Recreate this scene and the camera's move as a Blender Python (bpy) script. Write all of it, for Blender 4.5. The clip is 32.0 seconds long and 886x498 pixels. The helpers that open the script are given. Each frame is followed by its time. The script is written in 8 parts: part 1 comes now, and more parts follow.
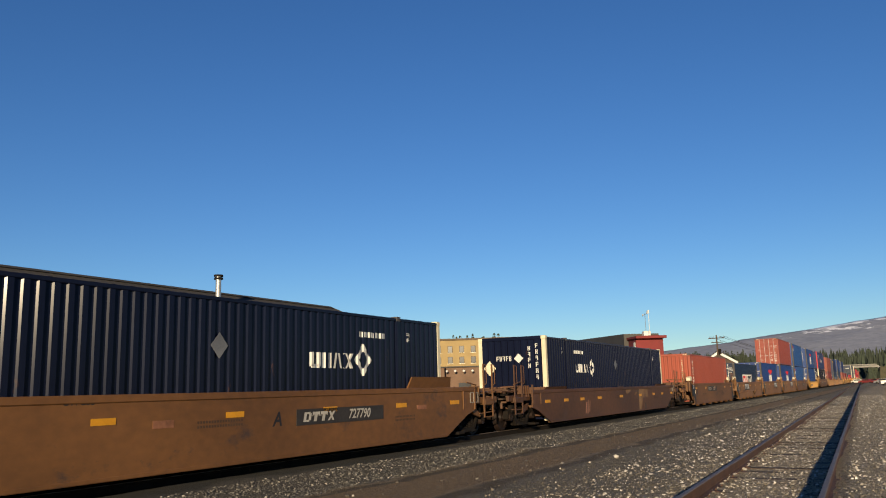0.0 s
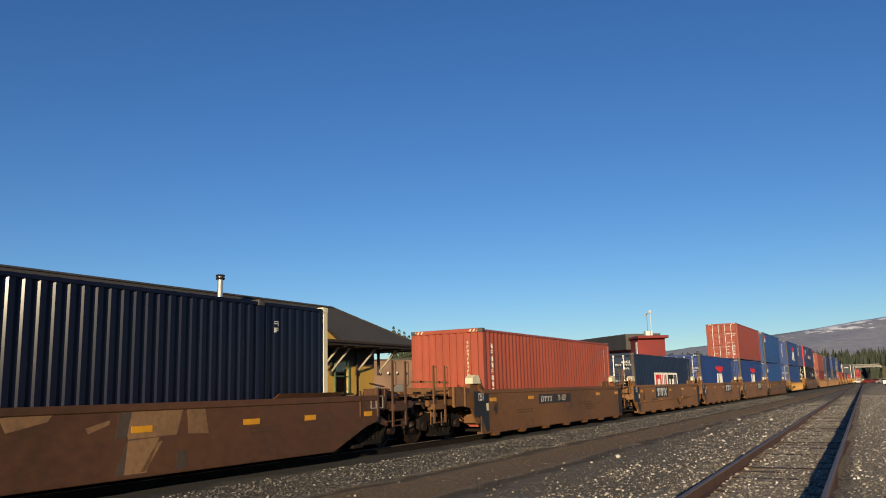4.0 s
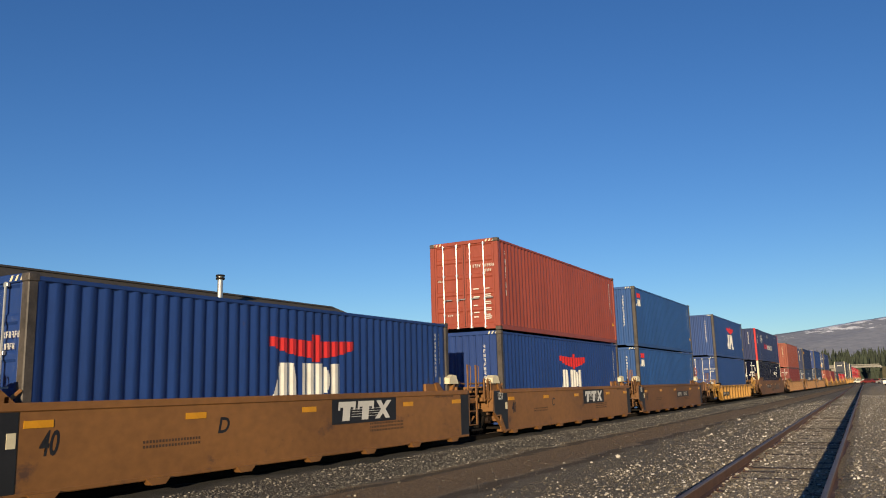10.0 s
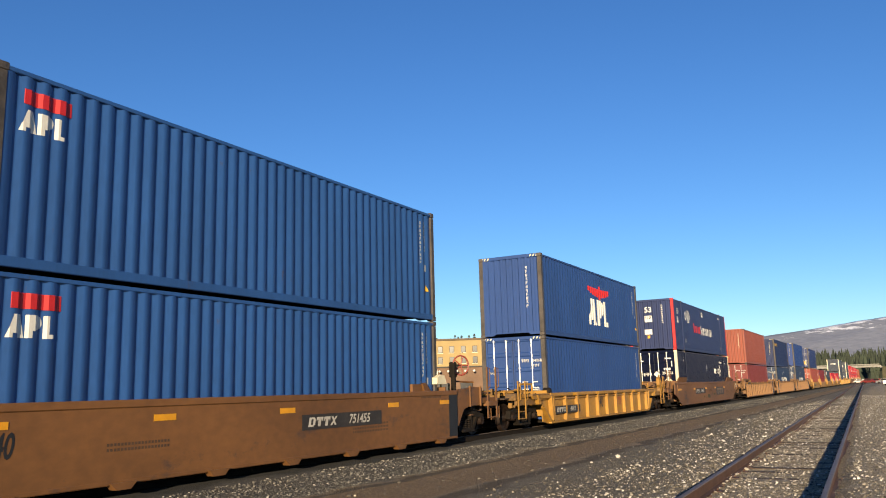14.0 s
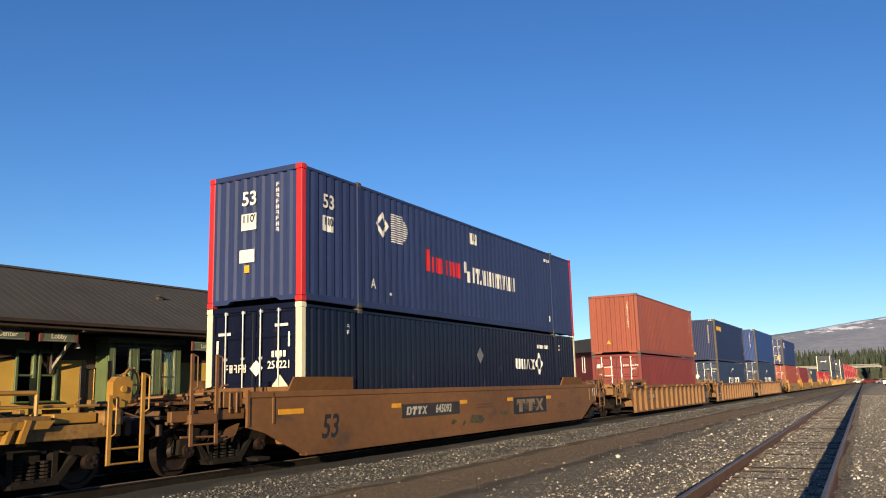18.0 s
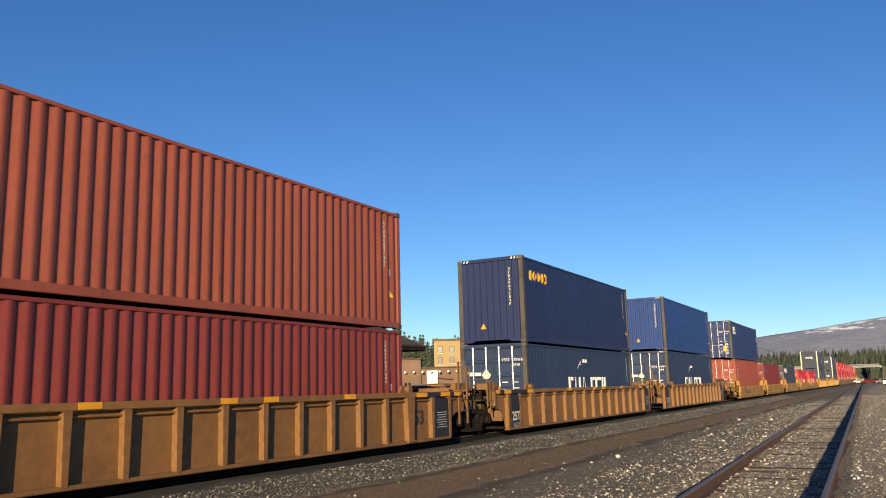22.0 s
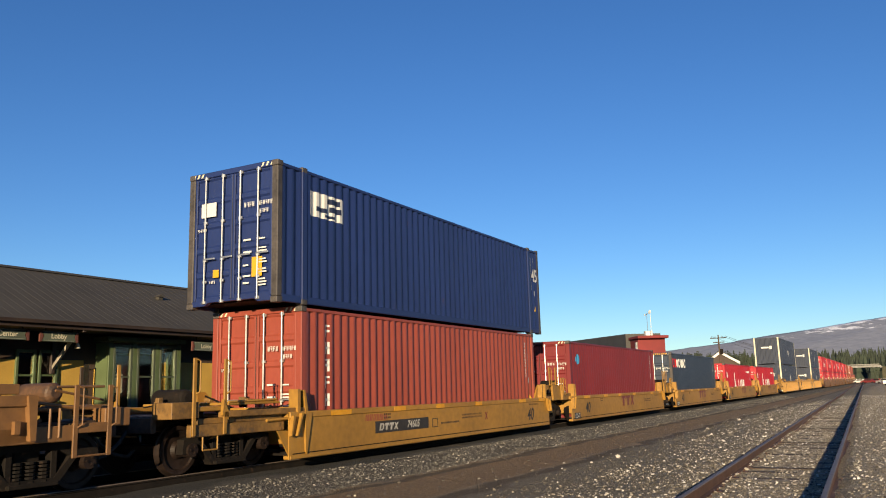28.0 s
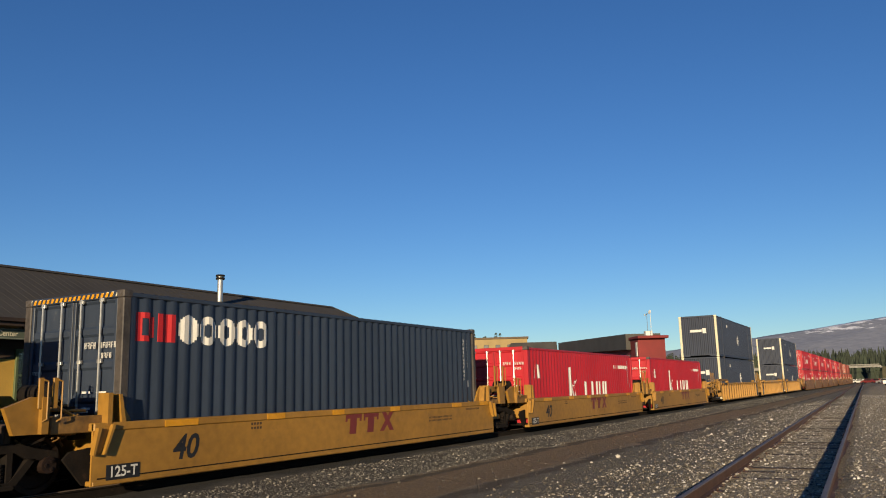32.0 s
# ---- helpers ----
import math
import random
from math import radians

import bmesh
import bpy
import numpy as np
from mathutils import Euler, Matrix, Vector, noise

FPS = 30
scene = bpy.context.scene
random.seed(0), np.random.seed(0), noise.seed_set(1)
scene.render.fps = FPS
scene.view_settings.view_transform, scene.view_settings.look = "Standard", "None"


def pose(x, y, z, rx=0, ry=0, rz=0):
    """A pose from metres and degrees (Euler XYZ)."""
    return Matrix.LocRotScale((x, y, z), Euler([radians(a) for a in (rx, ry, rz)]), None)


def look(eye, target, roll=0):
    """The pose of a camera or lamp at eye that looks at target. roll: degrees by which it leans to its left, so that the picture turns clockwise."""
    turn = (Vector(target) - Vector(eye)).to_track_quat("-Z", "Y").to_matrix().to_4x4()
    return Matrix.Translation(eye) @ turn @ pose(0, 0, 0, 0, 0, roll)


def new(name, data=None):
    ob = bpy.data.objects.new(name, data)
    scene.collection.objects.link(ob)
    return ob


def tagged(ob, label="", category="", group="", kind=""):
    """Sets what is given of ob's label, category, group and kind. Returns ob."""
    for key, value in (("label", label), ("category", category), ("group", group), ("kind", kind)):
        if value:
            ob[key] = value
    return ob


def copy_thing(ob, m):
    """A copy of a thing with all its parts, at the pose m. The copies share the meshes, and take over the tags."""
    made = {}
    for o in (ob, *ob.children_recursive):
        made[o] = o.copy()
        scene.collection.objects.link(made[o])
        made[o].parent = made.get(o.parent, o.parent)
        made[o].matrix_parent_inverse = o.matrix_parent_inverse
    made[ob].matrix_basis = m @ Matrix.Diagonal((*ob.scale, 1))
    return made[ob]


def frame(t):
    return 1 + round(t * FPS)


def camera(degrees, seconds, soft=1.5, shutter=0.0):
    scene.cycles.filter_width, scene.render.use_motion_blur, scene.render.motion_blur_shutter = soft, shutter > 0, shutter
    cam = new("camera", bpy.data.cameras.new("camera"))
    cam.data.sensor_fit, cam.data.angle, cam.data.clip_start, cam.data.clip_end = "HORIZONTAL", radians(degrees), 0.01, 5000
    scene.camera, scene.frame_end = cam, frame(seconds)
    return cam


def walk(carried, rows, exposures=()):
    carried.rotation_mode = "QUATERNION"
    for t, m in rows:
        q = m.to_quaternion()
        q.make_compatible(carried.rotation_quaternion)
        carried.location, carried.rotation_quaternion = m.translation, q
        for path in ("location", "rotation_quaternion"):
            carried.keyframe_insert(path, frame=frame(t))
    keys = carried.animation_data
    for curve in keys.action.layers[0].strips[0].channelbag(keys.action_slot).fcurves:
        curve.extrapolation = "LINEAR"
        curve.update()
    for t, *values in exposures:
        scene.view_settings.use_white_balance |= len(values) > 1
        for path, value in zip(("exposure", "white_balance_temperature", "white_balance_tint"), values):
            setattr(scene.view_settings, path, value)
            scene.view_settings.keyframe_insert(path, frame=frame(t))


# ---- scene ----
# ---- camera ----
cam = camera(57.84, 32.0, soft=1.05)
EYE = (0.0, 0.0, 1.31)
YAW, PITCH, LEAN = 28.62, 9.96, -1.55


def gaze(dyaw=0.0, dpitch=0.0, droll=0.0):
    a, b = radians(YAW + dyaw), radians(PITCH + dpitch)
    aim = (EYE[0] - math.sin(a) * math.cos(b), EYE[1] + math.cos(a) * math.cos(b), EYE[2] + math.sin(b))
    return look(EYE, aim, LEAN + droll)


walk(cam, [(0.0, gaze(-0.12, 0.0)), (0.5, gaze(-0.12, 0.04)), (1.0, gaze(0.0, 0.04)), (1.5, gaze(0.08, 0.0)),
           (2.0, gaze()), (32.0, gaze())],
     exposures=[(0.0, 0.54), (4.0, 0.53), (9.0, 0.54), (11.0, 0.74), (13.0, 1.08), (16.0, 1.02), (18.0, 1.0), (19.0, 1.08), (21.0, 0.84), (22.0, 0.92), (25.0, 1.08), (28.0, 0.88), (30.0, 0.66), (32.0, 0.50)])

# ---- light ----
SUN_WAY = Vector((-1.22, 3.18, -0.58)).normalized()
sun = new("sun", bpy.data.lights.new("sun", "SUN"))
sun.data.energy, sun.data.angle, sun.data.color = 5.0, radians(0.5), (1.0, 0.80, 0.52)
sun.rotation_mode = "QUATERNION"
sun.rotation_quaternion = SUN_WAY.to_track_quat("-Z", "Y")
world = bpy.data.worlds.new("sky")
scene.world = world
world.use_nodes = True
sky = world.node_tree.nodes.new("ShaderNodeTexSky")
sky.sky_type, sky.sun_disc = "NISHITA", False
sky.sun_elevation = math.asin(-SUN_WAY.z)
sky.sun_rotation = math.atan2(-SUN_WAY.x, -SUN_WAY.y)
sky.air_density, sky.dust_density, sky.ozone_density = 1.0, 0.0, 3.6
sky.altitude = 900
deep = world.node_tree.nodes.new("ShaderNodeHueSaturation")
deep.inputs["Hue"].default_value, deep.inputs["Saturation"].default_value = 0.510, 1.12
world.node_tree.links.new(sky.outputs[0], deep.inputs["Color"])
world.node_tree.links.new(deep.outputs[0], world.node_tree.nodes["Background"].inputs[0])
world.node_tree.nodes["Background"].inputs[1].default_value = 0.083

# ---- materials ----
MATS = {}


def nodes_of(name):
    m = bpy.data.materials.new(name)
    m.use_nodes = True
    t = m.node_tree
    return m, t, t.nodes["Principled BSDF"]


def tone(c):
    return tuple(v * 0.71 for v in c)


def surface(name, color, rough=0.6, metal=0.0, dark=None, vary=0.25, grain=30.0, blotch=1.5, bump=0.0, stretch=(1, 1, 1),
            spot=None, spot_amount=0.0, spot_scale=6.0, per_piece=0.0, shine=0.5):
    """A painted or natural surface: base colour, blotches and grain at two scales, optional spots of another colour, relief."""
    if name in MATS:
        return MATS[name]
    color, spot = tone(color), spot and tone(spot)
    m, t, p = nodes_of(name)
    n, k = t.nodes, t.links
    co = n.new("ShaderNodeTexCoord")
    mp = n.new("ShaderNodeMapping")
    mp.inputs["Scale"].default_value = stretch
    k.new(co.outputs["Object"], mp.inputs[0])
    big, fine = n.new("ShaderNodeTexNoise"), n.new("ShaderNodeTexNoise")
    for nd, sc, det in ((big, blotch, 6), (fine, grain, 4)):
        nd.inputs["Scale"].default_value, nd.inputs["Detail"].default_value = sc, det
        k.new(mp.outputs[0], nd.inputs[0])
    add = n.new("ShaderNodeMath")
    add.operation = "MULTIPLY_ADD"
    k.new(fine.outputs[0], add.inputs[0])
    add.inputs[1].default_value = 0.5
    k.new(big.outputs[0], add.inputs[2])
    ramp = n.new("ShaderNodeMapRange")
    ramp.inputs["From Min"].default_value, ramp.inputs["From Max"].default_value = 0.5, 1.0
    k.new(add.outputs[0], ramp.inputs[0])
    mix = n.new("ShaderNodeMix")
    mix.data_type = "RGBA"
    d = dark or tuple(c * (1 - vary * 1.6) for c in color)
    mix.inputs["A"].default_value, mix.inputs["B"].default_value = (*d, 1), (*(min(c * (1 + vary * 0.5), 1) for c in color), 1)
    k.new(ramp.outputs[0], mix.inputs["Factor"])
    out = mix.outputs["Result"]
    if spot:
        sp = n.new("ShaderNodeTexNoise")
        sp.inputs["Scale"].default_value, sp.inputs["Detail"].default_value, sp.inputs["Roughness"].default_value = spot_scale, 8, 0.7
        k.new(mp.outputs[0], sp.inputs[0])
        edge = n.new("ShaderNodeMapRange")
        edge.inputs["From Min"].default_value, edge.inputs["From Max"].default_value = 0.66 - spot_amount * 0.3, 0.76 - spot_amount * 0.3
        k.new(sp.outputs[0], edge.inputs[0])
        mix2 = n.new("ShaderNodeMix")
        mix2.data_type = "RGBA"
        mix2.inputs["B"].default_value = (*spot, 1)
        k.new(edge.outputs[0], mix2.inputs["Factor"])
        k.new(out, mix2.inputs["A"])
        out = mix2.outputs["Result"]
    if per_piece:
        info = n.new("ShaderNodeObjectInfo" if per_piece > 0 else "ShaderNodeNewGeometry")
        hsv = n.new("ShaderNodeHueSaturation")
        mr = n.new("ShaderNodeMapRange")
        mr.inputs["To Min"].default_value, mr.inputs["To Max"].default_value = 1 - abs(per_piece), 1 + abs(per_piece)
        k.new(info.outputs["Random" if per_piece > 0 else "Random Per Island"], mr.inputs[0])
        k.new(mr.outputs[0], hsv.inputs["Value"])
        k.new(out, hsv.inputs["Color"])
        out = hsv.outputs[0]
    k.new(out, p.inputs["Base Color"])
    p.inputs["Roughness"].default_value, p.inputs["Metallic"].default_value, p.inputs["Specular IOR Level"].default_value = rough, metal, shine
    if bump:
        b = n.new("ShaderNodeBump")
        b.inputs["Strength"].default_value, b.inputs["Distance"].default_value = 0.6, bump
        k.new(add.outputs[0], b.inputs["Height"])
        k.new(b.outputs[0], p.inputs["Normal"])
    MATS[name] = m
    return m


RUST = (0.10, 0.045, 0.022)


def paint(name, color, spot_amount=0.12, rough=0.5, shine=0.5, bump=0.002):
    return surface(name, color, rough, vary=0.16, grain=14, blotch=0.7, bump=bump, shine=shine, stretch=(1, 1, 0.35), spot=RUST, spot_amount=spot_amount, spot_scale=2.6)


NAVY = paint("navy_paint", (0.0085, 0.0118, 0.032), 0.0, 0.17, 0.10, 0.0002)
INDIGO = paint("indigo_paint", (0.015, 0.033, 0.14), 0.03)
MARINE = paint("marine_blue_paint", (0.028, 0.043, 0.128), 0.03, 0.5, 0.3, 0.0006)
DEEP = paint("deep_blue_paint", (0.0095, 0.021, 0.090), 0.03)
ROYAL = paint("royal_blue_paint", (0.0148, 0.051, 0.22), 0.03)
COBALT = paint("cobalt_blue_paint", (0.020, 0.064, 0.235), 0.03)
AZURE = paint("azure_paint", (0.022, 0.088, 0.29), 0.05)
MIDNIGHT = paint("midnight_blue_paint", (0.010, 0.024, 0.062), 0.03)
SLATE = paint("slate_blue_paint", (0.019, 0.038, 0.096), 0.05)
GREY = paint("grey_paint", (0.036, 0.051, 0.082), 0.05)
CHARCOAL = paint("charcoal_paint", (0.03, 0.04, 0.07), 0.0)
ORANGE = paint("orange_paint", (0.40, 0.084, 0.043), 0.06)
RUSSET = paint("russet_paint", (0.315, 0.077, 0.043), 0.10)
WINE = paint("dark_red_paint", (0.215, 0.034, 0.028), 0.08)
BRICK = paint("brick_red_paint", (0.34, 0.068, 0.040), 0.08)
MAROON = paint("maroon_paint", (0.215, 0.021, 0.023), 0.05)
SCARLET = paint("scarlet_paint", (0.56, 0.018, 0.030), 0.03)
CAR_BROWN = surface("weathered_brown_car_paint", (0.295, 0.132, 0.037), 0.55, vary=0.26, grain=9, blotch=0.45, bump=0.002, stretch=(1, 0.55, 0.8), spot=(0.10, 0.05, 0.03), spot_amount=0.2, spot_scale=1.6)
CAR_RUST = surface("dark_brown_car_paint", (0.122, 0.050, 0.018), 0.6, vary=0.36, grain=9, blotch=0.5, bump=0.002, stretch=(1, 0.5, 0.8), spot=(0.08, 0.04, 0.028), spot_amount=0.25, spot_scale=1.6)
CAR_TAN = surface("tan_car_paint", (0.25, 0.118, 0.036), 0.6, vary=0.32, grain=11, blotch=0.6, bump=0.002, stretch=(1, 0.6, 0.7), spot=(0.12, 0.06, 0.03), spot_amount=0.22, spot_scale=1.8)
CAR_YELLOW = surface("yellow_car_paint", (0.44, 0.222, 0.032), 0.5, vary=0.28, grain=10, blotch=0.6, bump=0.002, stretch=(1, 0.6, 0.7), spot=(0.22, 0.12, 0.03), spot_amount=0.16, spot_scale=1.8)
CAR_DARK = surface("deep_brown_car_paint", (0.205, 0.088, 0.024), 0.6, vary=0.30, grain=9, blotch=0.5, bump=0.002, stretch=(1, 0.5, 0.8), spot=(0.07, 0.04, 0.028), spot_amount=0.25, spot_scale=1.6)
# deck brown darkened for the shade at the car ends, plus grime spots
DECK = surface("shaded_grimy_deck", (0.075, 0.042, 0.024), 0.7, vary=0.4, grain=14, blotch=2, bump=0.003, spot=(0.03, 0.022, 0.018), spot_amount=0.3)
SILL = surface("dirty_brown_sill", (0.135, 0.066, 0.030), 0.65, vary=0.4, grain=12, blotch=1.5, bump=0.003, spot=(0.05, 0.032, 0.022), spot_amount=0.3, spot_scale=4)
YDECK = surface("dirty_yellow_deck", (0.30, 0.155, 0.036), 0.65, vary=0.4, grain=12, blotch=1.5, bump=0.003, spot=(0.09, 0.055, 0.03), spot_amount=0.35, spot_scale=4)
PATCH = surface("faded_pink_patch", (0.36, 0.15, 0.075), 0.7, vary=0.3, grain=14, blotch=3)
FAINT = surface("faded_stencil", (0.10, 0.055, 0.03), 0.7, vary=0.3)
BLACK = surface("black_paint", (0.018, 0.018, 0.02), 0.55, vary=0.3)
GRIME = surface("grimy_steel", (0.015, 0.0105, 0.0075), 0.85, 0.0, vary=0.4, grain=40, blotch=5, bump=0.003, spot=(0.05, 0.028, 0.017), spot_amount=0.2, shine=0.2)
WHEEL = surface("wheel_steel", (0.026, 0.015, 0.011), 0.6, 0.1, shine=0.25, vary=0.35, grain=40, blotch=6)
WHITE = surface("white_paint", (0.80, 0.78, 0.72), 0.5, vary=0.1, blotch=3)
OLD_WHITE = surface("aged_white_paint", (0.58, 0.54, 0.47), 0.6, vary=0.2, grain=24, blotch=4)
PLACARD = surface("faded_black_paint", (0.040, 0.034, 0.030), 0.65, vary=0.35, grain=16, blotch=2)
CREAM = surface("cream_paint", (0.82, 0.74, 0.52), 0.5, vary=0.1, blotch=3, spot=RUST, spot_amount=0.02)
RED = surface("red_paint", (0.62, 0.02, 0.02), 0.5, vary=0.12, blotch=3)
REFLECT = surface("amber_reflector", (0.80, 0.36, 0.012), 0.35, vary=0.12, blotch=4)
STEEL = surface("galvanised_steel", (0.62, 0.62, 0.60), 0.35, 0.7, vary=0.2, blotch=5)
POST_BROWN = surface("weathered_post_steel", (0.10, 0.085, 0.075), 0.6, 0.1, vary=0.4, blotch=3, grain=20)
SEAL = surface("black_rubber_seal", (0.02, 0.02, 0.02), 0.8, vary=0.2)


# ---- mesh tools ----
class Build:
    """Collects vertices and faces of one mesh."""

    def __init__(self):
        self.v, self.f, self.smooth = [], [], False

    def add(self, verts, faces):
        o = len(self.v)
        self.v += [tuple(p) for p in verts]
        self.f += [tuple(i + o for i in f) for f in faces]
        return self

    def box(self, cx, cy, cz, sx, sy, sz, ch=0.0):
        x, y, z = sx / 2, sy / 2, sz / 2
        if ch <= 0:
            vs = [(cx + a * x, cy + b * y, cz + c * z) for a in (-1, 1) for b in (-1, 1) for c in (-1, 1)]
            return self.add(vs, [(0, 1, 3, 2), (4, 6, 7, 5), (0, 4, 5, 1), (2, 3, 7, 6), (0, 2, 6, 4), (1, 5, 7, 3)])
        c = min(ch, x * 0.49, y * 0.49, z * 0.49)
        vs, ix = [], {}
        for a in (-1, 1):
            for b in (-1, 1):
                for d in (-1, 1):
                    for ax in range(3):
                        q = [a * (x - (0 if ax == 0 else c)), b * (y - (0 if ax == 1 else c)), d * (z - (0 if ax == 2 else c))]
                        ix[a, b, d, ax] = len(vs)
                        vs.append((cx + q[0], cy + q[1], cz + q[2]))
        fs = []
        for s in (-1, 1):
            fs.append([ix[s, b, d, 0] for b, d in ((-1, -1), (1, -1), (1, 1), (-1, 1))][::s])
            fs.append([ix[a, s, d, 1] for a, d in ((-1, -1), (-1, 1), (1, 1), (1, -1))][::s])
            fs.append([ix[a, b, s, 2] for a, b in ((-1, -1), (1, -1), (1, 1), (-1, 1))][::s])
        for s in (-1, 1):
            for q in (-1, 1):
                g = s * q
                fs.append([ix[s, q, -1, 0], ix[s, q, -1, 1], ix[s, q, 1, 1], ix[s, q, 1, 0]][::g])
                fs.append([ix[s, -1, q, 0], ix[s, 1, q, 0], ix[s, 1, q, 2], ix[s, -1, q, 2]][::g])
                fs.append([ix[-1, s, q, 1], ix[-1, s, q, 2], ix[1, s, q, 2], ix[1, s, q, 1]][::g])
                for w in (-1, 1):
                    fs.append([ix[s, q, w, 0], ix[s, q, w, 1], ix[s, q, w, 2]][::s * q * w])
        return self.add(vs, fs)

    def rod(self, a, b, r, n=8, r2=None):
        a, b = Vector(a), Vector(b)
        w = (b - a).normalized()
        u = w.orthogonal().normalized()
        s = w.cross(u)
        r2 = r if r2 is None else r2
        vs = [a + (u * math.cos(t) + s * math.sin(t)) * r for t in (2 * math.pi * i / n for i in range(n))]
        vs += [b + (u * math.cos(t) + s * math.sin(t)) * r2 for t in (2 * math.pi * i / n for i in range(n))]
        fs = [(i, (i + 1) % n, n + (i + 1) % n, n + i) for i in range(n)]
        return self.add(vs, fs + [tuple(range(n))[::-1], tuple(range(n, 2 * n))])

    def prism(self, pts, axis, lo, hi):
        """A flat outline pts pushed along an axis (0 x, 1 y, 2 z) from lo to hi."""
        def at(p, h):
            return (h, *p) if axis == 0 else (p[0], h, p[1]) if axis == 1 else (*p, h)
        n = len(pts)
        area = sum(pts[i - 1][0] * pts[i][1] - pts[i][0] * pts[i - 1][1] for i in range(n))
        turn = (area > 0) == (axis != 1)
        vs = [at(p, lo) for p in pts] + [at(p, hi) for p in pts]
        sides = [(i, (i + 1) % n, n + (i + 1) % n, n + i) for i in range(n)]
        caps = [tuple(range(n))[::-1], tuple(range(n, 2 * n))]
        fs = sides + caps
        return self.add(vs, fs if turn else [f[::-1] for f in fs])

    def ring(self, pts, axis_x=True, n=24):
        """A lathe round the x axis: pts are (x, r)."""
        m = len(pts)
        vs = [(x, r * math.cos(2 * math.pi * i / n), r * math.sin(2 * math.pi * i / n)) for i in range(n) for x, r in pts]
        fs = [(i * m + j, i * m + j + 1, ((i + 1) % n) * m + j + 1, ((i + 1) % n) * m + j) for i in range(n) for j in range(m - 1)]
        return self.add(vs, fs)

    def mesh(self, name, material):
        me = bpy.data.meshes.new(name)
        me.from_pydata(self.v, [], self.f)
        me.materials.append(material)
        if self.smooth:
            me.polygons.foreach_set("use_smooth", [True] * len(self.f))
        return me


STORE = {}


def kept(key, name, material, maker):
    """One mesh for all alike pieces."""
    key = (key, material.name)
    if key not in STORE:
        b = Build()
        maker(b)
        STORE[key] = b.mesh(name, material)
    return STORE[key]


def part(name, data, material, parent, label="", at=None):
    """One mesh object under a thing or under a part. data: a mesh, or a Build."""
    ob = new(name, data.mesh(name, material) if isinstance(data, Build) else data)
    ob.parent = parent
    if at is not None:
        ob.matrix_basis = at
    if label:
        ob["label"] = label
    return ob


def thing(name, label, category, group="", m=None, kind=""):
    ob = new(name)
    ob.empty_display_size = 0.2
    if m is not None:
        ob.matrix_basis = m
    return tagged(ob, label, category, group, kind)


TEXTS = {}


def word_mesh(text, height, material, thick=0.0, lean=0.0):
    """Flat lettering in the built-in font: x to the right, y up, from its middle."""
    key = (text, height, material.name, lean)
    if key not in TEXTS:
        cu = bpy.data.curves.new("lettering", "FONT")
        cu.body, cu.size, cu.align_x, cu.align_y, cu.extrude = text, height * 1.42, "CENTER", "CENTER", thick
        cu.resolution_u, cu.shear = 3, lean
        cu.offset = height * 0.03
        ob = bpy.data.objects.new("lettering", cu)
        me = bpy.data.meshes.new_from_object(ob)
        bpy.data.objects.remove(ob)
        me.materials.clear()
        me.materials.append(material)
        TEXTS[key] = me
    return TEXTS[key]


def east(x, y, z, sx=1.0):
    """The pose of flat lettering on a face that looks to +x."""
    return pose(x, y, z, 90, 0, 90) @ Matrix.Diagonal((sx, 1, 1, 1))


def south(x, y, z, sx=1.0):
    """The pose of flat lettering on a face that looks to -y."""
    return pose(x, y, z, 90, 0, 0) @ Matrix.Diagonal((sx, 1, 1, 1))


# ---- containers ----
FT = 0.3048


# one fold of a sheet: its length, its depth, and where it bends (out, in, back) as shares of the length
SOFT_FOLD = (0.278, 0.036, 0.34, 0.54, 0.80)
STEEP_FOLD = (0.235, 0.030, 0.42, 0.527, 0.893)
GROOVED = (0.286, 0.034, 0.42, 0.46, 0.56)


def wave(s, fold):
    """Depth of the folded sheet at s."""
    period, depth, a, b, c = fold
    q = (s / period) % 1.0
    if q < a:
        return 0.0
    if q < b:
        return -depth * (q - a) / (b - a)
    if q < c:
        return -depth
    return -depth * (1.0 - q) / (1.0 - c)


def breaks(length, fold):
    out, i = [0.0], 0
    while i * fold[0] < length:
        out += [(i + f) * fold[0] for f in (0.0, *fold[2:])]
        i += 1
    return sorted({round(v, 5) for v in out if 0 <= v <= length} | {length})


def folded(b, length, z0, z1, x, fold):
    """A folded sheet along y, centred, that looks to +x."""
    ss = breaks(length, fold)
    b.smooth = fold is SOFT_FOLD
    vs = [(x + wave(s - 1e-6 if s > 0 else 0.0, fold), s - length / 2, z) for s in ss for z in (z0, z1)]
    b.add(vs, [(2 * i, 2 * i + 2, 2 * i + 3, 2 * i + 1) for i in range(len(ss) - 1)])


def on_folds(b, rects, length, x, fold):
    """Paint marks (y0, y1, z0, z1) or slanted (y0, y1, z0, z1, shift of the top) that follow the folds of a side panel."""
    ss = breaks(length, fold)
    for r in rects:
        y0, y1, z0, z1 = r[:4]
        sh = r[4] if len(r) > 4 else 0.0
        cuts = sorted({y0, y1} | {s - length / 2 for s in ss if y0 < s - length / 2 < y1})
        for a, c in zip(cuts[:-1], cuts[1:]):
            da, dc = (wave(v + e + length / 2, fold) for v, e in ((a, 1e-6), (c, -1e-6)))
            b.add([(x + da, a, z0), (x + dc, c, z0), (x + dc, c + sh, z1), (x + da, a + sh, z1)], [(0, 1, 2, 3)])


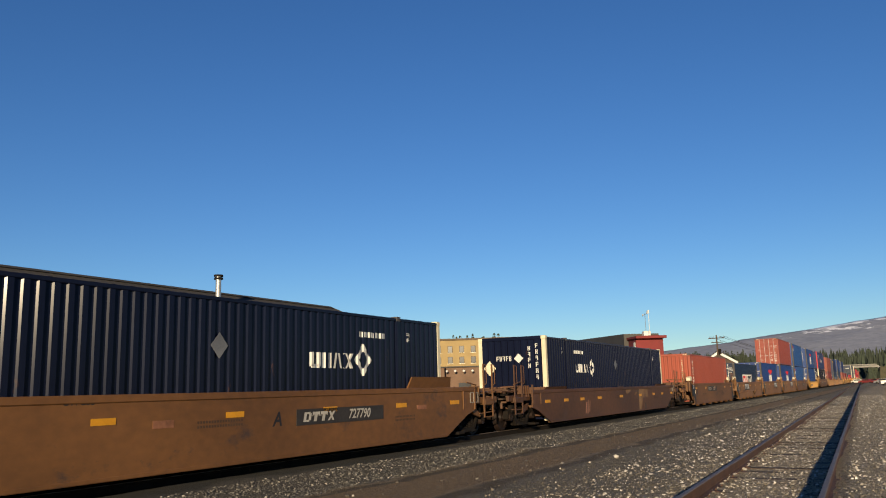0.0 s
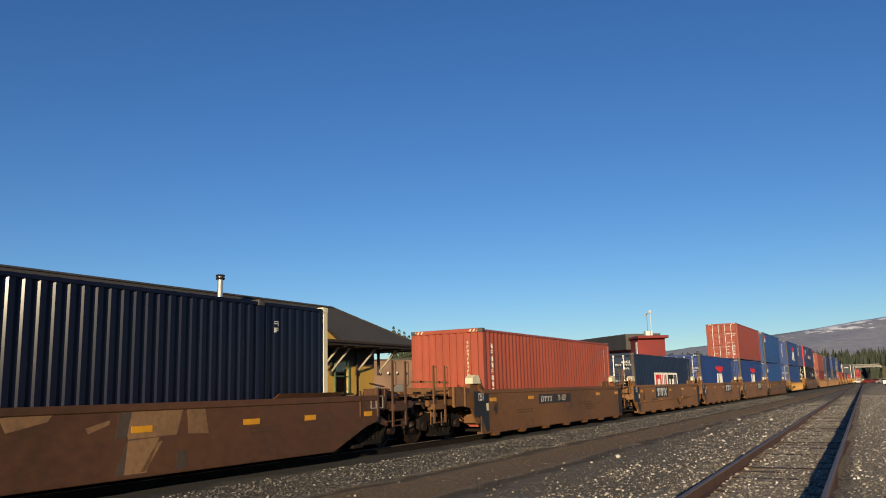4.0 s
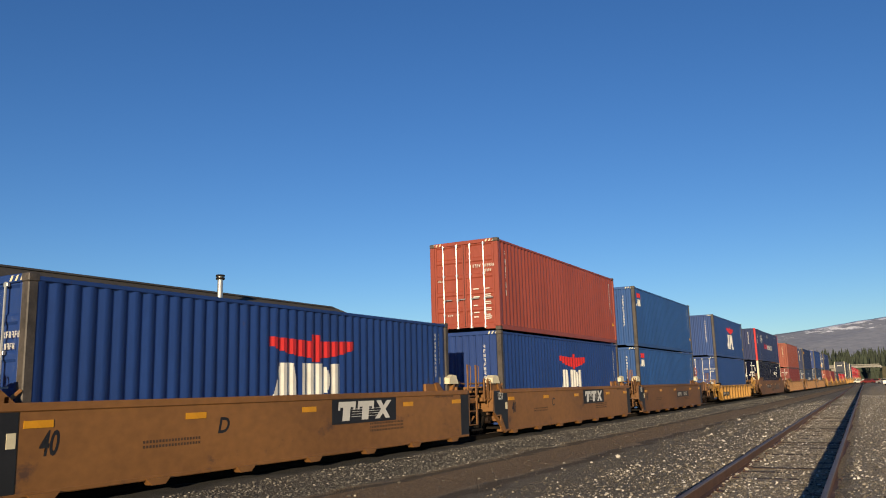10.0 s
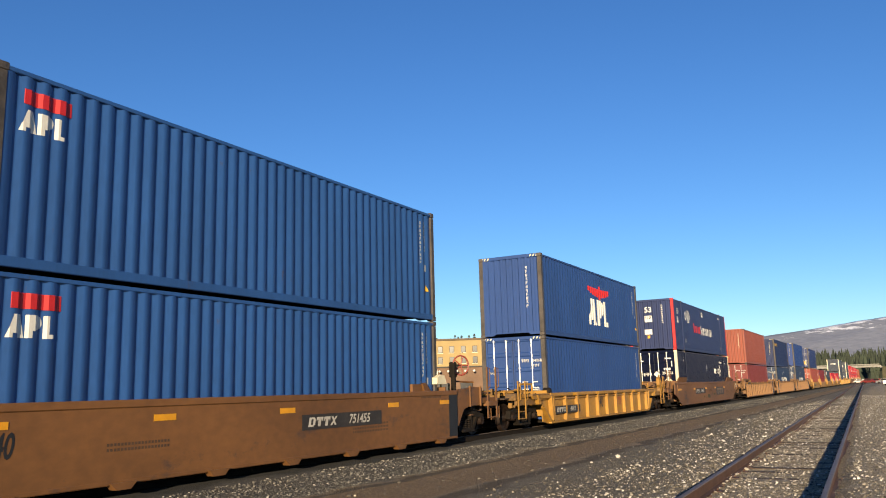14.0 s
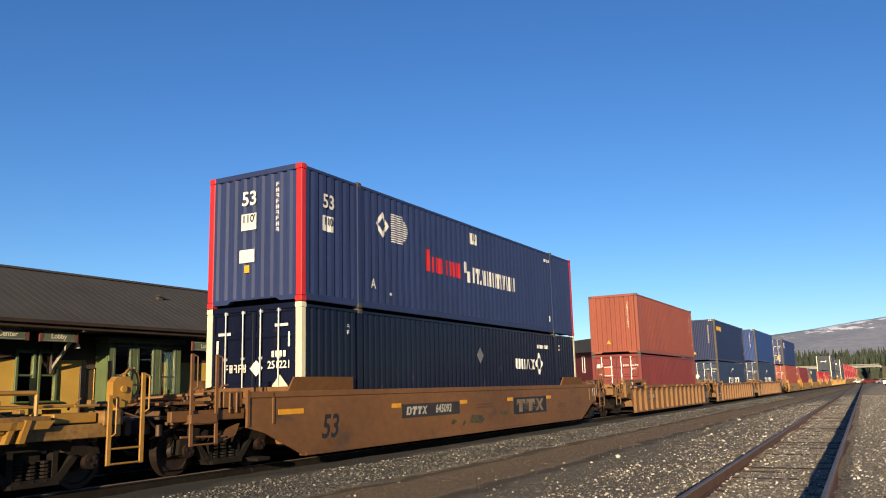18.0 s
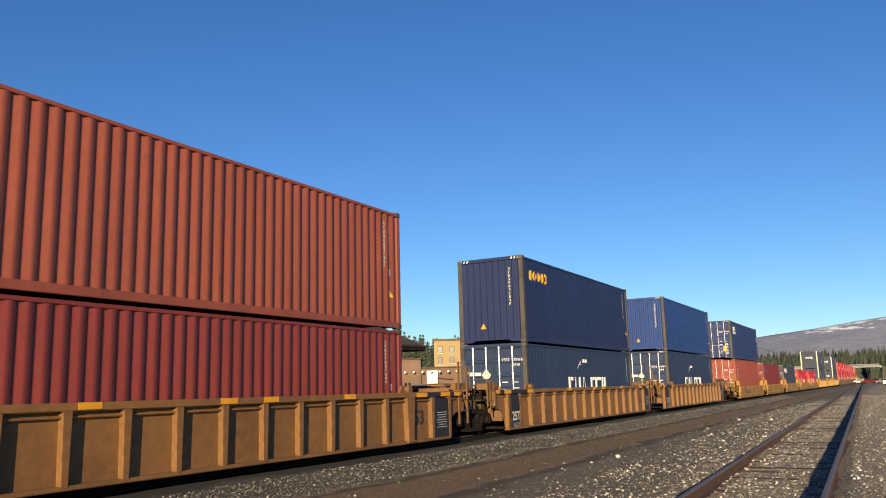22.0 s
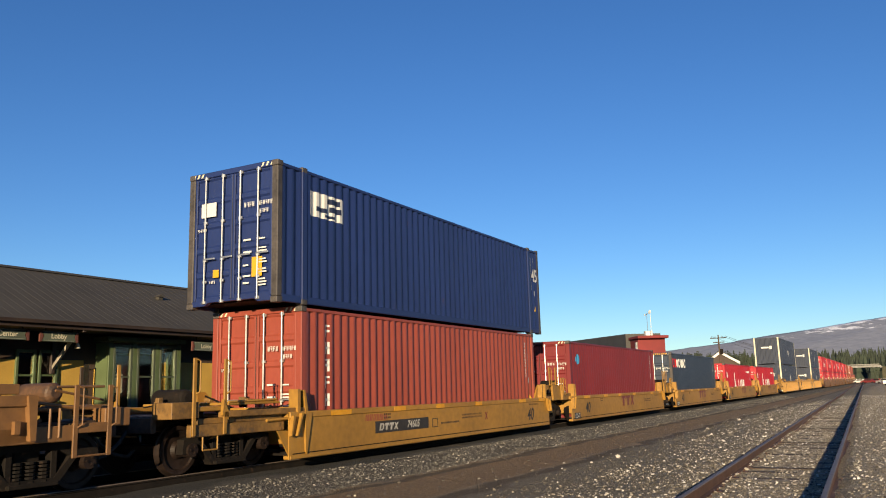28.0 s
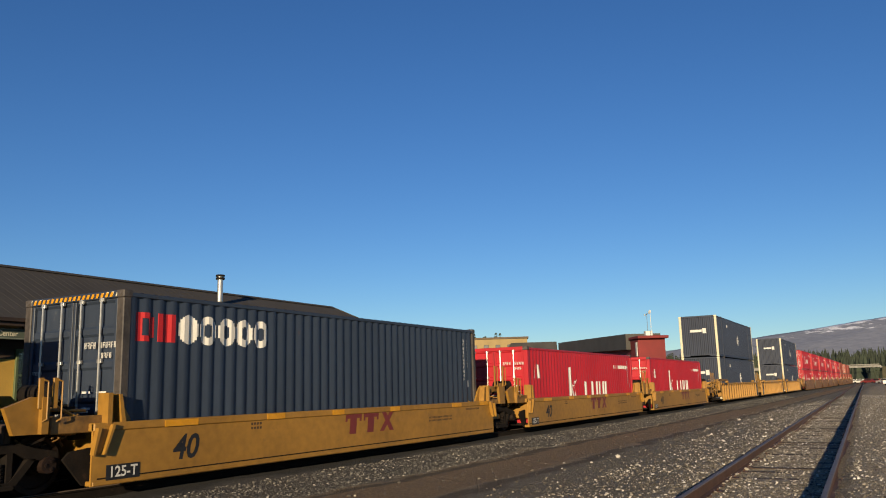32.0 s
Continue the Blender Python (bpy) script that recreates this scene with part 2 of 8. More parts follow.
def container(label, feet, tall, color, front, group="", post=None, marks=(), wide=2.438, end_marks=(), doors=None, fold=None):
    """A container: origin at the middle of its floor, its length along y; front: 'doors' or 'blind' at -y.
    marks: (material, rects) on the side that looks to +x; end_marks: (material, rects x0, x1, z0, z1) on the front end."""
    L, H, W = feet * FT, tall, wide
    post = post or color
    body = thing("shipping_container", label, "container", group)
    hx = W / 2
    fold = fold or (SOFT_FOLD if feet < 50 else STEEP_FOLD)
    tag = (feet, tall, wide)
    inner = L - 0.30
    for k in (0, 180):
        part("side_panel", kept(("side", tag, fold), "side_panel", color, lambda b: folded(b, inner, 0.13, H - 0.08, hx - 0.012, fold)), color, body,
             at=pose(0, 0, 0, 0, 0, k))
        part("top_rail", kept(("trail", tag), "top_rail", color, lambda b: b.box(hx - 0.032, 0, H - 0.075, 0.06, L - 0.3, 0.07, 0.01)), color, body, at=pose(0, 0, 0, 0, 0, k))
        part("bottom_rail", kept(("brail", tag), "bottom_rail", color, lambda b: b.box(hx - 0.04, 0, 0.10, 0.07, L - 0.3, 0.15, 0.01)), color, body, at=pose(0, 0, 0, 0, 0, k))
    for sx in (-1, 1):
        for sy in (-1, 1):
            m = pose(sx * (hx - 0.08), sy * (L / 2 - 0.08), 0)
            part("corner_post", kept(("post", tall), "corner_post", post, lambda b: b.box(0, 0, H / 2, 0.155, 0.155, H - 0.24, 0.015)), post, body, at=m)
            for z in (0.06, H - 0.06):
                part("corner_casting", kept("casting", "corner_casting", POST_BROWN if post is color else post, casting), POST_BROWN, body, at=pose(sx * (hx - 0.085), sy * (L / 2 - 0.085), z))
            if feet > 41:
                yy = sy * (20 * FT - 0.09)
                part("stacking_post", kept(("spost", tall), "stacking_post", color, lambda b: b.box(0, 0, H / 2, 0.05, 0.17, H - 0.2, 0.012)), color, body, at=pose(sx * (hx - 0.012), yy, 0))
                for z in (0.06, H - 0.06):
                    part("corner_casting", kept("casting", "corner_casting", POST_BROWN, casting), POST_BROWN, body, at=pose(sx * (hx - 0.075), yy, z))
    part("roof_panel", kept(("roof", tag), "roof_panel", color, lambda b: roof_sheet(b, L - 0.3, W - 0.1, H - 0.03)), color, body)
    part("floor_frame", kept(("floor", tag), "floor_frame", GRIME, lambda b: b.box(0, 0, 0.12, W - 0.2, L - 0.3, 0.06, 0.01)), GRIME, body)
    for k, kind in ((0, front), (180, "blind" if front == "doors" else "doors")):
        turn = pose(0, 0, 0, 0, 0, k)
        part("header", kept(("head", tag), "header", color, lambda b: b.box(0, -L / 2 + 0.06, H - 0.06, W - 0.32, 0.11, 0.12, 0.012)), color, body, at=turn)
        part("sill", kept(("sill", tag), "sill", color, lambda b: (b.prism([(-W / 2 + 0.16, 0.155), (-W / 2 + 0.16, 0.05), (-0.72, 0.05), (-0.62, 0.115), (0.62, 0.115), (0.72, 0.05), (W / 2 - 0.16, 0.05), (W / 2 - 0.16, 0.155)], 1, -L / 2 + 0.01, -L / 2 + 0.11))), color, body, at=turn)
        if kind == "blind":
            part("end_panel", kept(("endp", tag), "end_panel", color, lambda b: end_sheet(b, W - 0.31, 0.155, H - 0.12, -L / 2 + 0.02)), color, body, at=turn)
        else:
            dm = doors or color
            for sx in (-1, 1):
                leaf = part("door", kept(("door", tag, sx), "door", dm, lambda b: door_leaf(b, sx, W, L, H)), dm, body, at=turn)
                if k == 0:
                    part("door_seal", kept(("seal", tag, sx), "door_seal", SEAL, lambda b: b.box(sx * 0.012, -L / 2 + 0.035, H / 2, 0.02, 0.02, H - 0.3)), SEAL, leaf)
                    for j, bx in enumerate((0.24, 0.72)):
                        part("locking_bar", kept(("lock", tall), "locking_bar", STEEL, lambda b: lock_bar(b, H)), STEEL, leaf, at=pose(sx * bx, -L / 2 - 0.012, 0))
    for layer, (mat, rects) in enumerate(marks):
        b = Build()
        on_folds(b, rects, inner, hx - 0.008 + 0.003 * layer, fold)
        tagged(part("painted_mark", b, mat, body, "painted marking on the side"), kind="stuff")
    for mat, rects in end_marks:
        b = Build()
        off = -L / 2 + (0.017 if front == "blind" else 0.012)
        for x0, x1, z0, z1 in rects:
            b.add([(x0, off, z0), (x1, off, z0), (x1, off, z1), (x0, off, z1)], [(0, 1, 2, 3)])
        tagged(part("painted_mark", b, mat, body, "painted marking on the end"), kind="stuff")
    if tall > 2.7 and feet < 50 and color is not RUSSET:
        b = Build()
        for sx in (-1, 1):
            for i in range(3):
                x = sx * (0.45 + 0.12 * i + 0.38)
                b.add([(x - 0.05, -L / 2 - 0.001, H - 0.10), (x, -L / 2 - 0.001, H - 0.10), (x + 0.04, -L / 2 - 0.001, H - 0.02), (x - 0.01, -L / 2 - 0.001, H - 0.02)], [(0, 1, 2, 3)])
        tagged(part("warning_stripe", b, CREAM, body, "pale slanted height warning stripes"), kind="stuff")
    return body


def casting(b):
    b.box(0, 0, 0, 0.172, 0.178, 0.118, 0.012)
    b.rod((0.08, 0, 0), (0.0885, 0, 0), 0.035, 8)
    b.rod((0, -0.083, 0), (0, -0.0915, 0), 0.035, 8)


def roof_sheet(b, L, W, z):
    n = 44
    for i in range(n):
        y0, y1 = -L / 2 + L * i / n, -L / 2 + L * (i + 1) / n
        h = (y1 - y0) * 0.5
        for a, c, za, zc in ((y0, y0 + h * 0.6, z, z - 0.018), (y0 + h * 0.6, y0 + h, z - 0.018, z - 0.018), (y0 + h, y0 + h * 1.6, z - 0.018, z), (y0 + h * 1.6, y1, z, z)):
            b.add([(-W / 2, a, za), (W / 2, a, za), (W / 2, c, zc), (-W / 2, c, zc)], [(0, 1, 2, 3)])


def end_sheet(b, W, z0, z1, y):
    n, d = 9, 0.045
    p = W / n
    xs = [(-W / 2, 0)]
    for i in range(n):
        x = -W / 2 + i * p
        xs += [(x + p * 0.30, 0), (x + p * 0.48, d), (x + p * 0.80, d), (x + p * 0.98, 0)]
    xs.append((W / 2, 0))
    for (xa, da), (xb, db) in zip(xs[:-1], xs[1:]):
        if xb > xa:
            b.add([(xa, y + da, z0), (xb, y + db, z0), (xb, y + db, z1), (xa, y + da, z1)], [(0, 1, 2, 3)])


def door_leaf(b, sx, W, L, H):
    w = (W - 0.33) / 2
    x0, x1 = (0.006, w) if sx > 0 else (-w, -0.006)
    y, z0, z1 = -L / 2 + 0.045, 0.16, H - 0.125
    rows, zz = 5, [z0]
    step = (z1 - z0) / rows
    prof = []
    for i in range(rows):
        s = z0 + i * step
        prof += [(s, 0), (s + step * 0.12, 0), (s + step * 0.2, 0.03), (s + step * 0.88, 0.03), (s + step * 0.96, 0)]
    prof.append((z1, 0))
    for (za, da), (zb, db) in zip(prof[:-1], prof[1:]):
        b.add([(x0, y + da, za), (x1, y + da, za), (x1, y + db, zb), (x0, y + db, zb)], [(0, 1, 2, 3)])
    for x in (x0, x1):
        b.box(x + (0.03 if x == x0 else -0.03), y, (z0 + z1) / 2, 0.06, 0.05, z1 - z0, 0.008)


def lock_bar(b, H):
    b.rod((0, 0, 0.10), (0, 0, H - 0.10), 0.019, 8)
    for z in (0.12, 0.55, 1.0, H * 0.62, H - 0.14):
        b.box(0, 0.014, z, 0.09, 0.05, 0.06, 0.006)
    b.box(0.14, -0.012, 1.02, 0.30, 0.02, 0.035, 0.004)


def strokes(y0, z0, w, h, pattern):
    """Plain shapes in a row, one for each sign of pattern: I a bar, H a pair of bars, B a block, T a bar with a stem, X a crossing,
    A two leaning bars, S short low block."""
    out, n = [], len(pattern)
    p = w / n
    for i, c in enumerate(pattern):
        a, e = y0 + i * p + p * 0.06, y0 + (i + 1) * p - p * 0.06
        g = e - a
        m = (a + e) / 2
        if c == "I":
            out.append((a + g * 0.3, e - g * 0.3, z0, z0 + h))
        elif c == "H":
            out += [(a, a + g * 0.36, z0, z0 + h), (e - g * 0.36, e, z0, z0 + h)]
        elif c == "B":
            out.append((a, e, z0, z0 + h))
        elif c == "U":
            out += [(a, a + g * 0.34, z0 + h * 0.1, z0 + h), (e - g * 0.34, e, z0 + h * 0.1, z0 + h), (a + g * 0.1, e - g * 0.1, z0, z0 + h * 0.24)]
        elif c == "D":
            out += [(a, a + g * 0.34, z0, z0 + h), (e - g * 0.34, e, z0 + h * 0.14, z0 + h * 0.86), (a + g * 0.34, e - g * 0.2, z0, z0 + h * 0.2), (a + g * 0.34, e - g * 0.2, z0 + h * 0.8, z0 + h)]
        elif c == "C":
            out += [(a, a + g * 0.36, z0, z0 + h), (a + g * 0.36, e, z0, z0 + h * 0.24), (a + g * 0.36, e, z0 + h * 0.76, z0 + h)]
        elif c == "S":
            out.append((a, e, z0, z0 + h * 0.72))
        elif c == "T":
            out += [(a, e, z0 + h * 0.70, z0 + h), (m - g * 0.21, m + g * 0.21, z0, z0 + h * 0.72), (a, a + g * 0.12, z0 + h * 0.56, z0 + h * 0.72), (e - g * 0.12, e, z0 + h * 0.56, z0 + h * 0.72)]
        elif c == "X":
            out += [(a, a + g * 0.3, z0, z0 + h, g * 0.7), (e - g * 0.3, e, z0, z0 + h, -g * 0.7)]
        elif c == "A":
            out += [(a, a + g * 0.3, z0, z0 + h, g * 0.22), (e - g * 0.3, e, z0, z0 + h, -g * 0.22)]
    return out


# ---- well cars ----
WHEEL_R = 0.42
SIDE = 1.42
wheelsets = []


def wheel_profile(b):
    for s in (-1, 1):
        b.ring([(s * x, r) for x, r in ((0.68, 0.0), (0.68, 0.10), (0.70, 0.12), (0.70, 0.32), (0.672, 0.34), (0.672, 0.445), (0.70, 0.445), (0.715, WHEEL_R), (0.80, WHEEL_R - 0.012),
                                        (0.80, 0.34), (0.765, 0.32), (0.755, 0.16), (0.82, 0.12), (0.82, 0.0))][::s], n=28)
    b.rod((-0.95, 0, 0), (0.95, 0, 0), 0.085, 12)
    for s in (-1, 1):
        b.rod((s * 0.93, 0, 0), (s * 1.13, 0, 0), 0.115, 14)
        for i in range(3):
            a = i * 2.094
            b.box(s * 1.14, 0.06 * math.cos(a), 0.06 * math.sin(a), 0.02, 0.035, 0.035)


def side_frame(b, s):
    x0, x1 = s * 0.92, s * 1.08
    lo, hi = min(x0, x1), max(x0, x1)
    b.prism([(-1.08, 0.36), (-1.05, 0.60), (-0.72, 0.66), (-0.45, 0.74), (0.45, 0.74), (0.72, 0.66), (1.05, 0.60), (1.08, 0.36), (0.92, 0.36), (0.90, 0.50),
             (0.66, 0.50), (0.40, 0.62), (-0.40, 0.62), (-0.66, 0.50), (-0.90, 0.50), (-0.92, 0.36)], 0, lo, hi)
    b.prism([(-0.72, 0.52), (-0.40, 0.14), (0.40, 0.14), (0.72, 0.52), (0.60, 0.52), (0.34, 0.24), (-0.34, 0.24), (-0.60, 0.52)], 0, lo, hi)
    for q in (-1, 1):
        b.box(s * 1.0, q * 0.34, 0.43, 0.14, 0.10, 0.40, 0.01)
    b.box(s * 1.0, 0, 0.17, 0.30, 0.74, 0.06, 0.01)


def springs(b, s):
    for q in (-0.20, 0.0, 0.20):
        for i in range(6):
            b.rod((s * 1.0, q, 0.20 + i * 0.05), (s * 1.0, q, 0.232 + i * 0.05), 0.092, 10)


def truck(car, y, rolling=True):
    """A four-wheel truck under a car, its wheels free to turn."""
    t = part("truck", kept("bolster", "truck", GRIME, lambda b: (b.box(0, 0, 0.56, 1.9, 0.42, 0.22, 0.03), b.rod((0, 0, 0.6), (0, 0, 0.82), 0.22, 14), b.box(0, 0.5, 0.36, 1.8, 0.1, 0.14, 0.01), b.box(0, -0.5, 0.36, 1.8, 0.1, 0.14, 0.01))), GRIME, car,
             "grimy cast steel truck", at=pose(0, y, 0))
    for s in (-1, 1):
        part("side_frame", kept(("sframe", s), "side_frame", GRIME, lambda b: side_frame(b, s)), GRIME, t)
        part("spring_nest", kept(("springs", s), "spring_nest", GRIME, lambda b: springs(b, s)), GRIME, t)
    for q in (-0.89, 0.89):
        w = part("wheelset", kept("wheelset", "wheelset", WHEEL, wheel_profile), WHEEL, t, at=pose(0, q, WHEEL_R))
        if rolling:
            wheelsets.append((w, q))


def coupler(b, s):
    b.box(0, s * 0.35, 0.86, 0.22, 0.9, 0.20, 0.02)
    b.prism([(-0.17, s * 0.78), (-0.17, s * 1.1), (-0.05, s * 1.16), (0.0, s * 1.02), (0.12, s * 1.0), (0.17, s * 1.14), (0.2, s * 0.8)], 2, 0.72, 1.0)


def hose(b, s):
    pts = [(0.35, 0.1 * s, 0.85), (0.4, 0.35 * s, 0.6), (0.42, 0.6 * s, 0.42), (0.38, 0.9 * s, 0.36), (0.3, 1.1 * s, 0.45)]
    for a, c in zip(pts[:-1], pts[1:]):
        b.rod(a, c, 0.03, 6)


def mark_block(b, y, z, w, h, pattern, lean=0.0):
    x = SIDE + 0.012
    for i, r in enumerate(strokes(y, z, w, h, pattern)):
        s, q = (r[4] if len(r) > 4 else 0.0), x + 0.0004 * (i % 2)
        lo, hi = lean * (r[2] - z) / h, lean * (r[3] - z) / h
        b.add([(q, r[0] + lo, r[2]), (q, r[1] + lo, r[2]), (q, r[1] + s + hi, r[3]), (q, r[0] + s + hi, r[3])], [(0, 1, 2, 3)])


def plate(b, y0, y1, z0, z1, x=SIDE + 0.006):
    b.box(x, (y0 + y1) / 2, (z0 + z1) / 2, 0.006, y1 - y0, z1 - z0)


def well_car(label, mat, half, z0, z1, front_truck, rear_truck, front_end, rear_end, ribs=0, rib_span=None, style="smooth", trim=None, slope=0.0, group="", stripes=(), rolling=True, cut=0.0):
    """A well car unit: origin on the rail level at the middle of the well.
    half: half the length of the side plates; truck places along y, or None; ends: how far the frame reaches, with a coupler where it ends free."""
    car = thing("well_car", label, "railway wagon", group)
    trim = trim or mat
    zc = z1 - z0
    key = (half, z0, z1, style, slope, cut)
    for k in (0, 180):
        at = pose(0, 0, 0, 0, 0, k)

        def wall(b):
            depth = 0.10 if ribs else 0.0
            x = SIDE - depth
            up = slope
            pts = [(-half, z1), (-half, z0 + zc * (0.50 if up else 0.0)), (-half + up * 0.3, z0 + zc * 0.40), (-half + up, z0), (half - up, z0), (half - up * 0.3, z0 + zc * 0.40), (half, z0 + zc * (0.50 if up else 0.0)), (half, z1)]
            if cut:
                bow = [(half - cut * math.cos(radians(a)), z0 + 0.66 * math.sin(radians(a))) for a in range(0, 91, 15)]
                pts = [(-half, z1)] + [(-y, z) for y, z in bow[::-1]] + bow + [(half, z1)]
            elif not up:
                pts = [(-half, z1), (-half, z0), (half, z0), (half, z1)]
            b.prism(pts, 0, x - 0.03, x)
        part("side_wall", kept(("wall", key, ribs > 0), "side_wall", mat, wall), mat, car, at=at)
        part("top_chord", kept(("tch", key), "top_chord", mat, lambda b: b.box(SIDE - 0.06, 0, z1 - 0.05, 0.17, half * 2, 0.12, 0.015)), mat, car, at=at)
        part("bottom_chord", kept(("bch", key), "bottom_chord", mat, lambda b: b.box(SIDE - 0.08, 0, z0 + 0.035, 0.18, (half - max(slope, cut)) * 2 - 0.05, 0.07, 0.012)), mat, car, at=at)
        for i in range(ribs):
            ra, rc = rib_span or (-half + 0.5, half - 0.5)
            y = ra + (rc - ra) * i / (ribs - 1)
            part("rib", kept(("rib", z0, z1), "rib", mat, lambda b: b.prism([(-0.05, z0 + 0.05), (0.05, z0 + 0.05), (0.07, z1 - 0.1), (-0.07, z1 - 0.1)], 0, SIDE - 0.102, SIDE + 0.018)), mat, car, at=at @ pose(0, y, 0))
        if ribs:
            part("side_pipe", kept(("pipe", key), "side_pipe", mat, lambda b: b.rod((SIDE - 0.045, -half + 0.3, z1 - 0.19), (SIDE - 0.045, half - 0.3, z1 - 0.19), 0.022, 6)), mat, car, at=at)
        if style == "tabs":
            for i in range(7):
                y = -half + 0.9 + (2 * half - 1.8) * i / 6
                part("hanger_tab", kept("tab", "hanger_tab", mat, lambda b: b.prism([(-0.24, 0.03), (-0.13, -0.075), (0.13, -0.075), (0.24, 0.03)], 0, SIDE - 0.10, SIDE + 0.05)), mat, car, at=at @ pose(0, y, z0))
        if style == "low":
            for s in (-1, 1):
                part("guide_block", kept(("guide", z1, s), "guide_block", trim, lambda b: (b.prism([(s * 0.30, z1 - 0.02), (s * 0.30, z1 + 0.44), (s * 0.08, z1 + 0.44), (s * -0.10, z1 + 0.28), (s * -0.30, z1 - 0.02)], 0, SIDE - 0.20, SIDE - 0.15),
                     b.prism([(s * 0.30, z1 - 0.02), (s * 0.30, z1 + 0.44), (s * 0.22, z1 + 0.44), (s * 0.22, z1 - 0.02)], 0, SIDE - 0.15, SIDE + 0.03), b.prism([(s * 0.02, z1 - 0.02), (s * 0.08, z1 + 0.42), (s * 0.03, z1 + 0.42), (s * -0.06, z1 - 0.02)], 0, SIDE - 0.15, SIDE + 0.0))),
                     trim, car, at=pose(0, 0, 0) @ (pose(0, s * 6.18, 0) if k == 0 else pose(0, s * 6.18, 0) @ Matrix.Diagonal((-1, 1, 1, 1))))
                part("corner_gusset", kept(("gusset", z0, z1, s), "corner_gusset", trim, lambda b: (b.prism([(s * -0.12, z1 - 0.02), (s * 0.14, z1 - 0.06), (s * 0.22, z0 + 0.45), (s * 0.04, z0 + 0.47)], 0, SIDE, SIDE + 0.03), b.prism([(s * -0.14, z1 - 0.02), (s * -0.09, z1 - 0.02), (s * 0.05, z0 + 0.44), (s * 0.02, z0 + 0.44)], 0, SIDE + 0.03, SIDE + 0.10),
                     b.prism([(s * 0.10, z1 - 0.06), (s * 0.16, z1 - 0.06), (s * 0.23, z0 + 0.44), (s * 0.20, z0 + 0.44)], 0, SIDE + 0.03, SIDE + 0.10))),
                     trim, car, at=pose(0, s * 6.52, 0) if k == 0 else pose(0, s * 6.52, 0) @ Matrix.Diagonal((-1, 1, 1, 1)))
        if style == "lip":
            rise = 0.28 if z1 > 1.3 else 0.10
            for s in (-1, 1):
                part("guide_plate", kept(("lip", z1), "guide_plate", mat, lambda b: b.add([(SIDE - 0.10, -1.1, z1 - 0.02), (SIDE - 0.10, 1.1, z1 - 0.02), (SIDE - 0.02, 0.98, z1 + rise), (SIDE - 0.02, -0.98, z1 + rise), (SIDE - 0.14, -1.1, z1 - 0.02), (SIDE - 0.14, 1.1, z1 - 0.02), (SIDE - 0.06, 0.98, z1 + rise), (SIDE - 0.06, -0.98, z1 + rise)], [(0, 1, 2, 3), (5, 4, 7, 6), (3, 2, 6, 7), (0, 3, 7, 4), (1, 5, 6, 2)])), mat, car, at=at @ pose(0, s * 7.42, 0))
    for i in range(9):
        part("cross_beam", kept("cross_beam", "cross_beam", GRIME, lambda b: b.box(0, 0, 0.15, 2.6, 0.35, 0.07, 0.01)), GRIME, car, at=pose(0, -half + 0.6 + (2 * half - 1.2) * i / 8, 0))
    for s, tr, end in ((-1, front_truck, front_end), (1, rear_truck, rear_end)):
        bulk = min(half - 0.1, 8.25 if half > 7.5 else 6.3)
        part("bulkhead", kept(("bulk", z1, bulk * s), "bulkhead", mat, lambda b: b.box(0, s * (bulk + 0.06), (z1 + 0.25) / 2 + 0.1, 2.6, 0.08, z1 - 0.25, 0.01)), mat, car)
        reach = end - bulk
        part("end_deck", kept(("deck", z1, bulk, end, s), "end_deck", DECK, lambda b: (b.box(0, s * (bulk + reach / 2), 0.86, 0.9, reach, 0.28, 0.02), b.box(0, s * (bulk + reach * 0.56), 0.98, 2.3, reach * 0.8, 0.05, 0.01),
             b.box(0, s * (end - 0.06), 0.86, 1.9, 0.12, 0.26, 0.015))), DECK, car)
        if tr is not None:
            truck(car, s * tr, rolling)
            free = end - tr > 1.0
            if free:
                part("coupler", kept(("coup", s), "coupler", GRIME, lambda b: coupler(b, s)), GRIME, car, "rusty knuckle coupler", at=pose(0, s * (end - 0.35), 0))
                part("brake_hose", kept(("hose", s), "brake_hose", SEAL, lambda b: hose(b, s)), SEAL, car, at=pose(0, s * (end - 0.2), 0))
        for nm, mm, sd in (("brake_gear", GRIME, 3), ("deck_bracket", YDECK if mat is CAR_YELLOW else SILL, 8)):
            tagged(part(nm, kept((nm, z1, bulk, end, s), nm, mm, lambda b: end_gear(b, s, bulk + 0.25, end - 0.15, z1, sd + int(end * 10))), mm, car, "crowded pipes and brackets"), kind="stuff")
    for y0, y1, za in stripes:
        part("reflector", kept(("refl", round(y1 - y0, 2)), "reflector", REFLECT, lambda b: b.box(0, 0, 0, 0.006, y1 - y0, 0.10)), REFLECT, car, at=pose(SIDE + (0.03 if za > z1 - 0.12 else 0.006), (y0 + y1) / 2, za))
    return car


def post_ladder(b, w, zb, zt, rungs, drop=0.0):
    """Two flat posts with a thin hand loop beside each, and rungs between them."""
    for q, top in ((-w / 2, zt), (w / 2, zt - drop)):
        b.box(0, q, (zb + top) / 2, 0.032, 0.078, top - zb, 0.007)
        b.rod((0.045, q + 0.015, top - 0.03), (0.05, q + 0.075, top - 0.05), 0.012, 6)
        b.rod((0.05, q + 0.075, top - 0.05), (0.05, q + 0.075, top - 0.56), 0.012, 6)
        b.rod((0.05, q + 0.075, top - 0.56), (0.02, q + 0.02, top - 0.60), 0.012, 6)
    for z in rungs:
        b.rod((0, -w / 2, z), (0, w / 2, z), 0.016, 6)


